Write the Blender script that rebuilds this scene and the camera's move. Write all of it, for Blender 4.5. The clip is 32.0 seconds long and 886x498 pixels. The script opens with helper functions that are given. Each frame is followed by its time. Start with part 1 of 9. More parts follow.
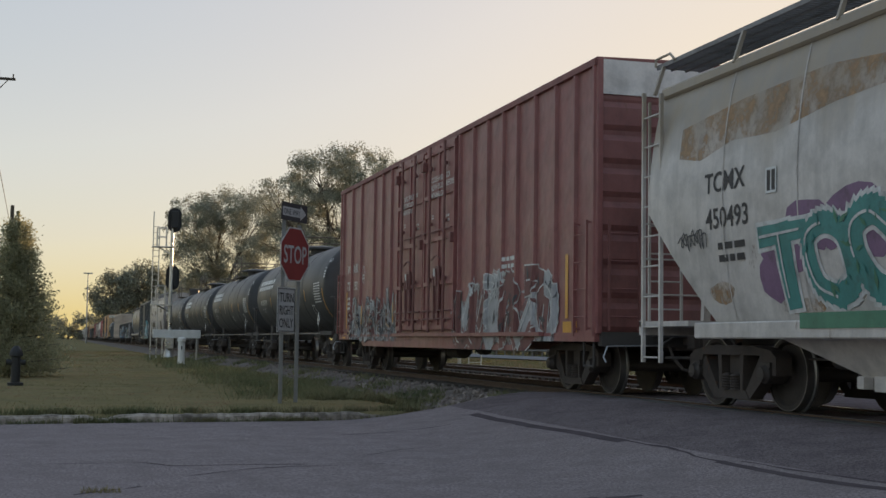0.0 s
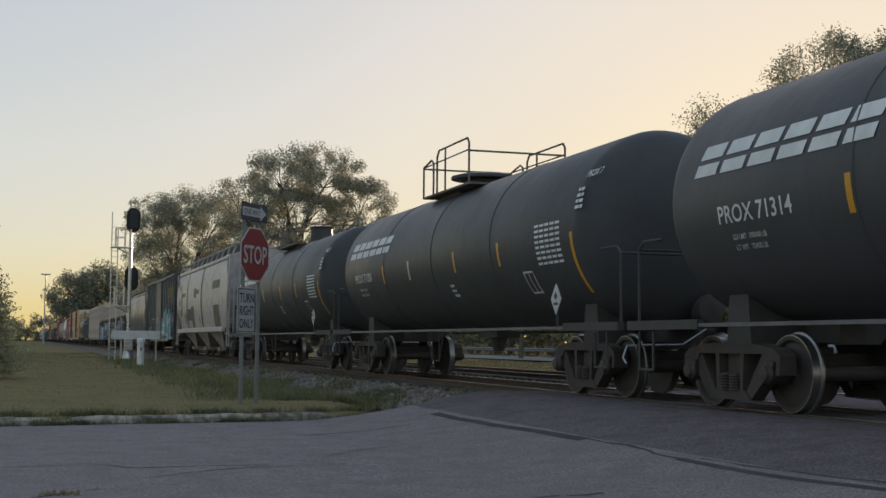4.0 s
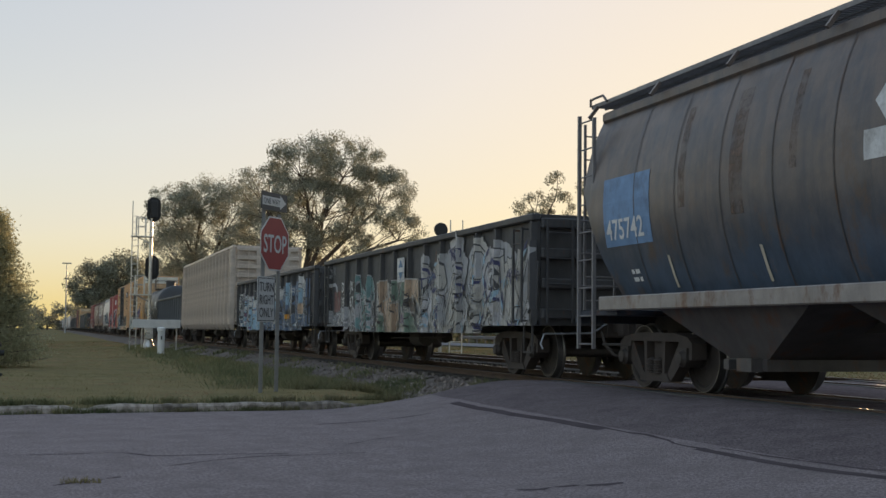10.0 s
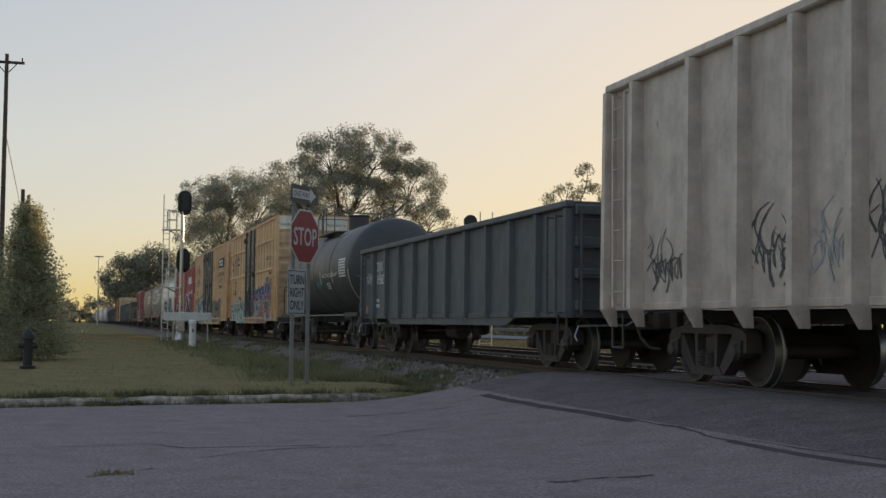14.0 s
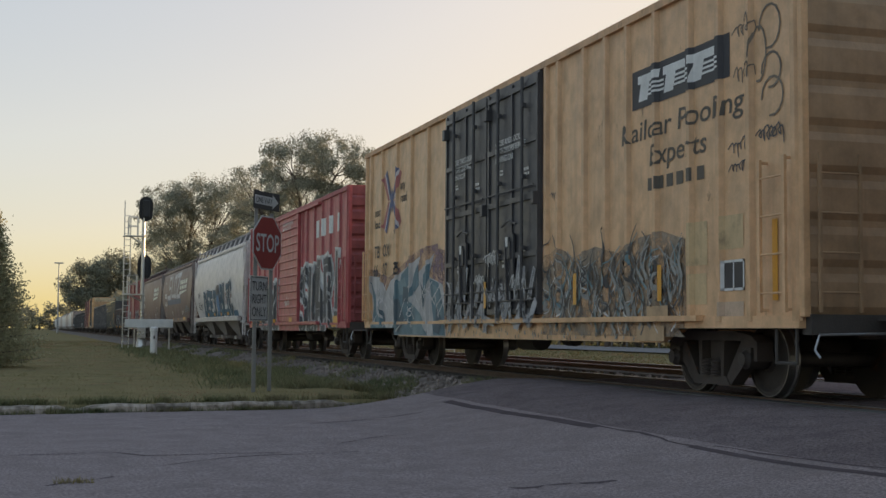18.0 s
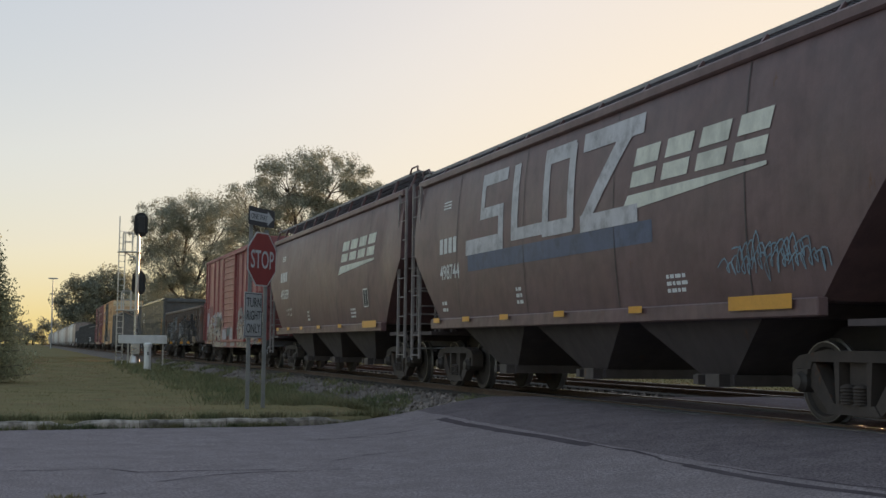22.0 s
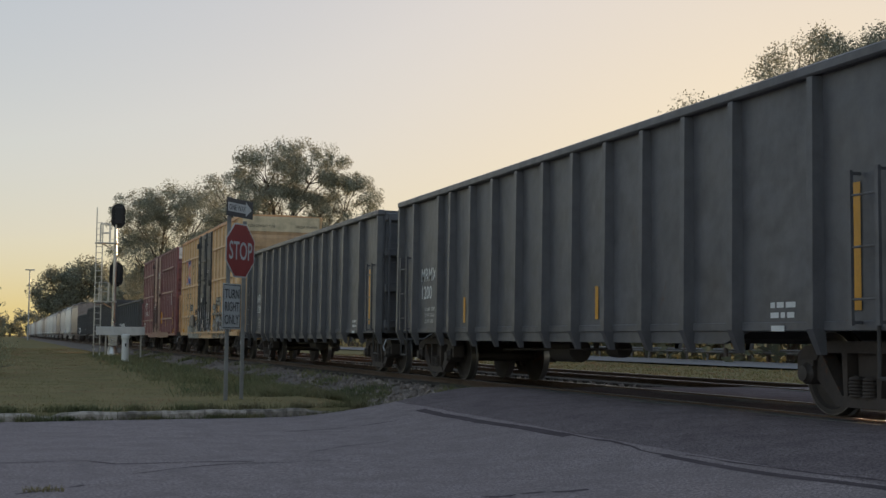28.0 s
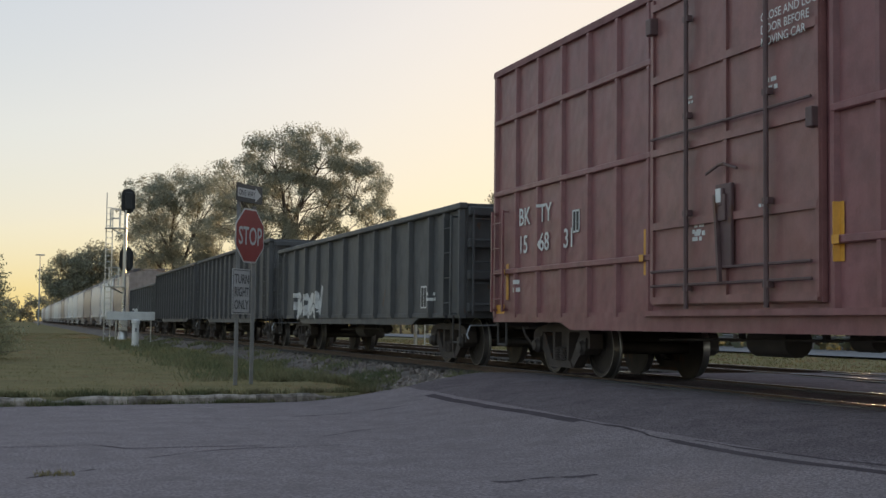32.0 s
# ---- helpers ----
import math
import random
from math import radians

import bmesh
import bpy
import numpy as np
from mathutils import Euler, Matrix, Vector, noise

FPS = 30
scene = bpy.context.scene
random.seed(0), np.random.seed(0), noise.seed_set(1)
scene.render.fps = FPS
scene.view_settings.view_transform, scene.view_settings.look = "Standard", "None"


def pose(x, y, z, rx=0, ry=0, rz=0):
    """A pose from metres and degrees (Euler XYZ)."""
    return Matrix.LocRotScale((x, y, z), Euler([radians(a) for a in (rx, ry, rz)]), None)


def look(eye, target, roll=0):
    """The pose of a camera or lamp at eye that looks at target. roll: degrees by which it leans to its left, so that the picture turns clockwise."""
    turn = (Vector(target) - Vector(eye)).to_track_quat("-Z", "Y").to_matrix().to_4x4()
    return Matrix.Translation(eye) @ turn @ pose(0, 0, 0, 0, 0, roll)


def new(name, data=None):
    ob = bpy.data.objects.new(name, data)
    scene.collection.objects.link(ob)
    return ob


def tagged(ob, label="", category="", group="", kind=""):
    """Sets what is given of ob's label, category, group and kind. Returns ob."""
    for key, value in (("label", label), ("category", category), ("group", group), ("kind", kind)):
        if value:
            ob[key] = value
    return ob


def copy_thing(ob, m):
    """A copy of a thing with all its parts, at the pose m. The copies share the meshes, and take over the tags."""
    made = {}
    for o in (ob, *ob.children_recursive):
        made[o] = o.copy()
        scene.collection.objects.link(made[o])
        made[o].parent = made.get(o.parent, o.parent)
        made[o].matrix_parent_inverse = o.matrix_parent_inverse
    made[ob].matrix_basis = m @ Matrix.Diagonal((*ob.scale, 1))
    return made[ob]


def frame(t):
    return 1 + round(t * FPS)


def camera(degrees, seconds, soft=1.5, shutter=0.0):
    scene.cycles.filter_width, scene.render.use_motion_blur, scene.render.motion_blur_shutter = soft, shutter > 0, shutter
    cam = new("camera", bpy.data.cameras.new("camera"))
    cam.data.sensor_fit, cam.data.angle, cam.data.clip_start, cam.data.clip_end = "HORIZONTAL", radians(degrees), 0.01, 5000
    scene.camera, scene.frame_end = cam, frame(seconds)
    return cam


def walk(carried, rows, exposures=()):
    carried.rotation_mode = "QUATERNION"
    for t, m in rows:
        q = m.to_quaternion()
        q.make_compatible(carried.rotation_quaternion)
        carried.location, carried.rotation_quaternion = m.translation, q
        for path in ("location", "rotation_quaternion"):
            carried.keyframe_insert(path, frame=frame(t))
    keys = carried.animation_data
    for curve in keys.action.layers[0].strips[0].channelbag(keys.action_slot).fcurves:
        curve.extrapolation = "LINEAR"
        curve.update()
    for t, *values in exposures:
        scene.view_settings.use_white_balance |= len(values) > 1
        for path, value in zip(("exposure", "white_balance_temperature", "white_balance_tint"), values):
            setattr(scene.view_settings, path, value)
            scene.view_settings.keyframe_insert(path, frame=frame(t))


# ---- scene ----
cam = camera(37.94, 32.0)

# The track runs along y (far end +y); z = 0 is the top of the rails.
TX = 9.23            # centre line of the near track
TX2 = 13.55          # centre line of the second track


def travelled(t):
    """Metres that the train has gone at t seconds."""
    return 14.338 * t + 0.01454 * t * t - 0.00021 * t ** 3


PATH = [
    (0.0, pose(0, 0, 0.781, 94.155, -0.835, -16.283)),
    (0.5, pose(0, 0, 0.781, 94.071, -0.764, -16.219)),
    (1.0, pose(0, 0, 0.781, 93.992, -0.761, -16.257)),
    (1.5, pose(0, 0, 0.781, 94.040, -0.739, -16.955)),
    (2.0, pose(0, 0, 0.781, 94.135, -0.786, -17.387)),
    (2.5, pose(0, 0, 0.781, 94.168, -0.720, -17.888)),
    (3.0, pose(0, 0, 0.781, 94.175, -0.606, -17.996)),
    (3.5, pose(0, 0, 0.781, 94.189, -0.514, -18.040)),
    (5.5, pose(0, 0, 0.781, 93.906, -0.418, -17.747)),
    (6.0, pose(0, 0, 0.781, 93.861, -0.330, -17.564)),
    (6.5, pose(0, 0, 0.781, 93.821, -0.355, -17.415)),
    (7.0, pose(0, 0, 0.781, 93.815, -0.341, -17.417)),
    (7.5, pose(0, 0, 0.781, 93.687, -0.244, -17.757)),
    (8.0, pose(0, 0, 0.781, 93.641, -0.287, -18.769)),
    (8.5, pose(0, 0, 0.781, 93.617, -0.511, -19.132)),
    (9.0, pose(0, 0, 0.781, 93.671, -0.521, -18.528)),
    (9.5, pose(0, 0, 0.781, 93.651, -0.507, -17.841)),
    (10.0, pose(0, 0, 0.781, 93.671, -0.615, -17.149)),
    (10.5, pose(0, 0, 0.781, 93.663, -0.626, -16.949)),
    (11.0, pose(0, 0, 0.781, 93.593, -0.401, -16.729)),
    (11.5, pose(0, 0, 0.781, 93.631, -0.508, -16.851)),
    (12.0, pose(0, 0, 0.781, 93.590, -0.450, -16.401)),
    (12.5, pose(0, 0, 0.781, 93.503, -0.523, -15.915)),
    (13.0, pose(0, 0, 0.781, 93.440, -0.599, -16.209)),
    (13.5, pose(0, 0, 0.781, 93.347, -0.550, -15.694)),
    (15.5, pose(0, 0, 0.781, 93.204, -0.148, -17.141)),
    (16.0, pose(0, 0, 0.781, 93.278, -0.039, -17.697)),
    (16.5, pose(0, 0, 0.781, 93.444, -0.146, -18.181)),
    (17.0, pose(0, 0, 0.781, 93.632, -0.298, -18.287)),
    (17.5, pose(0, 0, 0.781, 93.631, -0.346, -17.607)),
    (18.0, pose(0, 0, 0.781, 93.611, -0.410, -17.462)),
    (18.5, pose(0, 0, 0.781, 93.735, -0.603, -17.193)),
    (19.0, pose(0, 0, 0.781, 93.893, -0.689, -16.725)),
    (19.5, pose(0, 0, 0.781, 94.023, -0.593, -16.593)),
    (20.0, pose(0, 0, 0.781, 94.168, -0.791, -16.554)),
    (20.5, pose(0, 0, 0.781, 94.230, -0.642, -16.806)),
    (21.0, pose(0, 0, 0.781, 94.267, -0.567, -16.949)),
    (21.5, pose(0, 0, 0.781, 94.294, -0.690, -17.277)),
    (22.0, pose(0, 0, 0.781, 94.384, -0.683, -17.711)),
    (22.5, pose(0, 0, 0.781, 94.467, -0.633, -18.146)),
    (23.0, pose(0, 0, 0.781, 94.520, -0.415, -18.473)),
    (23.5, pose(0, 0, 0.781, 94.566, -0.308, -18.655)),
    (24.0, pose(0, 0, 0.781, 94.591, -0.394, -18.794)),
    (24.5, pose(0, 0, 0.781, 94.544, -0.467, -18.856)),
    (25.0, pose(0, 0, 0.781, 94.514, -0.384, -18.912)),
    (25.5, pose(0, 0, 0.781, 94.517, -0.460, -18.699)),
    (27.5, pose(0, 0, 0.781, 94.216, -0.669, -18.711)),
    (28.0, pose(0, 0, 0.781, 93.998, -0.585, -18.650)),
    (28.5, pose(0, 0, 0.781, 93.794, -0.558, -18.442)),
    (29.0, pose(0, 0, 0.781, 93.722, -0.724, -18.077)),
    (29.5, pose(0, 0, 0.781, 93.658, -0.655, -17.958)),
    (30.0, pose(0, 0, 0.781, 93.569, -0.580, -17.887)),
    (30.5, pose(0, 0, 0.781, 93.543, -0.637, -18.046)),
    (31.0, pose(0, 0, 0.781, 93.451, -0.568, -18.157)),
    (31.5, pose(0, 0, 0.781, 93.386, -0.606, -18.234)),
    (32.0, pose(0, 0, 0.781, 93.344, -0.652, -18.237)),
]

EXPO = 0.08
# the camera's own exposure drifts with what fills its picture
DRIFT = [(0, 0.08), (1, 0.28), (2, 0.25), (3, 0.13), (6, 0.08), (7, 0.08), (8, 0.17), (9, 0.24), (10, 0.22), (11, 0.0), (12, -0.06), (13, 0.0), (16, -0.02), (17, 0.18), (18, 0.16), (19, 0.18), (20, 0.18), (21, 0.17), (22, 0.23), (23, 0.28), (24, 0.28), (25, 0.28), (26, 0.15), (28, -0.05), (29, 0.12), (30, 0.08), (31, 0.28), (32, 0.33)]
walk(cam, PATH, exposures=[(t, EXPO + 0.75 * e, 7150, {2: 10.5, 3: 12.5}.get(t, 15.5)) for t, e in DRIFT])

# ---- world and sun ----
SUN_AZ, SUN_EL = 37.0, 4.6       # degrees right of the track, above the horizon
world = bpy.data.worlds.new("world")
scene.world = world
world.use_nodes = True
wn, wl = world.node_tree.nodes, world.node_tree.links
sky = wn.new("ShaderNodeTexSky")
sky.sky_type = "NISHITA"
sky.sun_disc = False
sky.sun_elevation = radians(SUN_EL)
sky.sun_rotation = radians(SUN_AZ)
sky.air_density, sky.dust_density, sky.ozone_density = 1.0, 1.1, 2.5
# evening haze: it evens out the clear-air sky and greys it a little
haze = wn.new("ShaderNodeGamma")
haze.inputs["Gamma"].default_value = 0.165
tint = wn.new("ShaderNodeHueSaturation")
tint.inputs["Saturation"].default_value = 2.55
tint.inputs["Hue"].default_value = 0.512
wl.new(sky.outputs[0], haze.inputs["Color"])
wl.new(haze.outputs[0], tint.inputs["Color"])
wn["Background"].inputs[1].default_value = 0.54
wl.new(tint.outputs[0], wn["Background"].inputs[0])
sun = new("sun", bpy.data.lights.new("sun", "SUN"))
sun.data.energy, sun.data.angle, sun.data.color = 4.5, radians(0.6), (1.0, 0.72, 0.42)
sun.matrix_world = look((0, 0, 30), Vector((0, 0, 30)) - Vector((math.sin(radians(SUN_AZ)) * math.cos(radians(SUN_EL)), math.cos(radians(SUN_AZ)) * math.cos(radians(SUN_EL)), math.sin(radians(SUN_EL)))))

# ---- materials ----


def mat(name, col, rough=0.6, metal=0.0, dirt=0.3, rust=0.0, streak=0.0, bump=0.15, grain=30.0, patch=0.8, rustcol=(0.16, 0.07, 0.035), dirtcol=None, spec=0.4, rnd=0.0, speck=0.22, hard=0.25, upper=None, warp=0.0):
    """A weathered surface: colour with broad patches, grime, runs down the face and fine grain."""
    m = bpy.data.materials.new(name)
    m.use_nodes = True
    nt = m.node_tree
    N, L = nt.nodes, nt.links
    b = N["Principled BSDF"]
    b.inputs["Metallic"].default_value = metal
    b.inputs["Specular IOR Level"].default_value = spec
    tc = N.new("ShaderNodeTexCoord")

    def noise_at(scale, detail=5.0, stretch=None, rough_=0.6):
        n = N.new("ShaderNodeTexNoise")
        n.inputs["Scale"].default_value = scale
        n.inputs["Detail"].default_value = detail
        n.inputs["Roughness"].default_value = rough_
        if stretch:
            mp = N.new("ShaderNodeMapping")
            mp.inputs["Scale"].default_value = stretch
            L.new(tc.outputs["Object"], mp.inputs["Vector"])
            L.new(mp.outputs[0], n.inputs["Vector"])
        else:
            L.new(tc.outputs["Object"], n.inputs["Vector"])
        return n.outputs["Fac"]

    def ramp(src, lo, hi, a=0.0, b_=1.0):
        r = N.new("ShaderNodeMapRange")
        r.inputs["From Min"].default_value, r.inputs["From Max"].default_value = lo, hi
        r.inputs["To Min"].default_value, r.inputs["To Max"].default_value = a, b_
        L.new(src, r.inputs["Value"])
        return r.outputs[0]

    def mix(fac, a, c):
        x = N.new("ShaderNodeMix")
        x.data_type = "RGBA"
        L.new(fac, x.inputs[0])
        if isinstance(a, tuple):
            x.inputs[6].default_value = (*a, 1)
        else:
            L.new(a, x.inputs[6])
        if isinstance(c, tuple):
            x.inputs[7].default_value = (*c, 1)
        else:
            L.new(c, x.inputs[7])
        return x.outputs[2]

    dk = dirtcol or tuple(c * 0.45 + 0.012 for c in col)
    lt = tuple(min(1, c * 1.12 + 0.01) for c in col)
    broad = noise_at(patch, 4)
    colour = mix(ramp(broad, 0.3, 0.7), col, lt)
    if upper:
        # faded towards the top, with a ragged edge
        sep, add = N.new("ShaderNodeSeparateXYZ"), N.new("ShaderNodeMath")
        add.operation = "MULTIPLY_ADD"
        L.new(tc.outputs["Object"], sep.inputs[0])
        L.new(noise_at(0.9, 5, (1.0, 1.6, 0.4)), add.inputs[0])
        add.inputs[1].default_value = 1.6
        L.new(sep.outputs["Z"], add.inputs[2])
        colour = mix(ramp(add.outputs[0], upper[1] + 0.8, upper[2] + 0.8), colour, upper[0])
    if dirt:
        colour = mix(ramp(noise_at(patch * 3.3, 7), 0.42, 0.75, 0, dirt * 1.6), colour, dk)
    if streak:
        colour = mix(ramp(noise_at(1.0, 4, (5.0, 5.0, 0.28)), 0.48, 0.8, 0, streak), colour, dk)
    if rust:
        colour = mix(ramp(noise_at(2.2, 8, (1.0, 1.0, 0.55), 0.7), 0.68 - rust * 0.3, 0.74 - rust * 0.15), colour, rustcol)
    fine = noise_at(grain, 3)
    colour = mix(ramp(fine, 0.5 - hard, 0.5 + hard, 0, speck), colour, dk)
    if rnd:
        oi = N.new("ShaderNodeObjectInfo")
        hs = N.new("ShaderNodeHueSaturation")
        L.new(ramp(oi.outputs["Random"], 0, 1, 1 - rnd, 1 + rnd), hs.inputs["Value"])
        L.new(colour, hs.inputs["Color"])
        colour = hs.outputs[0]
    L.new(colour, b.inputs["Base Color"])
    L.new(ramp(broad, 0.2, 0.8, max(0.02, rough - 0.1), min(1, rough + 0.12)), b.inputs["Roughness"])
    if bump:
        bp = N.new("ShaderNodeBump")
        bp.inputs["Strength"].default_value = bump
        bp.inputs["Distance"].default_value = 0.02
        L.new(fine, bp.inputs["Height"])
        if warp:
            # dented, slightly buckled plate
            bw = N.new("ShaderNodeBump")
            bw.inputs["Strength"].default_value = warp
            bw.inputs["Distance"].default_value = 0.12
            L.new(noise_at(1.7, 2), bw.inputs["Height"])
            L.new(bw.outputs[0], bp.inputs["Normal"])
        L.new(bp.outputs[0], b.inputs["Normal"])
    return m


PAINT = {}


def paint(col, rough=0.55, **k):
    """Railway paint of a colour, made once."""
    key = (col, rough, tuple(sorted(k.items())))
    if key not in PAINT:
        k.setdefault("dirt", 0.42)
        k.setdefault("warp", 0.3)
        k.setdefault("streak", 0.45)
        k.setdefault("bump", 0.08)
        PAINT[key] = mat("paint", tuple(min(0.78, v * g_ + 0.032) for v, g_ in zip(col, (1.6, 1.5, 1.48))), rough, **k)
    return PAINT[key]


SPRAY = {}


def spray(col, wear=0.3):
    """Weathered spray paint: soft-edged, worn through to the surface below in patches."""
    if (col, wear) not in SPRAY:
        m = mat("spray_paint", tuple(min(0.75, v * 1.25 + 0.012) for v in col), 0.55, 0, 0.3, 0, streak=0.35, bump=0.05)
        N, L = m.node_tree.nodes, m.node_tree.links
        tc, nz, mr = N.new("ShaderNodeTexCoord"), N.new("ShaderNodeTexNoise"), N.new("ShaderNodeMapRange")
        nz.inputs["Scale"].default_value, nz.inputs["Detail"].default_value, nz.inputs["Roughness"].default_value = 2.6, 9.0, 0.72
        mr.inputs["From Min"].default_value, mr.inputs["From Max"].default_value = 0.60 - wear * 0.28, 0.78 - wear * 0.2
        mr.inputs["To Max"].default_value = 0.9
        mp = N.new("ShaderNodeMapping")
        mp.inputs["Location"].default_value = (col[0] * 31, col[1] * 47, col[2] * 23)
        L.new(tc.outputs["Object"], mp.inputs["Vector"])
        L.new(mp.outputs[0], nz.inputs["Vector"])
        L.new(nz.outputs["Fac"], mr.inputs["Value"])
        if wear > 0.6:
            mx, tp = N.new("ShaderNodeMixShader"), N.new("ShaderNodeBsdfTransparent")
            L.new(mr.outputs[0], mx.inputs[0])
            L.new(N["Principled BSDF"].outputs[0], mx.inputs[1])
            L.new(tp.outputs[0], mx.inputs[2])
            L.new(mx.outputs[0], N["Material Output"].inputs["Surface"])
        else:
            # rubbed through to a grimy undercoat
            b = N["Principled BSDF"]
            cm = N.new("ShaderNodeMix")
            cm.data_type = "RGBA"
            L.new(mr.outputs[0], cm.inputs[0])
            L.new(b.inputs["Base Color"].links[0].from_socket, cm.inputs[6])
            cm.inputs[7].default_value = (col[0] * 0.35 + 0.05, col[1] * 0.35 + 0.042, col[2] * 0.35 + 0.038, 1)
            L.new(cm.outputs[2], b.inputs["Base Color"])
        SPRAY[(col, wear)] = m
    return SPRAY[(col, wear)]


def leafy(name, col, var=0.5, trans=0.35, mottle=0.0, size=0.9):
    m = bpy.data.materials.new(name)
    m.use_nodes = True
    N, L = m.node_tree.nodes, m.node_tree.links
    b = N["Principled BSDF"]
    g = N.new("ShaderNodeNewGeometry")
    hs = N.new("ShaderNodeHueSaturation")
    hs.inputs["Color"].default_value = (*col, 1)
    mr = N.new("ShaderNodeMapRange")
    mr.inputs["To Min"].default_value, mr.inputs["To Max"].default_value = 1 - var, 1 + var
    L.new(g.outputs["Random Per Island"], mr.inputs["Value"])
    if mottle:
        # greener and drier patches across the ground
        nz, mh, mv, mul = N.new("ShaderNodeTexNoise"), N.new("ShaderNodeMapRange"), N.new("ShaderNodeMapRange"), N.new("ShaderNodeMath")
        nz.inputs["Scale"].default_value, nz.inputs["Detail"].default_value = size, 3.0
        L.new(g.outputs["Position"], nz.inputs["Vector"])
        for k, a, e in ((mh, 0.5 - 0.05 * mottle, 0.5 + 0.06 * mottle), (mv, 1 + 0.3 * mottle, 1 - 0.35 * mottle)):
            k.inputs["From Min"].default_value, k.inputs["From Max"].default_value = 0.35, 0.65
            k.inputs["To Min"].default_value, k.inputs["To Max"].default_value = a, e
            L.new(nz.outputs["Fac"], k.inputs["Value"])
        mul.operation = "MULTIPLY"
        L.new(mr.outputs[0], mul.inputs[0])
        L.new(mv.outputs[0], mul.inputs[1])
        L.new(mul.outputs[0], hs.inputs["Value"])
        L.new(mh.outputs[0], hs.inputs["Hue"])
    else:
        L.new(mr.outputs[0], hs.inputs["Value"])
    L.new(hs.outputs[0], b.inputs["Base Color"])
    b.inputs["Roughness"].default_value = 0.75
    b.inputs["Specular IOR Level"].default_value = 0.15
    tr = N.new("ShaderNodeBsdfTranslucent")
    L.new(hs.outputs[0], tr.inputs["Color"])
    mx = N.new("ShaderNodeMixShader")
    mx.inputs[0].default_value = trans
    L.new(b.outputs[0], mx.inputs[1])
    L.new(tr.outputs[0], mx.inputs[2])
    L.new(mx.outputs[0], N["Material Output"].inputs["Surface"])
    return m


M_STEEL = mat("wheel_steel", (0.075, 0.063, 0.057), 0.6, 0.35, 0.4, 0.25, bump=0.2)
M_RIM = mat("polished_steel", (0.30, 0.29, 0.28), 0.35, 0.9, 0.1, 0, bump=0.02)
M_TRUCK = mat("truck_iron", (0.078, 0.061, 0.052), 0.8, 0.0, 0.5, 0.2, bump=0.35)
M_UNDER = mat("underframe_black", (0.075, 0.067, 0.062), 0.75, 0, 0.4, 0.15, bump=0.2)
M_RAILHEAD = mat("rail_head", (0.5, 0.5, 0.5), 0.42, 1.0, 0.1, 0, bump=0.02)
M_RAIL = mat("rail_rust", (0.12, 0.075, 0.05), 0.85, 0.1, 0.5, 0.3, bump=0.3)
M_TIE = mat("tie_wood", (0.09, 0.075, 0.062), 0.9, 0, 0.5, 0, bump=0.5, rnd=0.3)
M_STONE = mat("ballast_stone", (0.30, 0.245, 0.215), 0.95, 0, 0.5, 0, bump=0.3, rnd=0.35)
M_BED = mat("ballast_bed", (0.185, 0.148, 0.122), 1.0, 0, 0.7, 0, bump=1.0, grain=14, patch=0.5)
M_ASPH = mat("asphalt", (0.335, 0.275, 0.272), 0.97, 0, 0.45, 0, bump=0.9, grain=42, patch=0.7, speck=1.0, hard=0.12, spec=0.08, dirtcol=(0.195, 0.16, 0.158))
M_CROSS = mat("crossing_asphalt", (0.24, 0.198, 0.197), 1.0, 0, 0.4, 0, bump=0.9, grain=42, patch=0.7, speck=0.9, hard=0.12, spec=0.0, dirtcol=(0.115, 0.092, 0.096))
M_TAR = mat("tar_seal", (0.115, 0.092, 0.096), 0.95, 0, 0.3, 0, bump=0.3, spec=0.0)
M_FLANGE = mat("crossing_rubber", (0.085, 0.08, 0.077), 0.85, 0, 0.4, 0, bump=0.4)
M_KERB = mat("kerb_concrete", (0.39, 0.335, 0.285), 0.95, 0, 1.0, 0, bump=0.8, grain=24, patch=2.2, rnd=0.25, streak=0.3, dirtcol=(0.15, 0.125, 0.10))
M_SOIL = mat("lawn_soil", (0.235, 0.188, 0.098), 1.0, 0, 0.6, 0, bump=0.5, grain=9, spec=0.0, patch=0.5, dirtcol=(0.165, 0.15, 0.085))
M_GALV = mat("galvanised_steel", (0.42, 0.43, 0.44), 0.45, 0.7, 0.25, 0.05, bump=0.05)
M_POST = mat("dull_steel", (0.24, 0.235, 0.23), 0.55, 0.5, 0.35, 0.1, bump=0.1)
M_ALU = mat("aluminium_mast", (0.55, 0.54, 0.52), 0.3, 0.85, 0.15, 0, bump=0.03)
M_WHITE = mat("white_enamel", (0.74, 0.73, 0.70), 0.5, 0, 0.2, 0, streak=0.25, bump=0.05)
M_BLACK = mat("black_paint", (0.02, 0.02, 0.021), 0.55, 0, 0.2, 0, bump=0.1)
M_SIGNRED = mat("sign_red", (0.30, 0.045, 0.04), 0.5, 0, 0.2, 0, bump=0.02)
M_SIGNWHITE = mat("sign_white", (0.52, 0.52, 0.51), 0.4, 0, 0.12, 0, bump=0.02)
M_SIGNBLACK = mat("sign_black", (0.05, 0.05, 0.052), 0.5, 0, 0.1, 0, bump=0.02)
M_BARK = mat("bark", (0.14, 0.11, 0.09), 0.95, 0, 0.6, 0, bump=0.8, grain=12)
M_POLE = mat("pole_wood", (0.10, 0.078, 0.06), 0.9, 0, 0.5, 0, bump=0.5, streak=0.5)
M_LEAF = leafy("leaves", (0.33, 0.33, 0.26), 0.35, 0.32)
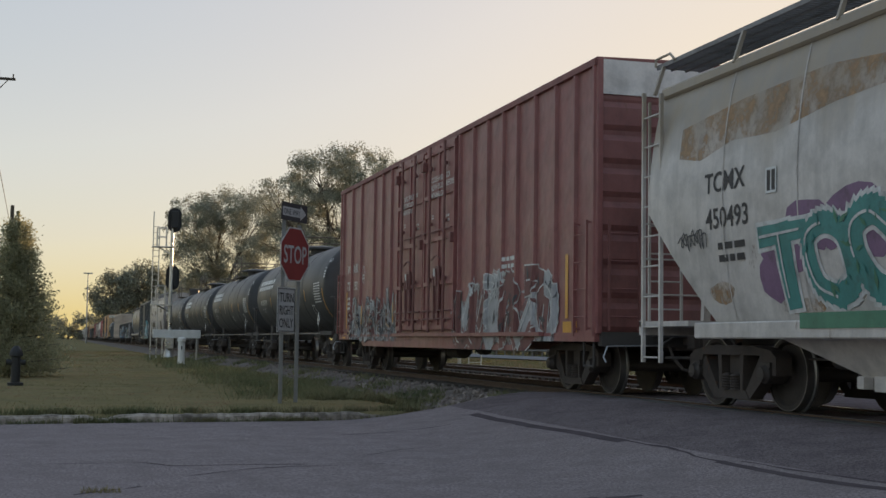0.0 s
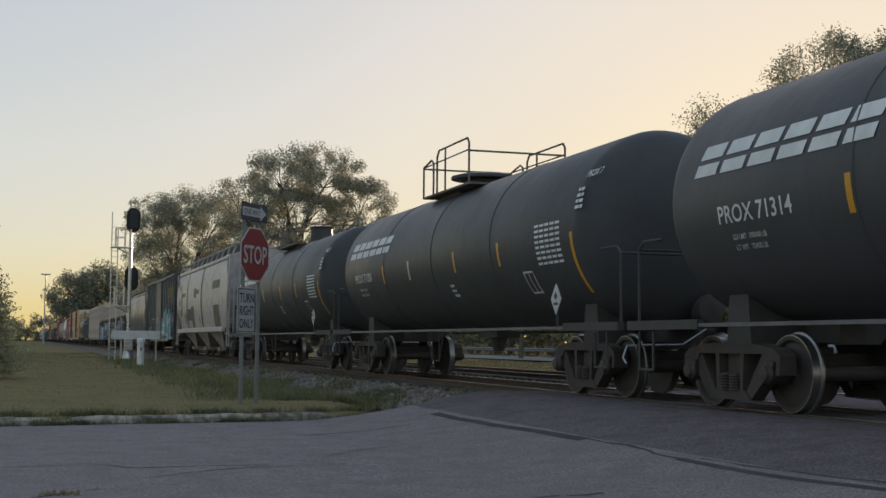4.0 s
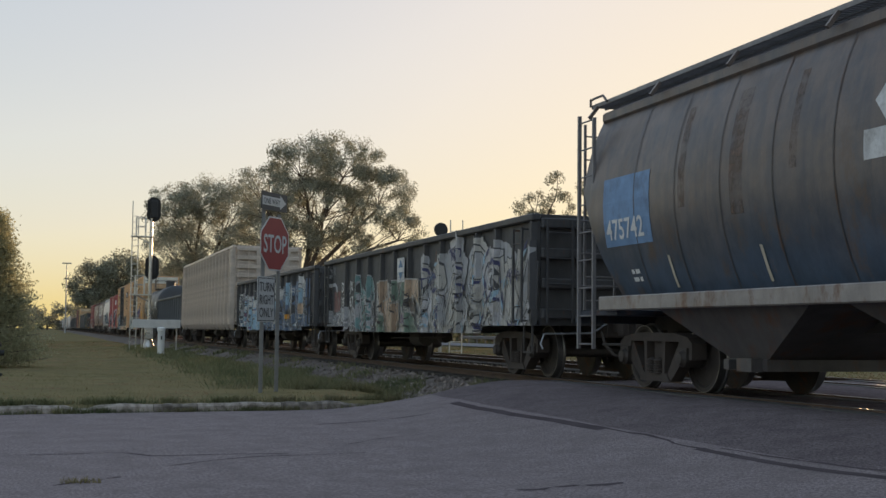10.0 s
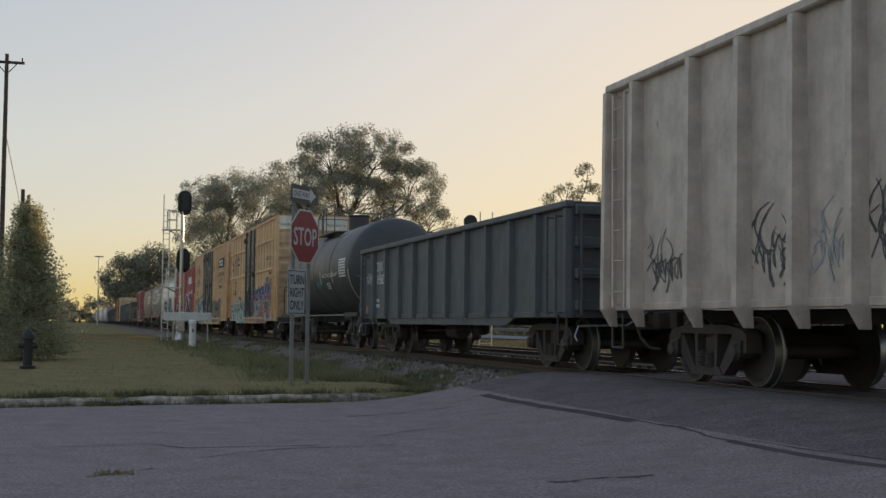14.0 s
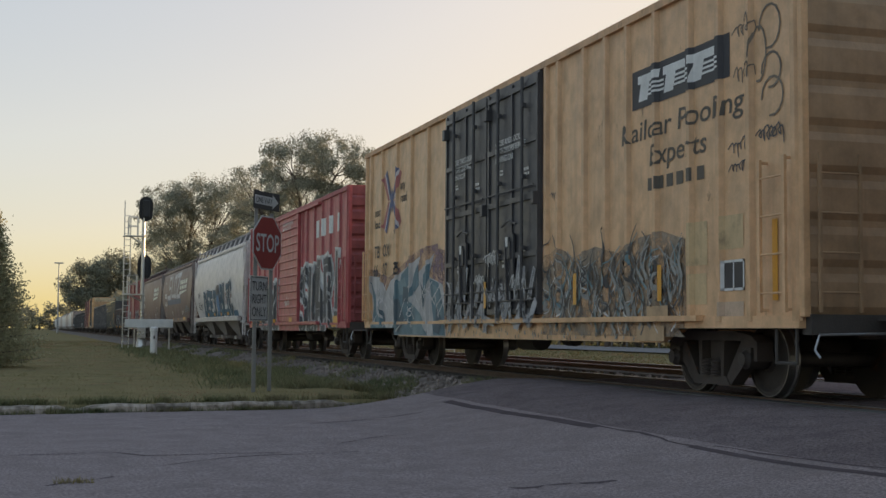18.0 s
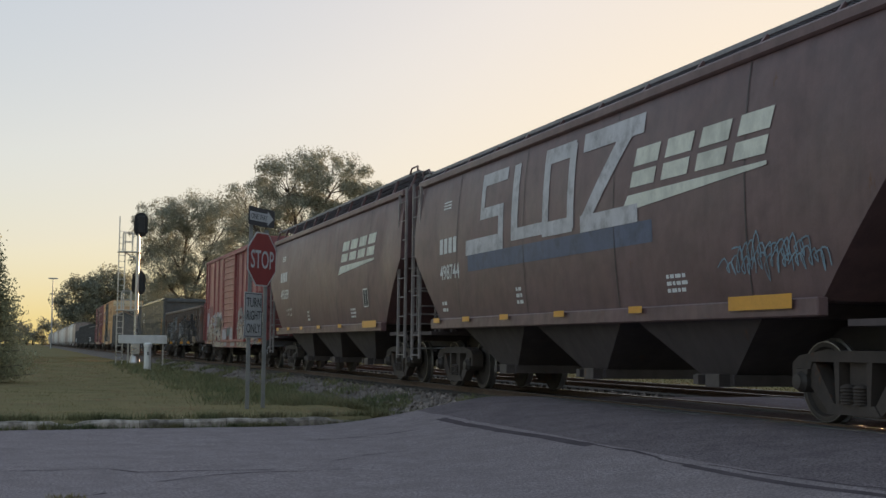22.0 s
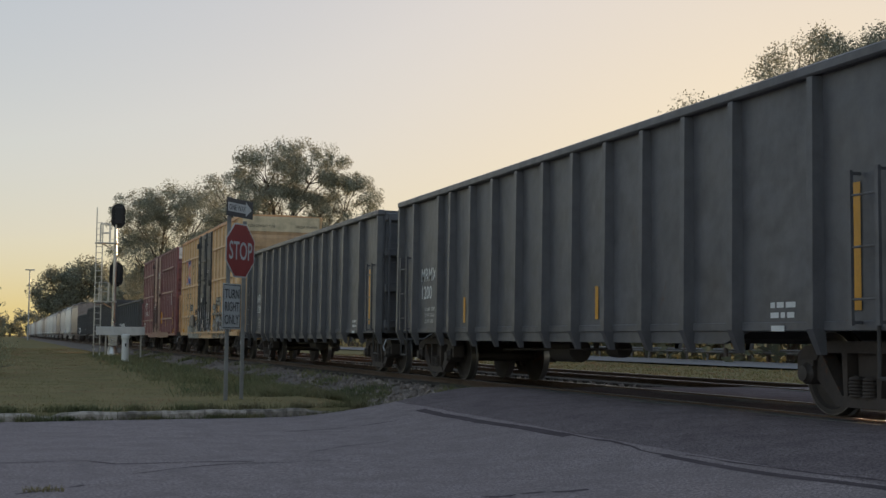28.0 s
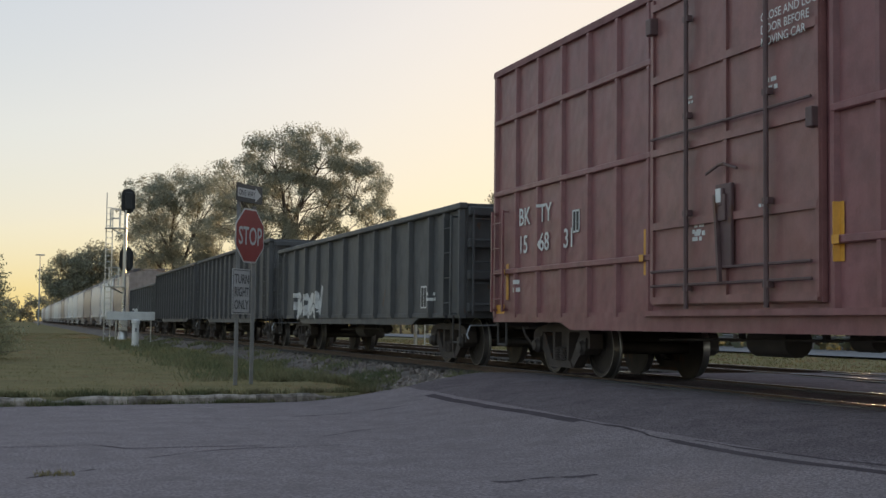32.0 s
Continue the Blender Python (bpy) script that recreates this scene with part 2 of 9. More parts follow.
M_LEAF2 = leafy("leaves_deep", (0.28, 0.28, 0.215), 0.35, 0.4)
M_SHRUB = leafy("shrub_leaves", (0.16, 0.165, 0.11), 0.35, 0.2)
M_NEEDLE = leafy("needles", (0.38, 0.37, 0.24), 0.25, 0.7)
M_GRASS = leafy("grass_blades", (0.20, 0.20, 0.105), 0.2, 0.35, 0.8, 1.6)
M_LAWN = leafy("lawn_blades", (0.285, 0.218, 0.112), 0.10, 0.35, 0.8, 0.7)
M_DRY = leafy("dry_weeds", (0.24, 0.20, 0.095), 0.4, 0.4)
M_REFL = mat("reflector_yellow", (0.72, 0.33, 0.035), 0.35, 0, 0.15, 0, bump=0.02)
M_REFLW = mat("reflector_white", (0.62, 0.56, 0.44), 0.35, 0, 0.15, 0, bump=0.02)
M_STENCIL = mat("stencil_white", (0.76, 0.76, 0.74), 0.6, 0, 0.25, 0, bump=0.02)
M_STENCILB = mat("stencil_black", (0.055, 0.05, 0.05), 0.6, 0, 0.2, 0, bump=0.02)
M_STENCILY = mat("stencil_yellow", (0.55, 0.33, 0.04), 0.6, 0, 0.3, 0, bump=0.02)

# ---- mesh helpers ----


def box(bm, cx, cy, cz, sx, sy, sz, rot=None):
    m = Matrix.Translation((cx, cy, cz))
    if rot is not None:
        m = m @ rot.to_4x4()
    return bmesh.ops.create_cube(bm, size=1, matrix=m @ Matrix.Diagonal((sx, sy, sz, 1)))["verts"]


def bar(bm, p, q, w, d=None, n=4):
    """A bar from p to q: square (n = 4, w by d) or round."""
    p, q = Vector(p), Vector(q)
    a = q - p
    m = Matrix.Translation((p + q) / 2) @ a.to_track_quat("Z", "Y").to_matrix().to_4x4()
    if n == 4:
        bmesh.ops.create_cube(bm, size=1, matrix=m @ Matrix.Diagonal((w, d or w, a.length, 1)))
    else:
        bmesh.ops.create_cone(bm, cap_ends=True, segments=n, radius1=w / 2, radius2=(d or w) / 2, depth=a.length, matrix=m)


def tube(bm, pts, r, n=6):
    for p, q in zip(pts, pts[1:]):
        bar(bm, p, q, 2 * r, None, n)


def prism(bm, prof, y0, y1, caps=True):
    """A cross-section of (x, z) points drawn out from y0 to y1."""
    a = [bm.verts.new((x, y0, z)) for x, z in prof]
    b = [bm.verts.new((x, y1, z)) for x, z in prof]
    n = len(prof)
    for i in range(n):
        bm.faces.new((a[i], a[(i + 1) % n], b[(i + 1) % n], b[i]))
    if caps:
        bm.faces.new(a[::-1])
        bm.faces.new(b)
    return a + b


def plate(bm, poly, x0, x1):
    """An outline of (y, z) points given thickness from x0 to x1."""
    a = [bm.verts.new((x0, y, z)) for y, z in poly]
    b = [bm.verts.new((x1, y, z)) for y, z in poly]
    n = len(poly)
    for i in range(n):
        bm.faces.new((a[i], a[(i + 1) % n], b[(i + 1) % n], b[i]))
    bm.faces.new(a[::-1])
    bm.faces.new(b)


def lathe(bm, prof, axis="y", n=24, centre=(0, 0, 0)):
    """A profile of (along, radius) points turned round an axis."""
    rings = []
    for a, r in prof:
        ring = []
        for i in range(n):
            t = 2 * math.pi * i / n
            c, s = r * math.cos(t), r * math.sin(t)
            v = {"y": (c, a, s), "x": (a, c, s), "z": (c, s, a)}[axis]
            ring.append(bm.verts.new(Vector(v) + Vector(centre)))
        rings.append(ring)
    for p, q in zip(rings, rings[1:]):
        for i in range(n):
            bm.faces.new((p[i], p[(i + 1) % n], q[(i + 1) % n], q[i]))
    bm.faces.new(rings[0][::-1])
    bm.faces.new(rings[-1])
    return rings


def mesh_of(bm, mats, smooth=False, bevel=0.0, name="mesh"):
    if bevel:
        es = [e for e in bm.edges if len(e.link_faces) == 2 and e.calc_face_angle(0) > 0.6]
        bmesh.ops.bevel(bm, geom=es, offset=bevel, segments=1, affect="EDGES", clamp_overlap=True)
    bmesh.ops.recalc_face_normals(bm, faces=bm.faces)
    me = bpy.data.meshes.new(name)
    bm.to_mesh(me)
    bm.free()
    for m in mats if isinstance(mats, (list, tuple)) else [mats]:
        me.materials.append(m)
    if smooth:
        me.polygons.foreach_set("use_smooth", [True] * len(me.polygons))
        try:
            me.set_sharp_from_angle(angle=radians(38))
        except Exception:
            pass
    return me


def put(name, me, parent=None, loc=(0, 0, 0), label="", rot=None):
    """An object on a shared mesh."""
    ob = new(name, me)
    ob.location = loc
    if rot is not None:
        ob.rotation_euler = rot
    if parent is not None:
        ob.parent = parent
    if label:
        tagged(ob, label)
    return ob


def part(name, bm, material, parent=None, label="", smooth=False, bevel=0.0, loc=(0, 0, 0)):
    return put(name, mesh_of(bm, material, smooth, bevel, name), parent, loc, label)


def thing(name, label, category, group="", kind="", loc=(0, 0, 0)):
    ob = new(name)
    ob.empty_display_size = 0.3
    ob.location = loc
    return tagged(ob, label, category, group, kind)


from mathutils.bvhtree import BVHTree
from mathutils.geometry import tessellate_polygon

# ---- lettering and painted marks on a car's side ----
GLYPHS = {}


def glyph_tris(s, fat=0.0):
    key = (s, fat)
    if key not in GLYPHS:
        cu = bpy.data.curves.new("txt", "FONT")
        cu.body, cu.size, cu.offset, cu.resolution_u = s, 1.0, fat, 3
        ob = bpy.data.objects.new("txt", cu)
        scene.collection.objects.link(ob)
        me = bpy.data.meshes.new_from_object(ob)
        me.calc_loop_triangles()
        vs = [v.co.copy() for v in me.vertices]
        GLYPHS[key] = [[(vs[i].x, vs[i].y) for i in t.vertices] for t in me.loop_triangles]
        bpy.data.objects.remove(ob)
        bpy.data.curves.remove(cu)
        bpy.data.meshes.remove(me)
    return GLYPHS[key]


def words(s, y, z, cap, width=None, slant=0.0, fat=0.0, rise=0.0):
    """Triangles of a line of text that starts at y and reads towards -y, with capitals of that height."""
    tris = glyph_tris(s, fat)
    k = cap / 0.70
    w = max((p[0] for t in tris for p in t), default=1)
    kx = width / w if width else k
    return [[(y - p[0] * kx - slant * p[1] * k, z + p[1] * k + rise * p[0] * kx) for p in t] for t in tris]


def rect(y0, y1, z0, z1):
    return [(y0, z0), (y1, z0), (y1, z1), (y0, z1)]


def bars(y, z, cap, n, rows=1, gap=0.3):
    """Plain bars in place of lettering that cannot be read."""
    out = []
    for r in range(rows):
        c = y
        for i in range(n):
            w = cap * (1.4 + 1.6 * ((i * 7 + r * 3) % 5) / 4)
            out.append(rect(c, c - w, z - r * cap * 1.8, z - r * cap * 1.8 + cap))
            c -= w + cap * gap * 2
    return out


def decal(parent, name, polys, material, surf, zc=(), yc=(), lift=0.004, label="", step=0.0):
    """Flat shapes of (y, z) points laid on a car's side; surf(y, z, middle) gives the side's x."""
    vs, fs = [], []
    zc = tuple(zc) + ZCUT.get(surf, ())
    for k, poly in enumerate(polys):
        bm = bmesh.new()
        vv = [bm.verts.new((0, y, z)) for y, z in poly]
        ys, zs = [p[0] for p in poly], [p[1] for p in poly]
        if len(poly) > 4:
            for tri in tessellate_polygon([[Vector((y, z, 0)) for y, z in poly]]):
                bm.faces.new([vv[i] for i in tri])
        else:
            bm.faces.new(vv)
        for c in zc:
            if min(zs) < c < max(zs):
                bmesh.ops.bisect_plane(bm, geom=bm.verts[:] + bm.edges[:] + bm.faces[:], plane_co=(0, 0, c), plane_no=(0, 0, 1))
        for c in yc:
            if min(ys) < c < max(ys):
                bmesh.ops.bisect_plane(bm, geom=bm.verts[:] + bm.edges[:] + bm.faces[:], plane_co=(0, c, 0), plane_no=(0, 1, 0))
        for f in bm.faces:
            m = f.calc_center_median()
            if surf in LOW and m.z < LOW[surf](m.y):
                continue
            i0 = len(vs)
            for v in f.verts:
                vs.append((surf(v.co.y, v.co.z, (m.y, m.z)) - lift - step * k, v.co.y, v.co.z))
            fs.append(list(range(i0, len(vs))))
        bm.free()
    me = bpy.data.meshes.new(name)
    me.from_pydata(vs, [], fs)
    me.materials.append(material)
    ob = put(name, me, parent, label=label)
    return tagged(ob, kind="stuff") if len(polys) > 1 else ob


ZCUT, LOW = {}, {}      # heights at which marks are cut, and the foot of a side


# stroke shapes of spray-can forms: loose hooks, loops and zigzags, and the letters that can be read
FORMS = [
    [[(.10, 0), (.12, .55), (.38, 1), (.72, .8)], [(.28, .12), (.58, .5), (.9, .08)]],
    [[(.8, .92), (.3, 1), (.08, .65), (.4, .45), (.82, .5), (.72, .1), (.18, 0)]],
    [[(.06, 1), (.26, .2), (.48, .8), (.68, .15), (.92, 1)]],
    [[(.2, .2), (.08, .7), (.4, 1), (.82, .8), (.8, .3), (.5, .04), (.2, .2)], [(.4, .35), (.5, .7)]],
    [[(.08, .05), (.8, .9)], [(.45, .98), (.86, .96), (.88, .45)], [(.35, .05), (.85, .3)]],
    [[(.15, 1), (.18, .12), (.55, 0), (.88, .3)], [(.5, .45), (.75, .95)]],
    [[(.08, .92), (.72, .86), (.2, .42), (.82, .36), (.38, 0)]],
    [[(.1, 0), (.16, .95), (.5, .5), (.84, 1), (.88, .05)], [(.3, .15), (.68, .12)]],
]
LETTERS = {
    "T": [[(.02, .92), (.98, .96)], [(.5, .92), (.46, .04)]],
    "S": [[(.85, .86), (.55, 1), (.2, .92), (.1, .72), (.35, .55), (.7, .42), (.84, .22), (.6, .02), (.3, 0), (.05, .14)]],
    "U": [[(.08, 1), (.1, .3), (.3, .03), (.62, .03), (.82, .3), (.88, 1)]],
    "A": [[(.02, 0), (.36, 1)], [(.36, 1), (.56, 1)], [(.56, 1), (.92, 0)], [(.2, .34), (.75, .34)]],
    "R": [[(.1, 0), (.1, 1)], [(.1, .98), (.58, .98), (.82, .76), (.56, .52), (.15, .5)], [(.45, .5), (.9, 0)]],
    "!": [[(.4, 1), (.36, .34)], [(.34, .1), (.34, .03)]],
    "L": [[(.14, 1), (.14, .06)], [(.14, .06), (.85, .06)]],
    "O": [[(.5, 0), (.12, .2), (.1, .8), (.5, 1), (.86, .8), (.86, .2), (.5, 0)]],
    "D": [[(.12, 0), (.12, 1)], [(.12, .97), (.6, .9), (.85, .5), (.6, .08), (.12, .03)]],
    "E": [[(.14, 0), (.14, 1)], [(.14, .96), (.8, .96)], [(.14, .52), (.65, .52)], [(.14, .05), (.84, .05)]],
    "J": [[(.2, .95), (.9, .95)], [(.58, .95), (.58, .2), (.4, .02), (.1, .1)]],
    "B": [[(.12, 0), (.12, 1)], [(.12, .97), (.65, .93), (.7, .65), (.15, .54)], [(.15, .54), (.8, .45), (.8, .1), (.12, .03)]],
    "I": [[(.45, 0), (.45, 1)], [(.15, .97), (.78, .97)], [(.12, .03), (.8, .03)]],
    "C": [[(.88, .8), (.6, 1), (.2, .85), (.1, .45), (.3, .05), (.65, 0), (.9, .2)]],
    "Z": [[(.1, .95), (.88, .95)], [(.88, .95), (.1, .06)], [(.1, .06), (.92, .06)]],
}


def curve(pts, k=4):
    """A smooth line through points."""
    if len(pts) < 3:
        return pts
    out = []
    for i in range(len(pts) - 1):
        p0, p1, p2, p3 = pts[max(i - 1, 0)], pts[i], pts[i + 1], pts[min(i + 2, len(pts) - 1)]
        for j in range(k):
            t = j / k
            out.append(tuple(0.5 * (2 * b + (c - a) * t + (2 * a - 5 * b + 4 * c - d) * t * t + (3 * b - a - 3 * c + d) * t ** 3) for a, b, c, d in zip(p0, p1, p2, p3)))
    return out + [pts[-1]]


def ribbon(p, q, w):
    (a, b), (c, d) = p, q
    dx, dz = c - a, d - b
    n = math.hypot(dx, dz) or 1
    ex, ez = dx / n * w * 0.4, dz / n * w * 0.4
    nx, nz = -dz / n * w / 2, dx / n * w / 2
    a, b, c, d = a - ex, b - ez, c + ex, d + ez
    return [(a + nx, b + nz), (c + nx * 0.8, d + nz * 0.8), (c - nx * 0.8, d - nz * 0.8), (a - nx, b - nz)]


def blob(cy, cz, ry, rz, rng, n=11):
    return [(cy + ry * math.cos(i / n * 6.2832) * rng.uniform(0.75, 1.15), cz + rz * math.sin(i / n * 6.2832) * rng.uniform(0.75, 1.15)) for i in range(n)]


def graffiti(parent, seed, y0, y1, z0, z1, fills, outline, surf, zc=(), yc=(), n=4, cloud=None, fat=0.3, halo=None, lift=0.004, ground=None, word=None, lower=None, tags=None, drips=0, edge=0.10, lean=0.0, flecks=True, shade=None, light=None):
    """A spray-painted piece between y0 (where it begins) and y1: splashes, a cloud, outlined strokes in two tones, glints and drips."""
    rng = random.Random(seed)
    n = len(word) if word else n
    w = (y0 - y1) / n
    hgt = z1 - z0
    clip = lambda t: [(min(y0 + .1, max(y1 - .1, p)), min(z1 + .1, max(z0, q))) for p, q in t]
    if ground:
        decal(parent, "graffiti_ground", [[(y0, z0), (y1, z0), (y1, z0 + hgt * 0.5)] + [(y1 + (y0 - y1) * i / 13, z0 + hgt * rng.uniform(0.4, 0.8)) for i in range(1, 13)] + [(y0, z0 + hgt * 0.55)]], ground, surf, zc, yc, lift)
        lift += 0.002
    if cloud:
        decal(parent, "graffiti_cloud", [clip(blob(y0 - (y0 - y1) * (i + rng.random()) / (n * 2), z0 + hgt * rng.uniform(0.55, 0.9), w * 0.45, hgt * 0.26, rng)) for i in range(n * 2)], cloud, surf, zc, yc, lift, step=0.0004)
        lift += 0.005
    if ground:
        for j, fm in enumerate(fills):
            sh = []
            for i in range(n * 2):
                cy, cz = y0 - (y0 - y1) * rng.random(), z0 + hgt * rng.uniform(0.1, 0.75)
                a, l = rng.uniform(0, 6.28), hgt * rng.uniform(0.15, 0.36)
                sh.append(clip([(cy + l * math.cos(a), cz + l * math.sin(a)), (cy + 0.3 * l * math.cos(a + 2.0), cz + 0.3 * l * math.sin(a + 2.0)), (cy + 0.45 * l * math.cos(a + 3.6), cz + 0.45 * l * math.sin(a + 3.6))]))
            decal(parent, "graffiti_shard", sh, fm, surf, zc, yc, lift + 0.001 * j, step=0.0002)
        lift += 0.006
    lines, strokes = [], []
    for i in range(n):
        lt = LETTERS[word[i]] if word else FORMS[rng.randrange(len(FORMS))]
        tall = rng.uniform(0.84, 0.94) if word else rng.uniform(0.62, 1.0)
        cy, base, hh = y0 - w * i - w * 0.08, z0 + rng.uniform(0.0, 0.10) * hgt, hgt * tall
        sl = rng.uniform(-0.1, 0.15) * w + lean * w
        wide = 0.98 if word else rng.uniform(0.95, 1.35)
        for ln in lt:
            wob = 0.0 if word else 0.06
            pl = [(cy - p[0] * w * wide - sl * p[1] + rng.uniform(-wob, wob) * w, base + p[1] * hh + rng.uniform(-wob, wob) * hh) for p in ln]
            f = fat * min(w, hgt) * rng.uniform(0.8, 1.2)
            c = curve(pl, 5 if word else rng.choice((2, 3, 5)))
            lines.append((c, f))
            m = len(c) - 1
            # strokes swell and taper as a spray can's do
            grow = (lambda u: 1.0) if word else rng.choice((lambda u: 0.6 + 0.65 * math.sin(u * math.pi), lambda u: 1.25 - 0.7 * u, lambda u: 0.55 + 0.75 * u))
            strokes += [(p, q, f * grow((k + 0.5) / m)) for k, (p, q) in enumerate(zip(c, c[1:]))]
    if halo:
        decal(parent, "graffiti_halo", [ribbon(p, q, f + 0.26) for p, q, f in strokes], halo, surf, zc, yc, lift, step=0.00008)
        lift += 0.006
    if outline:
        decal(parent, "graffiti_outline", [ribbon(p, q, f + edge) for p, q, f in strokes], outline, surf, zc, yc, lift, step=0.00008)
        lift += 0.006
    for j, fm in enumerate(fills):
        own = {p for c, f in lines[j::len(fills)] for p in c[:-1]}
        ss = [k for k in strokes if k[0] in own]
        if ss:
            decal(parent, "graffiti_fill", [ribbon(p, q, f) for p, q, f in ss], fm, surf, zc, yc, lift + 0.001 * j, step=0.00008)
    lift += 0.008
    if lower:
        ss = [ribbon(p, q, f * 0.96) for p, q, f in strokes if (p[1] + q[1]) / 2 < z0 + hgt * 0.42]
        if ss:
            decal(parent, "graffiti_fade", ss, lower, surf, zc, yc, lift, step=0.00008)
        lift += 0.005
    if outline:
        gl = [ribbon((p[0] + f * .22, p[1]), (q[0] + f * .22, q[1]), 0.035) for c, f in lines for p, q in list(zip(c, c[1:]))[:max(2, len(c) // 2)]]
        decal(parent, "graffiti_line", gl, outline, surf, zc, yc, lift, step=0.00008)
        lift += 0.004
    if flecks and outline:
        # small cuts, chips and shading inside the letters, dark and light
        for m_, nm, cnt in ((shade or outline, "graffiti_shade", n * 7), (light or fills[-1], "graffiti_glint", n * 5)):
            fl_ = []
            for i in range(cnt):
                p, q, f = strokes[rng.randrange(len(strokes))]
                cy, cz = p[0] + rng.uniform(-.5, .5) * f, p[1] + rng.uniform(-.5, .5) * f
                a, l = rng.choice((0.5, 1.2, 1.57, 2.1, 2.7)) + rng.uniform(-.3, .3), hgt * rng.uniform(0.05, 0.16)
                fl_.append(clip([(cy + l * math.cos(a), cz + l * math.sin(a)), (cy + 0.28 * l * math.cos(a + 1.9), cz + 0.28 * l * math.sin(a + 1.9)), (cy - 0.7 * l * math.cos(a), cz - 0.7 * l * math.sin(a)), (cy + 0.22 * l * math.cos(a - 1.5), cz + 0.22 * l * math.sin(a - 1.5))]))
            decal(parent, nm, fl_, m_, surf, zc, yc, lift, step=0.0001)
            lift += 0.004
    if drips:
        decal(parent, "graffiti_drip", [rect(y, y - rng.uniform(.015, .03), max(z0 - .1, z - rng.uniform(.1, .4)), z) for y, z in [(rng.uniform(y1, y0), z0 + hgt * rng.uniform(.1, .6)) for i in range(drips)]], fills[0], surf, zc, yc, lift, step=0.0001)
    if tags:
        for i in range(3):
            scribble(parent, seed * 7 + i, rng.uniform(y1 + 0.8, y0), z0 + hgt * rng.uniform(0.5, 1.0), rng.uniform(0.3, 0.5), tags, surf, zc, yc, 8, lift + 0.002)


def flames(parent, seed, y0, y1, z0, z1, n, w, material, surf, yc=(), lift=0.004, tip=0.5):
    """Fine hooked strokes that rise and taper, laid over one another."""
    rng = random.Random(seed)
    out = []
    for i in range(n):
        y, z = y0 - (y0 - y1) * (i + rng.random()) / n, z0 + (z1 - z0) * rng.random() * 0.7
        h = (z1 - z0) * rng.uniform(0.2, tip)
        k = rng.choice((-1, 1)) * h * rng.uniform(0.15, 0.6)
        c = curve([(y, z), (y + k * 0.7, z + h * 0.35), (y + k * 0.4, z + h * 0.7), (y - k * rng.uniform(0.1, 0.8), min(z1 + 0.2, z + h))], 4)
        m = len(c) - 1
        out += [ribbon(p, q, w * rng.uniform(0.8, 1.2) * (1.15 - 0.85 * j / m)) for j, (p, q) in enumerate(zip(c, c[1:])) if min(y0, y1) < min(p[0], q[0]) and max(p[0], q[0]) < max(y0, y1)]
    decal(parent, "graffiti_stroke", out, material, surf, (), yc, lift, step=0.00005)


def outlined(parent, name, poly, fill, line, w, surf, yc=(), lift=0.004):
    """One painted shape with its edge drawn round."""
    decal(parent, name, [poly], fill, surf, (), yc, lift)
    if line:
        decal(parent, "graffiti_outline", [ribbon(p, q, w) for p, q in zip(poly, poly[1:] + poly[:1])], line, surf, (), yc, lift + 0.004, step=0.0001)


def scribble(parent, seed, y, z, size, material, surf, zc=(), yc=(), n=9, lift=0.006):
    """A quick looping tag in one line."""
    rng = random.Random(seed)
    pts = []
    for i in range(n * 3):
        a = i * 2.1 + rng.uniform(-0.5, 0.5)
        r = size * rng.uniform(0.16, 0.42) * (1.3 if i % 5 == 0 else 0.8)
        pts.append((y - size * 1.6 * i / (n * 3) + r * 0.55 * math.cos(a), z + 0.12 * size + r * math.sin(a)))
    c = curve(pts, 3)
    decal(parent, "graffiti_tag", [ribbon(p, q, 0.02 * size + 0.013) for p, q in zip(c, c[1:])], material, surf, zc, yc, lift, step=0.0001)


# ---- ground, road, tracks ----


def smooth(a, b, x):
    t = min(1, max(0, (x - a) / (b - a)))
    return t * t * (3 - 2 * t)


def road_z(x, y):
    """Height of the pavement: a street that rises over the tracks and falls again behind them."""
    z = -0.40 + 0.02 * noise.noise((x * 0.3, y * 0.3, 0))
    up = smooth(3.8, 7.6, x) * (1 - smooth(15.3, 19.5, x))
    return z + up * (0.37 - 0.02 * noise.noise((x, y, 3)))


def kerb_y(x):
    return 18.37 + 0.154 * max(-8.0, x) + 0.12 * max(0.0, (x - 3.0) / 2.8) ** 2


def ground_z(x, y):
    if y < (kerb_y(x) + 0.09 if x < 5.8 else 20.6):
        base = -0.52 if x < 34 else -0.40
        return base - 0.25 * smooth(4.5, 6, x) * (1 - smooth(16, 19, x))
    n = 0.05 * noise.noise((x * 0.21, y * 0.21, 5)) + 0.02 * noise.noise((x, y, 9))
    z = -0.28 + n * smooth(19, 23, y)
    z -= 0.30 * smooth(5.2, 6.6, x) * (1 - smooth(15.8, 17.5, x))
    return z - 0.10 * smooth(17, 24, x) * (1 - smooth(120, 300, abs(x)))


def lines_at(stops):
    out = []
    for a, b, n in stops:
        out += [a + (b - a) * i / n for i in range(n)]
    out.append(stops[-1][1])
    return out


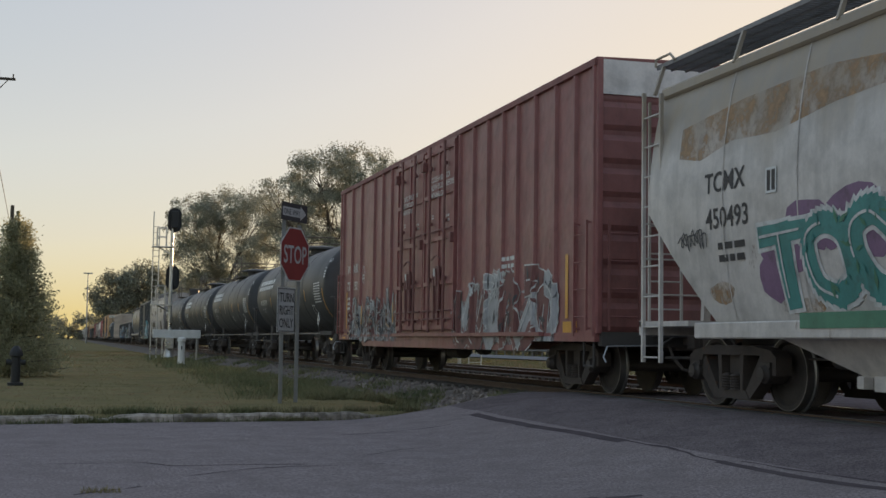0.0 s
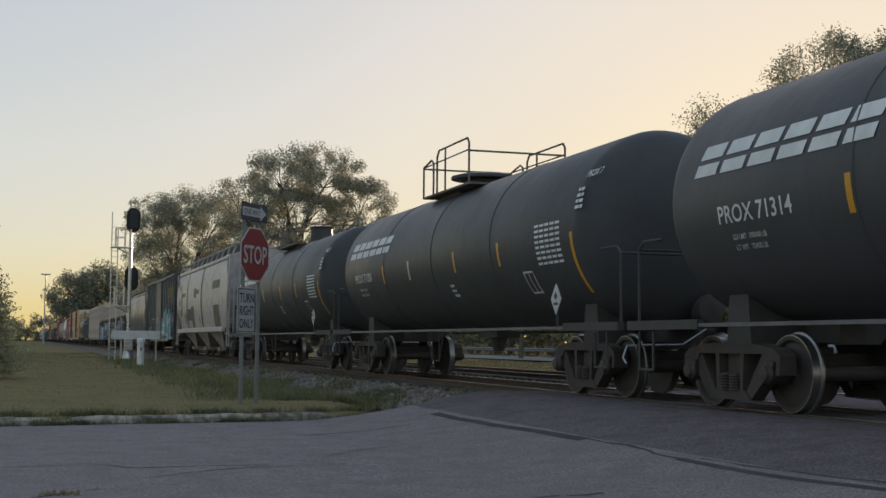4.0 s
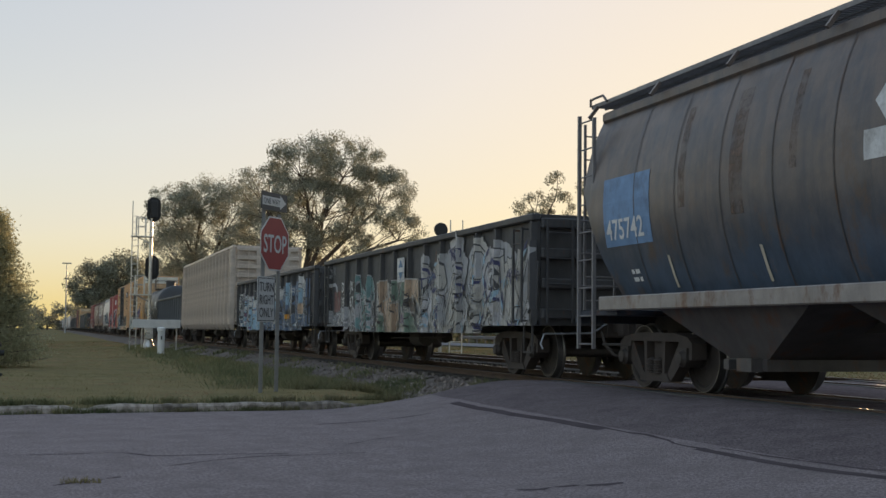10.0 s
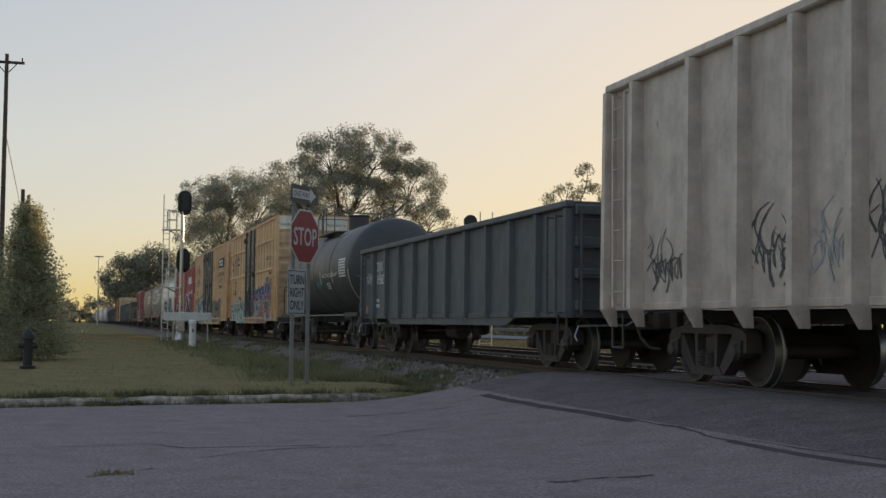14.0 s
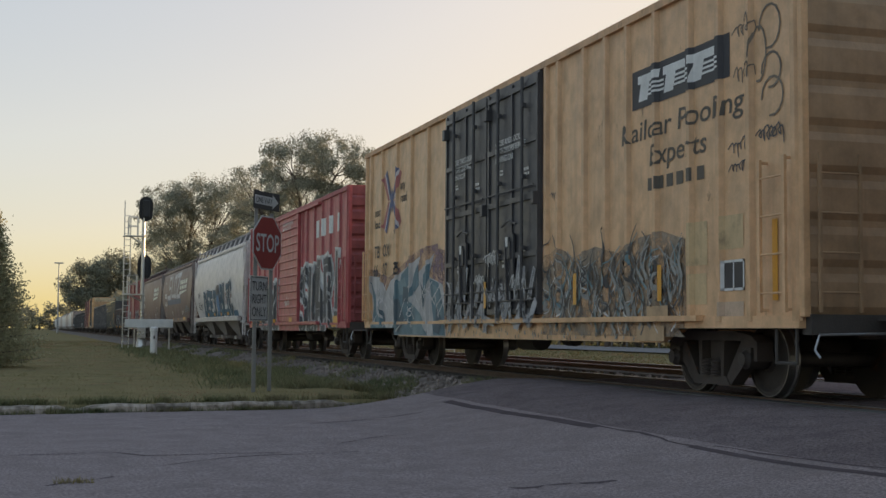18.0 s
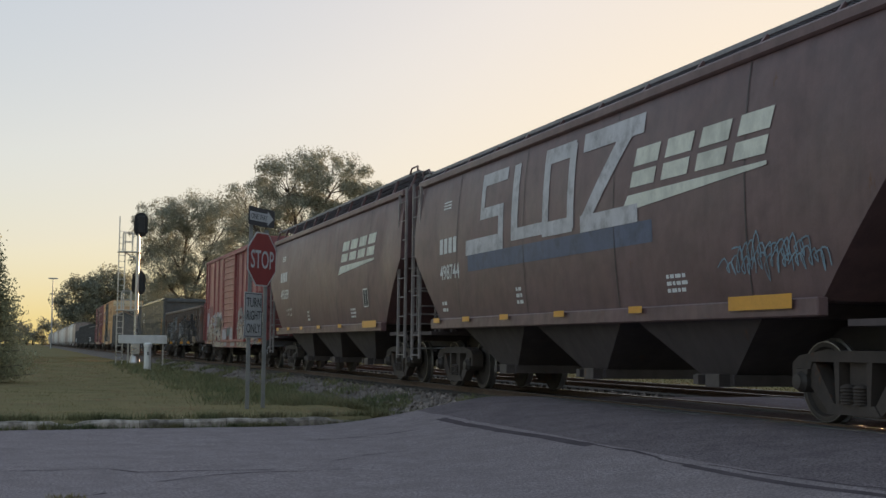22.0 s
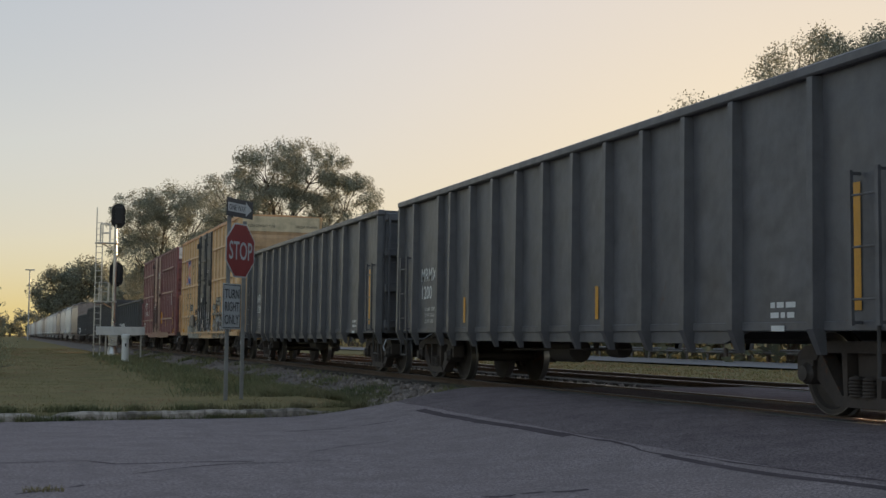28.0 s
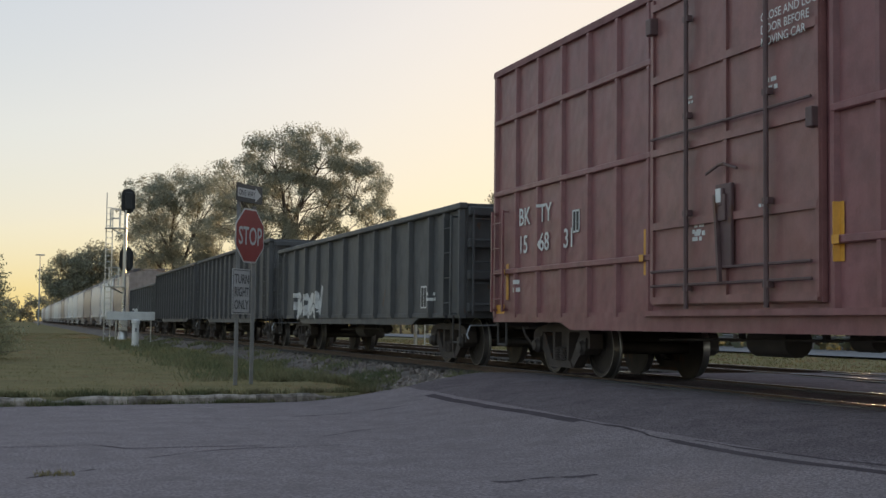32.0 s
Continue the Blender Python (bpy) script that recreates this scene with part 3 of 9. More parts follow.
gx = lines_at([(-1500, -200, 6), (-200, -30, 10), (-30, -8, 11), (-8, 20, 56), (20, 60, 20), (60, 300, 10), (300, 1500, 6)])
gy = lines_at([(-900, -60, 6), (-60, 14, 20), (14, 17.0, 3), (17.0, 20.7, 37), (20.7, 70, 97), (70, 200, 26), (200, 700, 10), (700, 2600, 6)])
bm = bmesh.new()
grid = [[bm.verts.new((x, y, ground_z(x, y))) for x in gx] for y in gy]
for j in range(len(gy) - 1):
    for i in range(len(gx) - 1):
        bm.faces.new((grid[j][i], grid[j][i + 1], grid[j + 1][i + 1], grid[j + 1][i]))
tagged(part("ground", bm, M_SOIL, smooth=True), "mown lawn and rough grass beside the railway", "ground", kind="structure")

# pavement of the street and the crossing
rx = lines_at([(-60, -8, 14), (-8, 3.6, 24), (3.6, 20, 60), (20, 44, 10)])
ry = lines_at([(-30, 2, 10), (2, 8, 8), (8, 20.6, 44)])
bm = bmesh.new()


def far_edge(x):
    return kerb_y(x) + 0.02 if x < 5.8 else min(20.55, kerb_y(5.8) + 0.02 + (x - 5.8) * 0.75)


cols = []
for x in rx:
    e = far_edge(x)
    cols.append([bm.verts.new((x, yy, road_z(x, yy))) for yy in [-30 + (e + 30) * ((y + 30) / 50.6) for y in ry]])
RAILX = [TX - 0.755, TX + 0.755, TX2 - 0.755, TX2 + 0.755]
for i in range(len(rx) - 1):
    xm = (rx[i] + rx[i + 1]) / 2
    for j in range(len(ry) - 1):
        f = bm.faces.new((cols[i][j], cols[i + 1][j], cols[i + 1][j + 1], cols[i][j + 1]))
        f.material_index = 1 if 5.66 < xm < 17 else 0
tagged(part("road", bm, [M_ASPH, M_CROSS], smooth=True), "cracked grey asphalt street rising to a level crossing", "road", kind="structure")

# far street behind the tracks, along them
bm = bmesh.new()
a = [(31.0, 21.0), (39.5, 21.0), (39.5, 420), (31.0, 420)]
bm.faces.new([bm.verts.new((x, y, -0.30)) for x, y in a])
tagged(part("far_road", bm, mat("far_pavement", (0.30, 0.285, 0.28), 0.95, 0, 0.4, 0, bump=0.3, spec=0.0)), "pale street running along beyond the railway", "road", kind="structure")

# tar seams and cracks


ROAD = bpy.data.objects["road"]
ROAD_TREE = BVHTree.FromPolygons([tuple(v.co) for v in ROAD.data.vertices], [tuple(f.vertices) for f in ROAD.data.polygons])


def on_road(x, y):
    hit = ROAD_TREE.ray_cast(Vector((x, y, 2.0)), Vector((0, 0, -1)))
    return hit[0].z if hit[0] else road_z(x, y)


def strip(name, pts, width, material, label, seed, lift=0.0025, jit=0.35):
    rng = random.Random(seed)
    bm = bmesh.new()
    dense = []
    for (x0, y0), (x1, y1) in zip(pts, pts[1:]):
        k = max(2, int(math.hypot(x1 - x0, y1 - y0) / 0.22))
        dense += [(x0 + (x1 - x0) * i / k, y0 + (y1 - y0) * i / k) for i in range(k)]
    dense.append(pts[-1])
    prev = None
    for i, (x, y) in enumerate(dense):
        x1, y1 = dense[min(i + 1, len(dense) - 1)]
        x0, y0 = dense[max(i - 1, 0)]
        d = math.hypot(x1 - x0, y1 - y0) or 1
        w = width * rng.uniform(1 - jit, 1 + jit) / 2
        j = rng.uniform(-1, 1) * width * jit
        nx, ny = -(y1 - y0) / d, (x1 - x0) / d
        cur = [bm.verts.new((px, py, on_road(px, py) + lift)) for px, py in ((x + nx * (w + j), y + ny * (w + j)), (x - nx * (w - j), y - ny * (w - j)))]
        if prev:
            bm.faces.new((prev[0], prev[1], cur[1], cur[0]))
        prev = cur
    tagged(part(name, bm, material), label, "road seam", kind="structure")


strip("tar_seam", [(5.60, 17.6), (5.58, 16.4), (5.58, 15.0), (5.66, 13.5), (5.68, 12.6)], 0.15, M_TAR, "dark tar seam across the street", 1, jit=0.06)
strip("tar_seam", [(5.70, 12.6), (5.74, 11.7), (5.64, 10.9), (5.60, 10.4)], 0.05, M_TAR, "dark tar seam across the street", 8, jit=0.5)
strip("tar_seam", [(5.60, 10.4), (5.58, 9.6), (5.58, 8.7), (5.66, 8.0), (5.8, 6.5)], 0.09, M_TAR, "dark tar seam across the street", 2, jit=0.06)
strip("tar_seam", [(5.72, 10.2), (5.74, 9.2), (5.82, 8.2), (5.95, 6.5)], 0.03, M_TAR, "dark tar seam across the street", 9, jit=0.5)
strip("road_crack", [(-0.2, 12.6), (0.74, 12.7), (0.98, 12.3), (1.5, 12.3), (2.0, 12.3), (2.25, 12.25)], 0.028, M_TAR, "thin crack in the asphalt", 3, jit=0.8)
strip("road_crack", [(1.05, 11.4), (1.5, 11.8), (2.0, 12.05), (2.6, 12.1), (3.0, 12.2)], 0.026, M_TAR, "thin crack in the asphalt", 4, jit=0.8)
strip("road_crack", [(0.1, 10.15), (0.35, 10.4), (0.62, 10.65)], 0.03, M_TAR, "thin crack in the asphalt", 5, jit=0.8)
strip("road_crack", [(3.3, 16.0), (4.1, 16.5), (5.0, 16.7)], 0.03, M_TAR, "thin crack in the asphalt", 10, jit=0.8)
strip("road_crack", [(3.05, 13.2), (3.6, 13.9), (4.2, 14.3)], 0.02, M_TAR, "thin crack in the asphalt", 12, jit=0.8)
strip("road_patch", [(3.45, 9.1), (3.75, 9.25), (4.0, 9.3)], 0.07, M_TAR, "dark broken patch in the asphalt", 6, jit=0.9)
strip("road_patch", [(4.05, 9.35), (4.35, 9.3)], 0.08, M_TAR, "dark broken patch in the asphalt", 7, jit=0.9)

# dark filler along the rails where the street crosses them
fl = thing("rail_filler", "dark rubber strips beside the rails in the crossing", "crossing filler", kind="structure")
for xr in RAILX:
    for sx in (-1, 1):
        bm = bmesh.new()
        box(bm, xr + sx * 0.19, 12.9, -0.09, 0.24, 15.0, 0.14)
        part("strip", bm, M_FLANGE, fl, bevel=0.01)

# kerb, in cast lengths, worn and uneven, broken open at one joint
kerb = thing("kerb", "weathered concrete kerb with weeds at its foot", "kerb", kind="structure")
rng = random.Random(17)
x = -24.0
while x < 5.75:
    n = 0.62 if x > 0 else 1.5
    bm = bmesh.new()
    k = 10
    prev = None
    for i in range(k + 1):
        xx = x + (n - 0.008) * i / k
        yy = kerb_y(xx)
        top_ = -0.285 - 0.12 * smooth(3.9, 5.75, xx) + 0.020 * noise.noise((xx * 2.3, 0, 7)) + 0.012 * noise.noise((xx * 9, 2, 7))
        if 0.35 < xx < 0.72:
            top_ -= 0.05
        e = 0.02 * noise.noise((xx * 5, 3, 7))
        pf = [(yy - 0.01 + e, -0.62), (yy + 0.005 + e, top_ - 0.03), (yy + 0.035, top_), (yy + 0.15, top_ + 0.006), (yy + 0.18, top_ - 0.01), (yy + 0.18, -0.62)]
        cur = [bm.verts.new((xx, a_, b_)) for a_, b_ in pf]
        if prev:
            for j in range(5):
                bm.faces.new((prev[j], prev[j + 1], cur[j + 1], cur[j]))
        else:
            bm.faces.new(cur)
        prev = cur
    bm.faces.new(prev[::-1])
    part("kerb_stone", bm, M_KERB, kerb)
    x += n

# ballast shoulders: one bed under both tracks, open at the crossing
bm = bmesh.new()
prof = [(5.7, -0.62), (6.6, -0.44), (7.5, -0.20), (8.1, -0.165), (10.4, -0.165), (11.4, -0.26), (12.4, -0.165), (14.8, -0.165), (15.4, -0.2), (16.4, -0.48), (17.0, -0.62)]
ys = lines_at([(-60, 5.2, 20), (20.4, 60, 90), (60, 160, 50), (160, 900, 30)])
prev = None
for y in ys:
    cur = [bm.verts.new((px + 0.05 * noise.noise((px, y, 1)), y, pz + (0.05 * noise.noise((px * 2, y * 2, 2)) if abs(px - TX) > 1.3 and abs(px - TX2) > 1.3 else 0))) for px, pz in prof]
    if prev and not (5.1 < y < 20.41):
        for i in range(len(prof) - 1):
            bm.faces.new((prev[i], prev[i + 1], cur[i + 1], cur[i]))
    prev = cur
bed = tagged(part("ballast", bm, M_BED, smooth=True), "grey crushed-stone ballast under the tracks", "ballast", kind="structure")

# rails
for i, xr in enumerate(RAILX):
    bm = bmesh.new()
    prism(bm, [(-0.07, -0.17), (0.07, -0.17), (0.07, -0.158), (0.012, -0.14), (0.010, -0.045), (0.034, -0.035), (0.036, -0.004), (0.028, 0.0), (-0.028, 0.0), (-0.036, -0.004), (-0.034, -0.035), (-0.010, -0.045), (-0.012, -0.14), (-0.07, -0.158)], -60, 1200)
    bmesh.ops.recalc_face_normals(bm, faces=bm.faces)
    for f in bm.faces:
        f.material_index = 1 if f.normal.z > 0.9 and f.calc_center_median().z > -0.01 else 0
    tagged(part("rail", bm, [M_RAIL, M_RAILHEAD], loc=(xr, 0, 0)), "steel rail with a bright running surface", "rail", "rails", "structure")

# signs at the corner


def flat_text(s, size, material, parent, x0, z0, y, name="legend", fat=0.0, width=None):
    """Lettering on an upright board that faces -y; x0 is where it begins."""
    tris = glyph_tris(s, fat)
    k = size / 0.7
    w = max(p[0] for t in tris for p in t)
    kx = width / w if width else k
    vs, fs = [], []
    for t in tris:
        i0 = len(vs)
        vs += [(x0 + p[0] * kx, y, z0 + p[1] * k) for p in t]
        fs.append([i0, i0 + 1, i0 + 2])
    me = bpy.data.meshes.new(name)
    me.from_pydata(vs, [], fs)
    me.materials.append(material)
    return put(name, me, parent)


def board(bm, pts, y0, y1):
    a = [bm.verts.new((x, y0, z)) for x, z in pts]
    b = [bm.verts.new((x, y1, z)) for x, z in pts]
    n = len(pts)
    for i in range(n):
        bm.faces.new((a[i], a[(i + 1) % n], b[(i + 1) % n], b[i]))
    bm.faces.new(a)
    bm.faces.new(b[::-1])


SX, SY, SZ = 3.64, 21.78, -0.29
sign = thing("road_sign", "red stop sign with one-way and turn-right-only plates on two steel posts", "road sign", loc=(SX, SY, SZ))
sign.rotation_euler = (0, 0, 0)
G = 0.165
for k, (px, ztop) in enumerate(((-0.165, 3.42), (0.165, 3.05))):
    bm = bmesh.new()
    prism(bm, [(-0.035, 0), (-0.028, 0.03), (0.028, 0.03), (0.035, 0), (0.02, 0.0), (0.02, 0.018), (-0.02, 0.018), (-0.02, 0)], 0, ztop + 0.3)
    bmesh.ops.rotate(bm, verts=bm.verts[:], cent=(0, 0, 0), matrix=Matrix.Rotation(radians(90), 3, "X"))
    bmesh.ops.translate(bm, verts=bm.verts[:], vec=(0, 0, -0.3))
    part("post", bm, M_POST, sign, loc=(px, px * 1.15, 0))


def make_plate(name, pts, material, cx, cy, cz, yaw, border=None, label=""):
    bm = bmesh.new()
    board(bm, pts, 0.004, -0.004)
    ob = part(name, bm, material, sign, label, loc=(cx, cy, cz))
    ob.rotation_euler = (0, 0, yaw)
    return ob


oct_ = lambda r: [(r * math.cos(radians(22.5 + 45 * i)), r * math.sin(radians(22.5 + 45 * i))) for i in range(8)]
st_ = make_plate("stop_plate", oct_(0.495), M_SIGNWHITE, 0.055, -0.05, 2.53, radians(49), label="red octagonal stop plate with white border")
bm = bmesh.new()
board(bm, oct_(0.468), -0.006, -0.0075)
part("face", bm, M_SIGNRED, st_)
flat_text("STOP", 0.30, M_SIGNWHITE, st_, -0.375, -0.15, -0.011, width=0.75, fat=0.012)
ow = make_plate("one_way_plate", [(-0.457, -0.152), (0.457, -0.152), (0.457, 0.152), (-0.457, 0.152)], M_SIGNBLACK, 0.035, -0.05, 3.245, radians(52), label="black one-way plate with a white arrow")
bm = bmesh.new()
board(bm, [(-0.42, -0.075), (0.20, -0.075), (0.20, -0.125), (0.41, 0.0), (0.20, 0.125), (0.20, 0.075), (-0.42, 0.075)], -0.006, -0.0075)
part("arrow", bm, M_SIGNWHITE, ow)
flat_text("ONE WAY", 0.095, M_SIGNBLACK, ow, -0.39, -0.048, -0.011, width=0.58, fat=0.008)
tr_ = make_plate("turn_plate", [(-0.305, -0.38), (0.305, -0.38), (0.305, 0.38), (-0.305, 0.38)], M_SIGNWHITE, -0.10, -0.21, 1.58, radians(52), label="white turn-right-only plate with black letters")
bm = bmesh.new()
for q in ((-0.285, 0, 0.012, 0.72), (0.285, 0, 0.012, 0.72), (0, -0.355, 0.57, 0.012), (0, 0.355, 0.57, 0.012)):
    box(bm, q[0], -0.008, q[1], q[2], 0.003, q[3])
part("border", bm, M_SIGNBLACK, tr_)
for i, s in enumerate(("TURN", "RIGHT", "ONLY")):
    flat_text(s, 0.155, M_SIGNBLACK, tr_, -0.245, 0.135 - i * 0.215, -0.010, width=0.49, fat=0.008)

# railway signal on the near side, seen from behind
MX, MY, MZ = 4.98, 66.0, -0.30
sig = thing("railway_signal", "aluminium railway signal mast with two black heads and ladder", "railway signal", loc=(MX, MY, MZ))
bm = bmesh.new()
bar(bm, (0, 0, 0), (0, 0, 6.6), 0.20, 0.16, 14)
part("mast", bm, M_ALU, sig, smooth=True)
bm = bmesh.new()
bar(bm, (0, 0, 0), (0, 0, 0.9), 0.62, 0.22, 12)
part("mast_foot", bm, M_ALU, sig, smooth=True)


def head(zc, back=-0.05):
    bm = bmesh.new()
    pts = [(0.34 * math.cos(radians(a)), (0.28 if a < 180 else -0.28) + 0.34 * math.sin(radians(a))) for a in list(range(0, 181, 18)) + list(range(180, 361, 18))]
    board(bm, pts, -0.02, 0.02)
    h = part("signal_head", bm, M_BLACK, sig, loc=(0.10, back, zc))
    bm = bmesh.new()
    box(bm, 0, -0.14, 0, 0.34, 0.22, 0.86)
    part("housing", bm, M_BLACK, h, bevel=0.03)
    bm = bmesh.new()
    for z in (0.28, 0.0, -0.28):
        bar(bm, (0, 0.02, z), (0, 0.30, z - 0.02), 0.26, 0.24, 12)
    part("visor", bm, M_BLACK, h, smooth=True)


head(7.05)
head(4.15, 0.34)
bm = bmesh.new()
for px in (-0.92, -0.62):
    bar(bm, (px, 0.1, 0), (px, 0.1, 7.45 if px < -0.8 else 6.6), 0.05, 0.09)
for i in range(22):
    bar(bm, (-0.92, 0.1, 0.4 + i * 0.3), (-0.62, 0.1, 0.4 + i * 0.3), 0.03, None, 6)
part("ladder", bm, M_ALU, sig)
for z in (5.65, 2.75):
    bm = bmesh.new()
    box(bm, -0.45, -0.3, z, 1.1, 0.7, 0.05)
    bar(bm, (-0.7, -0.3, z), (0, 0, z - 0.35), 0.06)
    deck = part("service_platform", bm, M_ALU, sig)
    bm = bmesh.new()
    for px, py in ((-0.75, -0.6), (-0.3, -0.6), (-0.75, 0.0), (-0.3, 0.0)):
        bar(bm, (px, py, z), (px, py, z + 0.95), 0.04)
    for zz in (0.5, 0.95):
        tube(bm, [(-0.3, -0.6, z + zz), (-0.75, -0.6, z + zz), (-0.75, 0.0, z + zz), (-0.3, 0.0, z + zz)], 0.018, 5)
    part("railing", bm, M_ALU, deck)
bm = bmesh.new()
box(bm, 0.35, -0.1, 1.32, 2.35, 0.35, 0.42)
part("cable_trough", bm, M_WHITE, sig, "white crosswise equipment box", bevel=0.02)
bm = bmesh.new()
box(bm, -0.02, -0.3, 0.85, 0.42, 0.26, 0.55)
part("junction_box", bm, M_ALU, sig, bevel=0.02)
for px in (-0.35, 1.35):
    bm = bmesh.new()
    bar(bm, (px, -0.1, 0), (px, -0.1, 1.15), 0.07)
    part("leg", bm, M_ALU, sig)

# white marker post
bm = bmesh.new()
lathe(bm, [(-0.05, 0.14), (0.95, 0.14), (0.98, 0.165), (1.10, 0.165), (1.14, 0.10)], "z", 16)
post = tagged(part("marker_post", bm, M_WHITE, smooth=True, loc=(4.46, 52.6, -0.30)), "short white plastic cable marker post", "marker post")
bm = bmesh.new()
box(bm, 0, -0.145, 0.72, 0.05, 0.02, 0.14)
part("notice", bm, M_BLACK, post)

# signal of the far track, beyond the train
sg2 = thing("railway_signal", "small round-headed railway signal with ladder behind the train", "railway signal", loc=(16.35, 53.4, -0.55))
bm = bmesh.new()
bar(bm, (0, 0, 0), (0, 0, 5.9), 0.16, 0.13, 10)
part("mast", bm, M_ALU, sg2, smooth=True)
bm = bmesh.new()
lathe(bm, [(-0.06, 0.05), (-0.05, 0.30), (0.05, 0.30), (0.06, 0.05)], "y", 20, (-0.05, -0.1, 5.75))
part("signal_head", bm, M_BLACK, sg2, smooth=True)
bm = bmesh.new()
for px in (0.42, 0.98):
    bar(bm, (px, 0, 0), (px, 0, 6.2), 0.045)
for i in range(14):
    bar(bm, (0.42, 0, 0.5 + i * 0.4), (0.98, 0, 0.5 + i * 0.4), 0.03)
bar(bm, (0.0, 0, 5.1), (0.98, 0, 5.1), 0.05)
bar(bm, (0.0, 0, 5.6), (0.98, 0, 5.6), 0.04)
part("ladder", bm, M_ALU, sg2)

# utility poles and the far lamp mast


def utility_pole(x, y, h, r, arm, label, yaw=0.0):
    p = thing("utility_pole", label, "utility pole", loc=(x, y, -0.3))
    bm = bmesh.new()
    bar(bm, (0, 0, 0), (0, 0, h), 2 * r, 1.3 * r, 10)
    part("shaft", bm, M_POLE, p, smooth=True)
    for k in range(arm):
        bm = bmesh.new()
        bar(bm, (-0.75, 0.1, h - 0.35 - k * 0.8), (0.75, 0.1, h - 0.35 - k * 0.8), 0.11)
        for q in (-0.65, 0.0, 0.65):
            bar(bm, (q, 0.1, h - 0.3 - k * 0.8), (q, 0.1, h - 0.12 - k * 0.8), 0.06, None, 8)
        bar(bm, (-0.45, 0.1, h - 0.38 - k * 0.8), (0, 0.05, h - 0.9 - k * 0.8), 0.04)
        bar(bm, (0.45, 0.1, h - 0.38 - k * 0.8), (0, 0.05, h - 0.9 - k * 0.8), 0.04)
        part("cross_arm", bm, M_POLE, p)
    return p


utility_pole(-3.3, 60.0, 12.9, 0.13, 1, "tall dark wooden utility pole with a short cross-arm")
utility_pole(-4.6, 112.0, 11.9, 0.24, 0, "stout grey wooden utility pole without arms")
utility_pole(-5.2, 160.0, 12.6, 0.13, 1, "slim wooden utility pole with cross-arm and wires")
lamp = thing("lamp_mast", "slender far light mast with a flat head", "street lamp", loc=(3.75, 258.0, -0.3))
bm = bmesh.new()
bar(bm, (0, 0, 0), (0, 0, 13.4), 0.36, 0.18, 10)
part("shaft", bm, M_GALV, lamp, smooth=True)
bm = bmesh.new()
box(bm, 0, 0, 13.45, 1.7, 0.6, 0.22)
part("lamp_head", bm, M_GALV, lamp, bevel=0.04)
bm = bmesh.new()
tube(bm, [(-4.6, 112, 10.9), (-4.75, 130, 10.35), (-5.2, 160, 11.7)], 0.02, 5)
tube(bm, [(-3.3, 60, 9.2), (-3.8, 86, 8.6), (-4.6, 112, 9.6)], 0.02, 5)
tagged(part("overhead_wire", bm, M_BLACK), "sagging black overhead wires between the poles", "overhead wire")

# hydrant in the lawn at the edge of the hedge
hy = thing("fire_hydrant", "dark fire hydrant standing in the lawn", "fire hydrant", loc=(-1.02, 29.6, -0.28))
bm = bmesh.new()
lathe(bm, [(0, 0.17), (0.06, 0.17), (0.07, 0.10), (0.62, 0.10), (0.64, 0.14), (0.70, 0.14), (0.80, 0.10), (0.86, 0.04)], "z", 14)
part("barrel", bm, M_BLACK, hy, smooth=True)
bm = bmesh.new()
bar(bm, (-0.2, 0, 0.5), (0.2, 0, 0.5), 0.12, None, 10)
part("nozzle", bm, M_BLACK, hy)

# ---- plants ----


def cards(pts, size, rng, flat=0.0):
    """Leaf-sized quads at points; returns vertices and faces."""
    vs, fs = [], []
    for p in pts:
        u = Vector((rng.gauss(0, 1), rng.gauss(0, 1), rng.gauss(0, 1) - flat)).normalized()
        v = u.cross(Vector((rng.gauss(0, 1), rng.gauss(0, 1), rng.gauss(0, 1)))).normalized()
        s = size * rng.uniform(0.6, 1.3)
        i = len(vs)
        q = Vector(p)
        vs += [q - u * s, q + v * s * 0.45, q + u * s, q - v * s * 0.45]
        fs.append((i, i + 1, i + 2, i + 3))
    return vs, fs


def limb(bm, p, q, r0, r1, rng, bend=0.12, k=4):
    p, q = Vector(p), Vector(q)
    pts = []
    side = Vector((rng.uniform(-1, 1), rng.uniform(-1, 1), 0.3)) * (q - p).length * bend
    for i in range(k + 1):
        t = i / k
        pts.append(p.lerp(q, t) + side * math.sin(t * math.pi))
    for i in range(k):
        a, b = r0 + (r1 - r0) * i / k, r0 + (r1 - r0) * (i + 1) / k
        d = pts[i + 1] - pts[i]
        bmesh.ops.create_cone(bm, cap_ends=False, segments=6, radius1=a, radius2=b, depth=d.length * 1.04, matrix=Matrix.Translation((pts[i] + pts[i + 1]) / 2) @ d.to_track_quat("Z", "Y").to_matrix().to_4x4())
    return pts


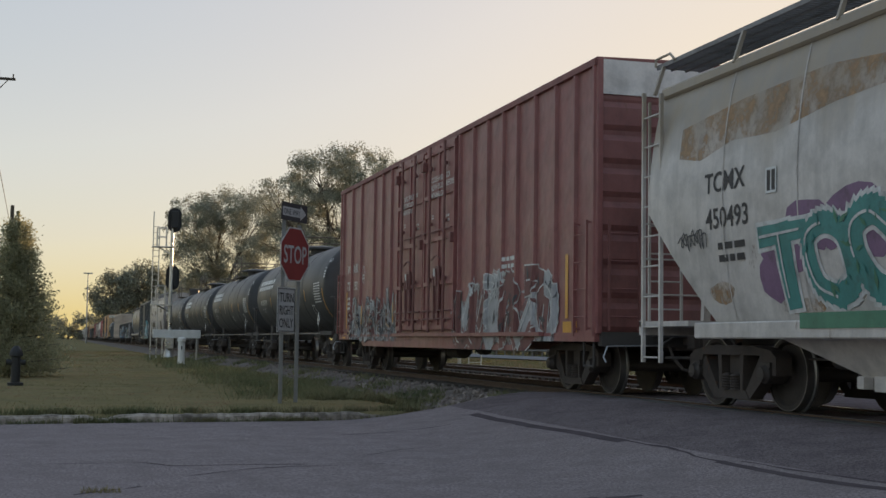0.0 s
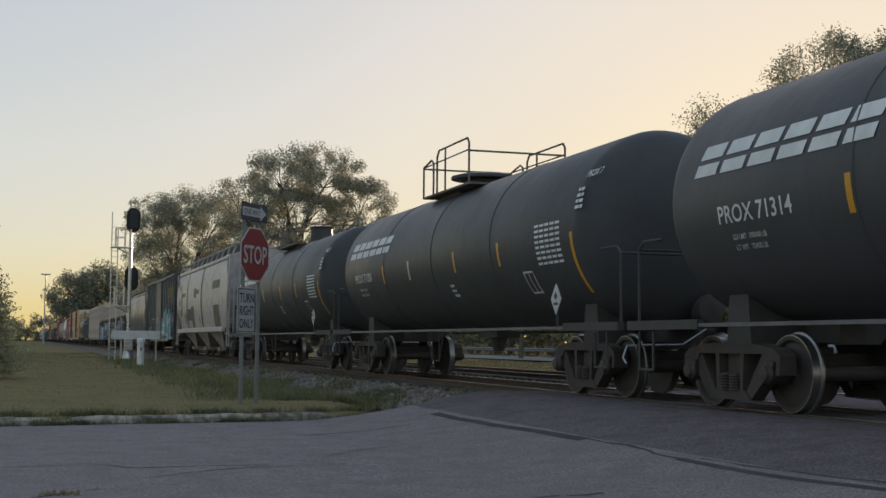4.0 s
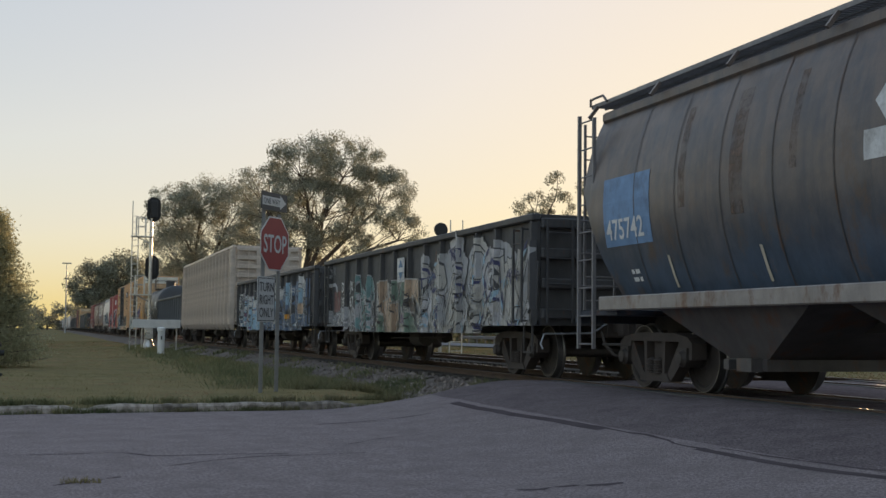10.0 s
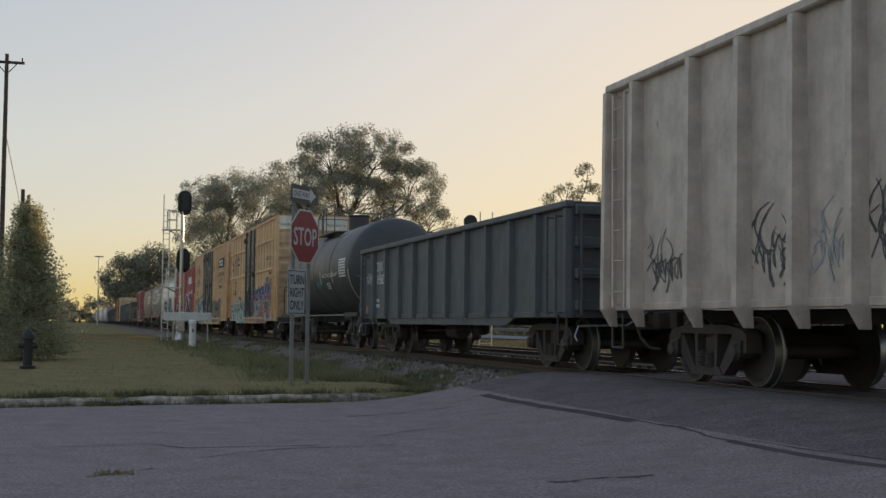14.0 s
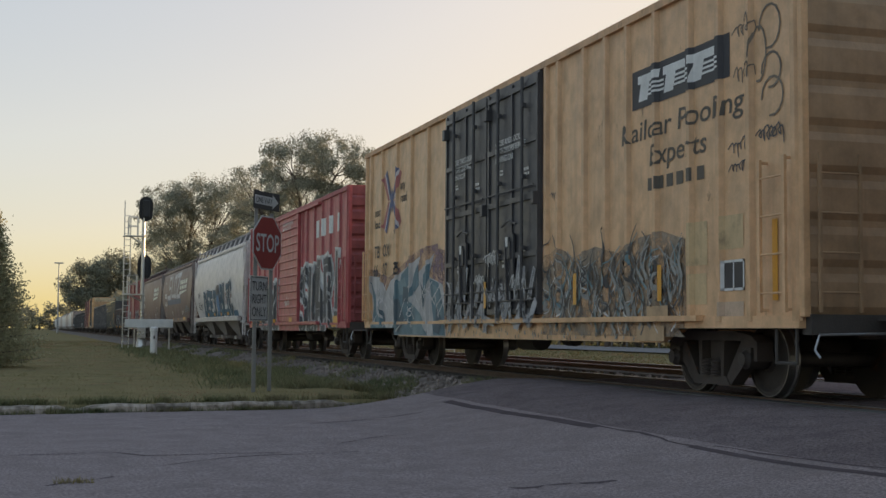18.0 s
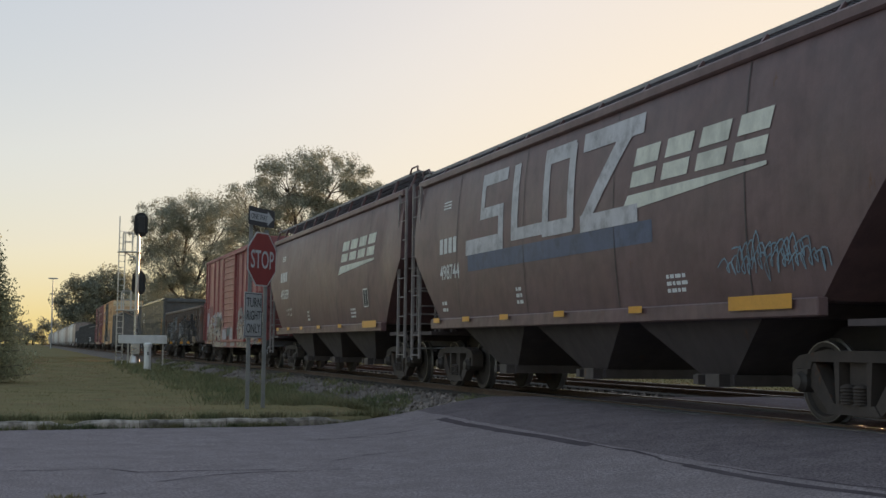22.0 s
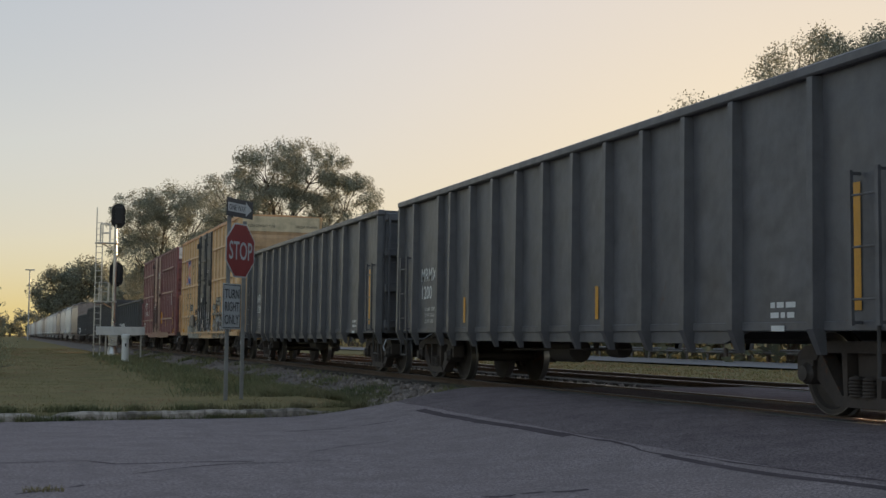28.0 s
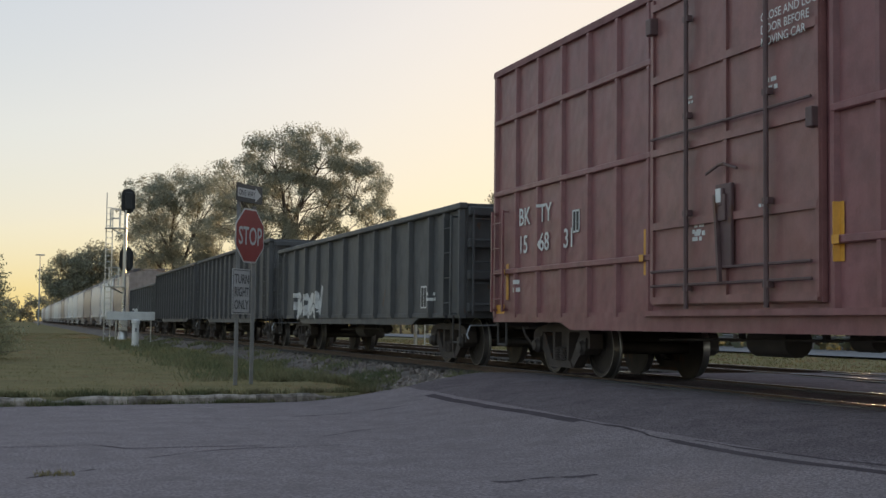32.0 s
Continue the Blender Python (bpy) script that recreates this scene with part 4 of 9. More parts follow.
def tree(name, label, x, y, lobes, seed, trunk_r=0.45, clumps=150, per=46, leaf=0.30, spread=1.1, material=None, base=-0.4, fork=0.28, thin=0.0):
    """A broad-leaved tree: forked trunk, limbs into the lobes of its crown, and leaves in clumps with gaps between them.
    lobes: (dx, dy, z, rx, ry, rz) of each mass of the crown."""
    rng = random.Random(seed)
    t = thing(name, label, "tree", loc=(x, y, base))
    bm = bmesh.new()
    zt = max(l[2] + l[5] for l in lobes)
    f = Vector((rng.uniform(-.3, .3), rng.uniform(-.3, .3), zt * fork))
    limb(bm, (0, 0, -0.2), f, trunk_r, trunk_r * 0.75, rng, 0.05)
    vol = [l[3] * l[4] * l[5] for l in lobes]
    centres = []
    for l, v in zip(lobes, vol):
        c = Vector(l[:3])
        m = limb(bm, f, c - Vector((0, 0, l[5] * 0.35)), trunk_r * 0.6, trunk_r * 0.22, rng, 0.10)
        n = max(6, int(clumps * v / sum(vol)))
        for i in range(n):
            d = Vector((rng.gauss(0, 1), rng.gauss(0, 1), rng.gauss(0, 1))).normalized() * rng.uniform(0.35, 1.0) ** 0.5
            p = c + Vector((d.x * l[3], d.y * l[4], d.z * l[5]))
            if rng.random() < thin and d.z < 0:
                continue
            centres.append(p)
            if i % 4 == 0:
                limb(bm, m[rng.randrange(2, len(m))], p, trunk_r * 0.13, 0.02, rng, 0.12, 3)
    part("trunk", bm, M_BARK, t, smooth=True)
    vs, fs = [], []
    for c in centres:
        k = int(per * rng.uniform(0.5, 1.3))
        s = spread * rng.uniform(0.6, 1.25)
        pts = []
        for i in range(k):
            d = Vector((rng.gauss(0, 1), rng.gauss(0, 1), rng.gauss(0, 0.8))).normalized() * s * rng.random() ** 0.4
            pts.append(c + d * (0.9 + 0.25 * rng.random()))
        v, q = cards(pts, leaf, rng, 0.4)
        o = len(vs)
        vs += v
        fs += [tuple(a + o for a in b) for b in q]
    me = bpy.data.meshes.new("crown")
    me.from_pydata([tuple(v) for v in vs], [], fs)
    me.materials.append(material or M_LEAF)
    put("crown", me, t)
    return t


# the two large trees beyond the tracks, which hide the sun
tree("tree", "large spreading deciduous tree beyond the tracks, dark against the sunset", 29.2, 150, [(-5.0, 0, 17.0, 4.4, 5, 3.8), (-0.6, 0, 20.4, 4.6, 5, 3.8), (4.4, 0, 20.8, 5.0, 5, 3.8), (8.8, 0, 17.2, 4.4, 5, 3.6), (11.2, 0, 13.2, 2.8, 4, 3.2), (2.0, 0, 15.4, 7.0, 5, 3.6), (-3.5, 0, 12.2, 5.4, 5, 3.4), (4.6, 0, 10.4, 5.2, 5, 2.8)], 1, 0.55, 600, 215, 0.125, 1.05, thin=0.32)
tree("tree", "leaning deciduous tree with an open crown beyond the tracks", 20.2, 178, [(-3.8, 0, 17.2, 3.8, 5, 4.0), (0.2, 0, 18.6, 3.8, 5, 3.4), (4.8, 0, 18.4, 3.8, 5, 3.4), (-3.4, 0, 11.8, 4.2, 5, 3.6), (1.6, 0, 12.0, 4.2, 5, 3.2), (5.6, 0, 11.8, 3.6, 4, 3.4), (-1.4, 0, 8.0, 4.4, 5, 2.6), (4.6, 0, 7.0, 4.4, 5, 2.8)], 2, 0.4, 490, 200, 0.13, 1.15, thin=0.22)
tree("tree", "rounded far tree at the end of the railway cutting", 17.5, 400, [(-4, 0, 14, 7, 6, 7), (4, 0, 17, 8, 6, 7), (10, 0, 12, 6, 6, 7), (0, 0, 8, 10, 6, 7)], 3, 0.6, 240, 130, 0.42, 2.6, M_LEAF2)
# trees to the right, behind the cars
tree("tree", "leafy green tree standing behind the train", 41.5, 62, [(-4.6, 0, 11.8, 2.6, 4, 3.2), (-5.6, 0, 9.2, 2.0, 3, 2.4), (0.8, 0, 14.8, 3.4, 4, 3.8), (6.4, 0, 15.4, 4.4, 4, 4.6), (-1, 0, 8.2, 5.2, 5, 4.2), (3.0, 0, 11.0, 4.2, 4, 3.6), (8, 0, 10, 6, 5, 5)], 4, 0.4, 900, 230, 0.088, 0.95, M_LEAF2)
tree("tree", "leafy green tree standing behind the train", 60, 70, [(-3, 0, 16, 6, 5, 6), (4, 0, 14, 6, 5, 6), (0, 0, 9, 7, 5, 5)], 5, 0.45, 420, 120, 0.15, 1.3, M_LEAF2)
tree("tree", "small upright tree seen over the gondola cars", 33.8, 86, [(0.9, 0, 11.2, 0.7, 1, 2.2), (-0.4, 0, 10.2, 0.9, 1, 2.0), (-1.7, 0, 9.2, 0.7, 1, 1.7), (2.0, 0, 9.6, 0.6, 1, 1.6), (0, 0, 7.2, 2.3, 2, 2.2)], 6, 0.2, 150, 110, 0.08, 0.48, M_LEAF2, fork=0.4)
tree("tree", "small upright tree seen over the gondola cars", 38.6, 84, [(-0.6, 0, 12.6, 0.7, 1, 2.0), (0.9, 0, 11.6, 0.9, 1, 2.2), (-1.9, 0, 10.8, 0.7, 1, 1.8), (2.2, 0, 10.9, 0.6, 1, 2.0), (0.3, 0, 8.2, 2.6, 2, 2.4)], 7, 0.2, 170, 110, 0.08, 0.48, M_LEAF2, fork=0.4)
tree("tree", "distant tree closing the view along the railway", 1.2, 620, [(-6, 0, 5, 7, 6, 5), (7, 0, 6, 8, 6, 6)], 8, 0.5, 60, 90, 0.6, 2.6, M_LEAF2)


def hedge_row(label, pts, h, seed, n, leaf, depth=6.0, material=None):
    """A far belt of wood: many leaf clumps with an uneven top and stems below."""
    rng = random.Random(seed)
    t = thing("wood", label, "wood", kind="stuff")
    cs = []
    bm = bmesh.new()
    for (x0, y0), (x1, y1) in zip(pts, pts[1:]):
        for i in range(n):
            k = rng.random()
            top = h * (0.72 + 0.28 * noise.noise((x0 + (x1 - x0) * k * 0.05 * 8, (y0 + (y1 - y0) * k) * 0.06, seed)) + 0.1 * rng.random())
            c = Vector((x0 + (x1 - x0) * k + rng.uniform(-1, 1) * depth / 2, y0 + (y1 - y0) * k + rng.uniform(-1, 1) * depth / 2, rng.random() ** 0.7 * top))
            cs += [c + Vector((rng.gauss(0, 1.2), rng.gauss(0, 1.2), rng.gauss(0, 0.9))) for q in range(16)]
            if i % 8 == 0:
                bar(bm, (c.x, c.y, -0.5), (c.x, c.y, top * 0.7), 0.3, 0.12, 6)
    part("stems", bm, M_BARK, t)
    vs, fs = cards(cs, leaf, rng, 0.4)
    me = bpy.data.meshes.new("foliage")
    me.from_pydata([tuple(v) for v in vs], [], fs)
    me.materials.append(material or M_LEAF2)
    put("foliage", me, t)


hedge_row("dense dark belt of trees along the far side of the railway", [(19.5, 215), (24, 300), (24, 380)], 12, 11, 420, 0.75)
# its near stretch is added to block the low sun from the crossing
hedge_row("low trees and shrubs along far street, near end added as shade", [(41.5, 34), (42.5, 62), (44, 95), (46, 140), (48, 230)], 7.5, 12, 360, 0.4, material=M_SHRUB)
hedge_row("distant wood on the horizon", [(-260, 700), (-90, 760), (-14, 800)], 13, 13, 330, 1.6, 20)
hedge_row("distant wood on the horizon", [(40, 560), (150, 520), (420, 420)], 14, 14, 420, 1.6, 20)

# conical evergreen at the edge of the lawn
rng = random.Random(21)
ev = thing("evergreen_tree", "bushy conical evergreen with wispy top at the lawn's edge", "evergreen", loc=(-1.30, 35.2, -0.32))
bm = bmesh.new()
bar(bm, (0, 0, 0), (0, 0, 3.0), 0.2, 0.05, 8)
for i in range(60):
    z = 0.15 + 2.9 * i / 60
    r = 1.45 * (1 - (z / 3.5)) ** 0.75
    a = i * 2.4
    bar(bm, (0, 0, z), (r * math.cos(a), r * math.sin(a), z + 0.15), 0.04, 0.015, 5)
part("trunk", bm, M_BARK, ev)
pts = []
# boughs in whorls, each a spray of needles that droops and turns up at its tip
for i in range(760):
    z = 0.12 + 3.75 * rng.random() ** 1.15
    a = rng.uniform(0, 6.2832)
    reach = (1.42 * max(0.0, 1 - z / 4.2) + 0.10) * rng.uniform(0.72, 1.14)
    for k in range(46):
        u = rng.random() ** 0.55
        w = 0.16 * (1 - 0.6 * u) + 0.03
        pts.append((reach * u * math.cos(a) + rng.gauss(0, w), reach * u * math.sin(a) + rng.gauss(0, w), max(0.03, z - 0.12 * u + 0.42 * u ** 3 + rng.gauss(0, w * 0.55))))
for k in range(260):
    u = rng.random()
    pts.append((rng.gauss(0, 0.07 * (1 - u) + 0.015), rng.gauss(0, 0.07 * (1 - u) + 0.015), 3.6 + 0.75 * u))
vs, fs = cards(pts, 0.042, rng, -0.8)
me = bpy.data.meshes.new("foliage")
me.from_pydata([tuple(v) for v in vs], [], fs)
me.materials.append(M_NEEDLE)
put("foliage", me, ev)

# grass: blades over the lawn and rough tufts by the ballast


def blades(name, label, area, n, hmin, hmax, seed, material, width=0.012, dens=None, zf=None, lean=0.5):
    rng = random.Random(seed)
    vs, fs = [], []
    x0, x1, y0, y1 = area
    while len(fs) < n:
        y = y0 + (y1 - y0) * rng.random() ** 1.8
        x = rng.uniform(x0, x1)
        if dens and rng.random() > dens(x, y):
            continue
        h = rng.uniform(hmin, hmax)
        a = rng.uniform(0, 6.28)
        w = width * (1 + (y - y0) / 18)
        dx, dy = math.cos(a) * w, math.sin(a) * w
        z = (zf or ground_z)(x, y) - 0.01
        i = len(vs)
        lx, ly = rng.uniform(-lean, lean) * h, rng.uniform(-lean, lean) * h
        vs += [(x - dx, y - dy, z), (x + dx, y + dy, z), (x + lx, y + ly, z + h)]
        fs.append((i, i + 1, i + 2))
    me = bpy.data.meshes.new(name)
    me.from_pydata(vs, [], fs)
    me.materials.append(material)
    tagged(put(name, me), label, "grass", kind="stuff")


def bed_low(x):
    """Height of the ballast's near shoulder."""
    for (xa, za), (xb, zb) in zip(SHOULDER, SHOULDER[1:]):
        if xa <= x <= xb:
            return za + (zb - za) * (x - xa) / (xb - xa)
    return -0.5


SHOULDER = [(5.0, -0.5), (5.7, -0.58), (6.6, -0.44), (7.5, -0.20), (8.1, -0.165)]
blades("grass", "short mown lawn grass", (-7, 6.0, 18.0, 110), 90000, 0.012, 0.032, 31, M_LAWN, 0.009, lambda x, y: (1 if y > kerb_y(min(x, 5.8)) + 0.17 else 0) * (1 - 0.8 * smooth(4.6, 5.8, x)), None, 1.6)
blades("verge_grass", "unmown fringe of grass behind the kerb", (-3, 5.9, 18.0, 20.0), 6800, 0.04, 0.14, 37, M_GRASS, 0.008, lambda x, y: (1 if 0.15 < y - kerb_y(x) < 0.32 else 0) * (0.25 + 0.75 * (noise.noise((x * 1.7, 5, 2)) > -0.05)))
blades("weeds", "taller rough grass and weeds beside the ballast", (2.2, 6.9, 23, 75), 26000, 0.06, 0.24, 32, M_GRASS, 0.011, lambda x, y: smooth(2.6, 5.6, x - 0.02 * (y - 24)) * (0.12 + 0.88 * smooth(-0.12, 0.3, noise.noise((x * 0.9, y * 0.35, 2)))), None, 0.9)
blades("weeds", "low green weeds creeping over the ballast shoulder", (5.6, 7.9, 21.2, 80), 9000, 0.04, 0.20, 39, M_GRASS, 0.011, lambda x, y: smooth(-0.02, 0.28, noise.noise((x * 1.1, y * 0.45, 6))) * (1 - smooth(6.2, 7.9, x) * 0.75), lambda x, y: bed_low(x), 0.9)
blades("weeds", "weeds growing along the foot of the kerb", (-2, 4.9, 18.0, 19.3), 3200, 0.02, 0.09, 33, M_GRASS, 0.007, lambda x, y: (0.1 + 0.9 * (noise.noise((x * 1.1, 3, 2)) > 0.0)) * (1 if -0.05 < y - kerb_y(x) < 0.01 else 0) * (0.15 + 0.85 * smooth(0.2, 0.8, x) * (1 - smooth(3.0, 4.6, x))), road_z)
blades("weeds", "clump of weeds in the broken joint of the kerb", (0.15, 0.85, 18.3, 18.75), 500, 0.04, 0.15, 38, M_GRASS, 0.008, lambda x, y: 1 if -0.10 < y - kerb_y(x) < 0.2 else 0, road_z)
blades("weeds", "tufts of grass growing from a crack in the road", (0.15, 0.45, 10.25, 10.5), 160, 0.02, 0.06, 34, M_DRY, 0.005, None, road_z)
blades("rough_grass", "sunlit rough grass beyond the tracks", (17, 30.5, 21, 90), 16000, 0.03, 0.09, 35, M_LAWN, 0.02)

# steel guard rail along the far street, with a dry verge behind it
guard = thing("guard_rail", "galvanised steel guard rail beside the far street", "guard rail")
bm = bmesh.new()
box(bm, 0, 0, 0.36, 0.10, 0.14, 0.72)
ME_FP = mesh_of(bm, M_POST, name="post")
for i in range(40):
    put("post", ME_FP, guard, (40.2, 24 + i * 2.5, -0.34))
bm = bmesh.new()
prism(bm, [(40.12, 0.10), (40.06, 0.18), (40.12, 0.25), (40.06, 0.32), (40.12, 0.40), (40.13, 0.40), (40.13, 0.10)], 22, 124)
part("beam", bm, M_POST, guard)
blades("rough_grass", "rough green grass beyond the guard rail", (41, 46, 24, 130), 9000, 0.08, 0.22, 36, M_GRASS, 0.03)

# ballast stones near the camera's side


def stone_mesh(seed):
    rng = random.Random(seed)
    bm = bmesh.new()
    bmesh.ops.create_icosphere(bm, subdivisions=1, radius=1.0)
    for v in bm.verts:
        v.co *= rng.uniform(0.7, 1.15)
        v.co.z *= 0.75
    return mesh_of(bm, M_STONE, name="stone")


STONES = [stone_mesh(i) for i in range(5)]


def bed_z(x):
    for (xa, za), (xb, zb) in zip(prof_bed, prof_bed[1:]):
        if xa <= x <= xb:
            return za + (zb - za) * (x - xa) / (xb - xa)
    return -0.6


prof_bed = [(5.0, -0.62), (5.7, -0.60), (6.6, -0.44), (7.5, -0.20), (8.1, -0.165), (10.4, -0.165), (11.4, -0.26), (12.4, -0.165), (14.8, -0.165), (15.4, -0.2), (16.4, -0.48), (17.0, -0.62)]
rng = random.Random(41)
for i in range(290):
    x, y = rng.uniform(5.5, 7.7), 20.9 + 13 * rng.random() ** 1.4
    ob = put("stone", STONES[i % 5], bed, (x, y, bed_z(x) + 0.015), rot=(rng.uniform(0, 6), rng.uniform(0, 6), rng.uniform(0, 6)))
    s = rng.uniform(0.035, 0.085)
    ob.scale = (s * rng.uniform(0.8, 1.4), s, s)
vs, fs = [], []
tmpl = [(v.co.copy(), None) for v in STONES[0].vertices]
tf = [tuple(p.vertices) for p in STONES[0].polygons]
for i in range(4200):
    x, y = rng.choice((rng.uniform(5.7, 8.3), rng.uniform(5.9, 8.3), rng.uniform(10.2, 12.4), rng.uniform(14.5, 16.3))), 20.7 + 75 * rng.random() ** 2.0
    m = Matrix.Translation((x, y, bed_z(x) + 0.01)) @ Euler((rng.uniform(0, 6), rng.uniform(0, 6), rng.uniform(0, 6))).to_matrix().to_4x4() @ Matrix.Scale(rng.uniform(0.03, 0.065), 4)
    o = len(vs)
    vs += [tuple(m @ c) for c, _ in tmpl]
    fs += [tuple(a + o for a in f) for f in tf]
me = bpy.data.meshes.new("loose_stones")
me.from_pydata(vs, [], fs)
me.materials.append(M_STONE)
tagged(put("loose_stones", me, bed), kind="stuff")

# ties of both tracks
bm = bmesh.new()
box(bm, 0, 0, -0.22, 2.6, 0.23, 0.12)
ME_TIE = mesh_of(bm, M_TIE, False, 0.01, "tie")
for tx in (TX, TX2):
    for i in range(130):
        put("tie", ME_TIE, bed, (tx, 21.2 + i * 0.52, 0.055))

# ---- running gear shared by all cars ----
WR = 0.457
bm = bmesh.new()
for sgn in (-1, 1):
    lathe(bm, [(sgn * a, r) for a, r in ((0.655, 0.10), (0.66, 0.15), (0.69, 0.36), (0.675, 0.40), (0.675, 0.485), (0.70, 0.485), (0.712, WR), (0.81, WR - 0.006), (0.812, 0.438), (0.81, 0.39), (0.775, 0.36), (0.80, 0.16), (0.83, 0.13), (0.83, 0.09))], "x", 28)
lathe(bm, [(-1.02, 0.055), (-0.8, 0.09), (0.8, 0.09), (1.02, 0.055)], "x", 12)
for f in bm.faces:
    c = f.calc_center_median()
    r = math.hypot(c.y, c.z)
    f.material_index = 1 if r > 0.44 and 0.66 < abs(c.x) < 0.815 else 0
ME_WHEELS = mesh_of(bm, [M_STEEL, M_RIM], True, name="wheelset")

bm = bmesh.new()      # bolster with brake beams
box(bm, 0, 0, 0.56, 2.0, 0.36, 0.26)
box(bm, 0, 0, 0.72, 0.5, 0.44, 0.10)
for s in (-1, 1):
    bar(bm, (-0.75, s * 0.36, 0.40), (0.75, s * 0.36, 0.40), 0.09)
    bar(bm, (-0.6, s * 0.36, 0.40), (0, s * 0.10, 0.40), 0.05)
    bar(bm, (0.6, s * 0.36, 0.40), (0, s * 0.10, 0.40), 0.05)
ME_BOLSTER = mesh_of(bm, M_TRUCK, False, 0.015, "truck")

bm = bmesh.new()      # cast side frame, outline with windows
T = 0.11
plate(bm, [(-1.10, 0.44), (-1.10, 0.66), (-0.98, 0.74), (-0.55, 0.80), (0.55, 0.80), (0.98, 0.74), (1.10, 0.66), (1.10, 0.44), (1.02, 0.44), (1.02, 0.60), (0.76, 0.60), (0.72, 0.68), (-0.72, 0.68), (-0.76, 0.60), (-1.02, 0.60), (-1.02, 0.44)], -T, T)
for s in (-1, 1):
    plate(bm, [(s * 0.80, 0.42), (s * 0.80, 0.66), (s * 0.69, 0.66), (s * 0.34, 0.22), (s * 0.44, 0.13)], -T * 0.8, T * 0.8)
    plate(bm, [(s * 0.235, 0.2), (s * 0.295, 0.2), (s * 0.33, 0.70), (s * 0.235, 0.70)], -T * 0.95, T * 0.95)
plate(bm, [(-0.46, 0.13), (0.46, 0.13), (0.36, 0.24), (-0.36, 0.24)], -T, T)
ME_SIDE = mesh_of(bm, M_TRUCK, False, 0.018, "side_frame")

bm = bmesh.new()      # nest of coil springs
for dy in (-0.12, 0.10):
    for dx in (-0.09, 0.09):
        prof = [(0.24, 0.02)]
        for i in range(6):
            prof += [(0.245 + i * 0.034, 0.085), (0.262 + i * 0.034, 0.07)]
        prof.append((0.455, 0.02))
        lathe(bm, prof, "z", 10, (dx, dy, 0))
ME_SPRING = mesh_of(bm, M_TRUCK, True, name="spring")

bm = bmesh.new()      # bearing adapter and cap
lathe(bm, [(-0.14, 0.12), (0.10, 0.12), (0.13, 0.09), (0.16, 0.085), (0.17, 0.03)], "x", 14)
box(bm, 0, 0, 0.11, 0.2, 0.24, 0.06)
ME_BEAR = mesh_of(bm, M_STEEL, True, name="bearing")

bm = bmesh.new()      # coupler with draft box, hose and glad hand; points to -y
box(bm, 0, 0.45, 0.86, 0.34, 0.9, 0.30)
box(bm, 0, -0.12, 0.87, 0.14, 0.55, 0.16)
box(bm, 0.03, -0.42, 0.87, 0.30, 0.24, 0.28)
box(bm, -0.12, -0.55, 0.87, 0.10, 0.16, 0.26)
tube(bm, [(-0.30, -0.05, 0.80), (-0.30, -0.2, 0.6), (-0.22, -0.38, 0.42), (-0.08, -0.5, 0.40)], 0.03, 6)
ME_COUPLER = mesh_of(bm, M_TRUCK, False, 0.02, "coupler")

bm = bmesh.new()      # uncoupling lever
tube(bm, [(-0.15, -0.15, 1.0), (-0.5, -0.12, 0.78), (-1.35, -0.10, 0.76), (-1.42, -0.12, 0.60), (-1.42, -0.22, 0.52)], 0.014, 5)
ME_LEVER = mesh_of(bm, M_GALV, False, name="uncoupling_lever")

bm = bmesh.new()      # stirrup step below a car's corner
tube(bm, [(-1.46, -0.2, 0.95), (-1.46, -0.2, 0.45), (-1.46, 0.2, 0.45), (-1.46, 0.2, 0.95)], 0.02, 5)
ME_STEP = mesh_of(bm, M_UNDER, False, name="sill_step")

WHEELSETS = {-1: [], 1: []}
CARS = []


def truck(car, y):
    b = put("truck", ME_BOLSTER, car, (0, y, 0))
    for sx in (-1, 1):
        put("side_frame", ME_SIDE, b, (sx * 0.98, 0, 0))
        put("spring", ME_SPRING, b, (sx * 0.98, 0, 0))
        for s in (-1, 1):
            put("bearing", ME_BEAR, b, (sx * 1.02, s * 0.89, WR), rot=(0, 0, 0 if sx > 0 else math.pi))
    for s in (-1, 1):
        WHEELSETS[s].append(put("wheelset", ME_WHEELS, b, (0, s * 0.89, WR)))


def car_base(name, label, category, front, rear, trucks=None, over=0.55, steps=True, spine=True):
    """The car's empty at its middle, with trucks, couplers and steps. front and rear are places along the train."""
    mid, hl = (front + rear) / 2, (rear - front) / 2
    car = thing(name, label, category, "cars of the freight train", loc=(TX, mid, 0))
    CARS.append((car, mid))
    tf, tr = trucks or (-(hl - 1.95), hl - 1.95)
    truck(car, tf)
    truck(car, tr)
    for s in (-1, 1):
        rot = (0, 0, 0 if s < 0 else math.pi)
        put("coupler", ME_COUPLER, car, (0, s * (hl + over - 0.55), 0), rot=rot)
        put("uncoupling_lever", ME_LEVER, car, (0, s * hl, 0), rot=rot)
    if steps:
        for s in (-1, 1):
            put("sill_step", ME_STEP, car, (0, s * (hl - 0.35), 0))
    bm = bmesh.new()
    if spine:
        box(bm, 0, 0, 0.95, 0.36, 2 * hl - 0.4, 0.26)
        part("centre_sill", bm, M_UNDER, car)
    else:
        for s in (-1, 1):
            bm = bmesh.new()
            box(bm, 0, s * (hl - 1.5), 0.95, 0.36, 2.8, 0.26)
            part("stub_sill", bm, M_UNDER, car)
    return car, hl


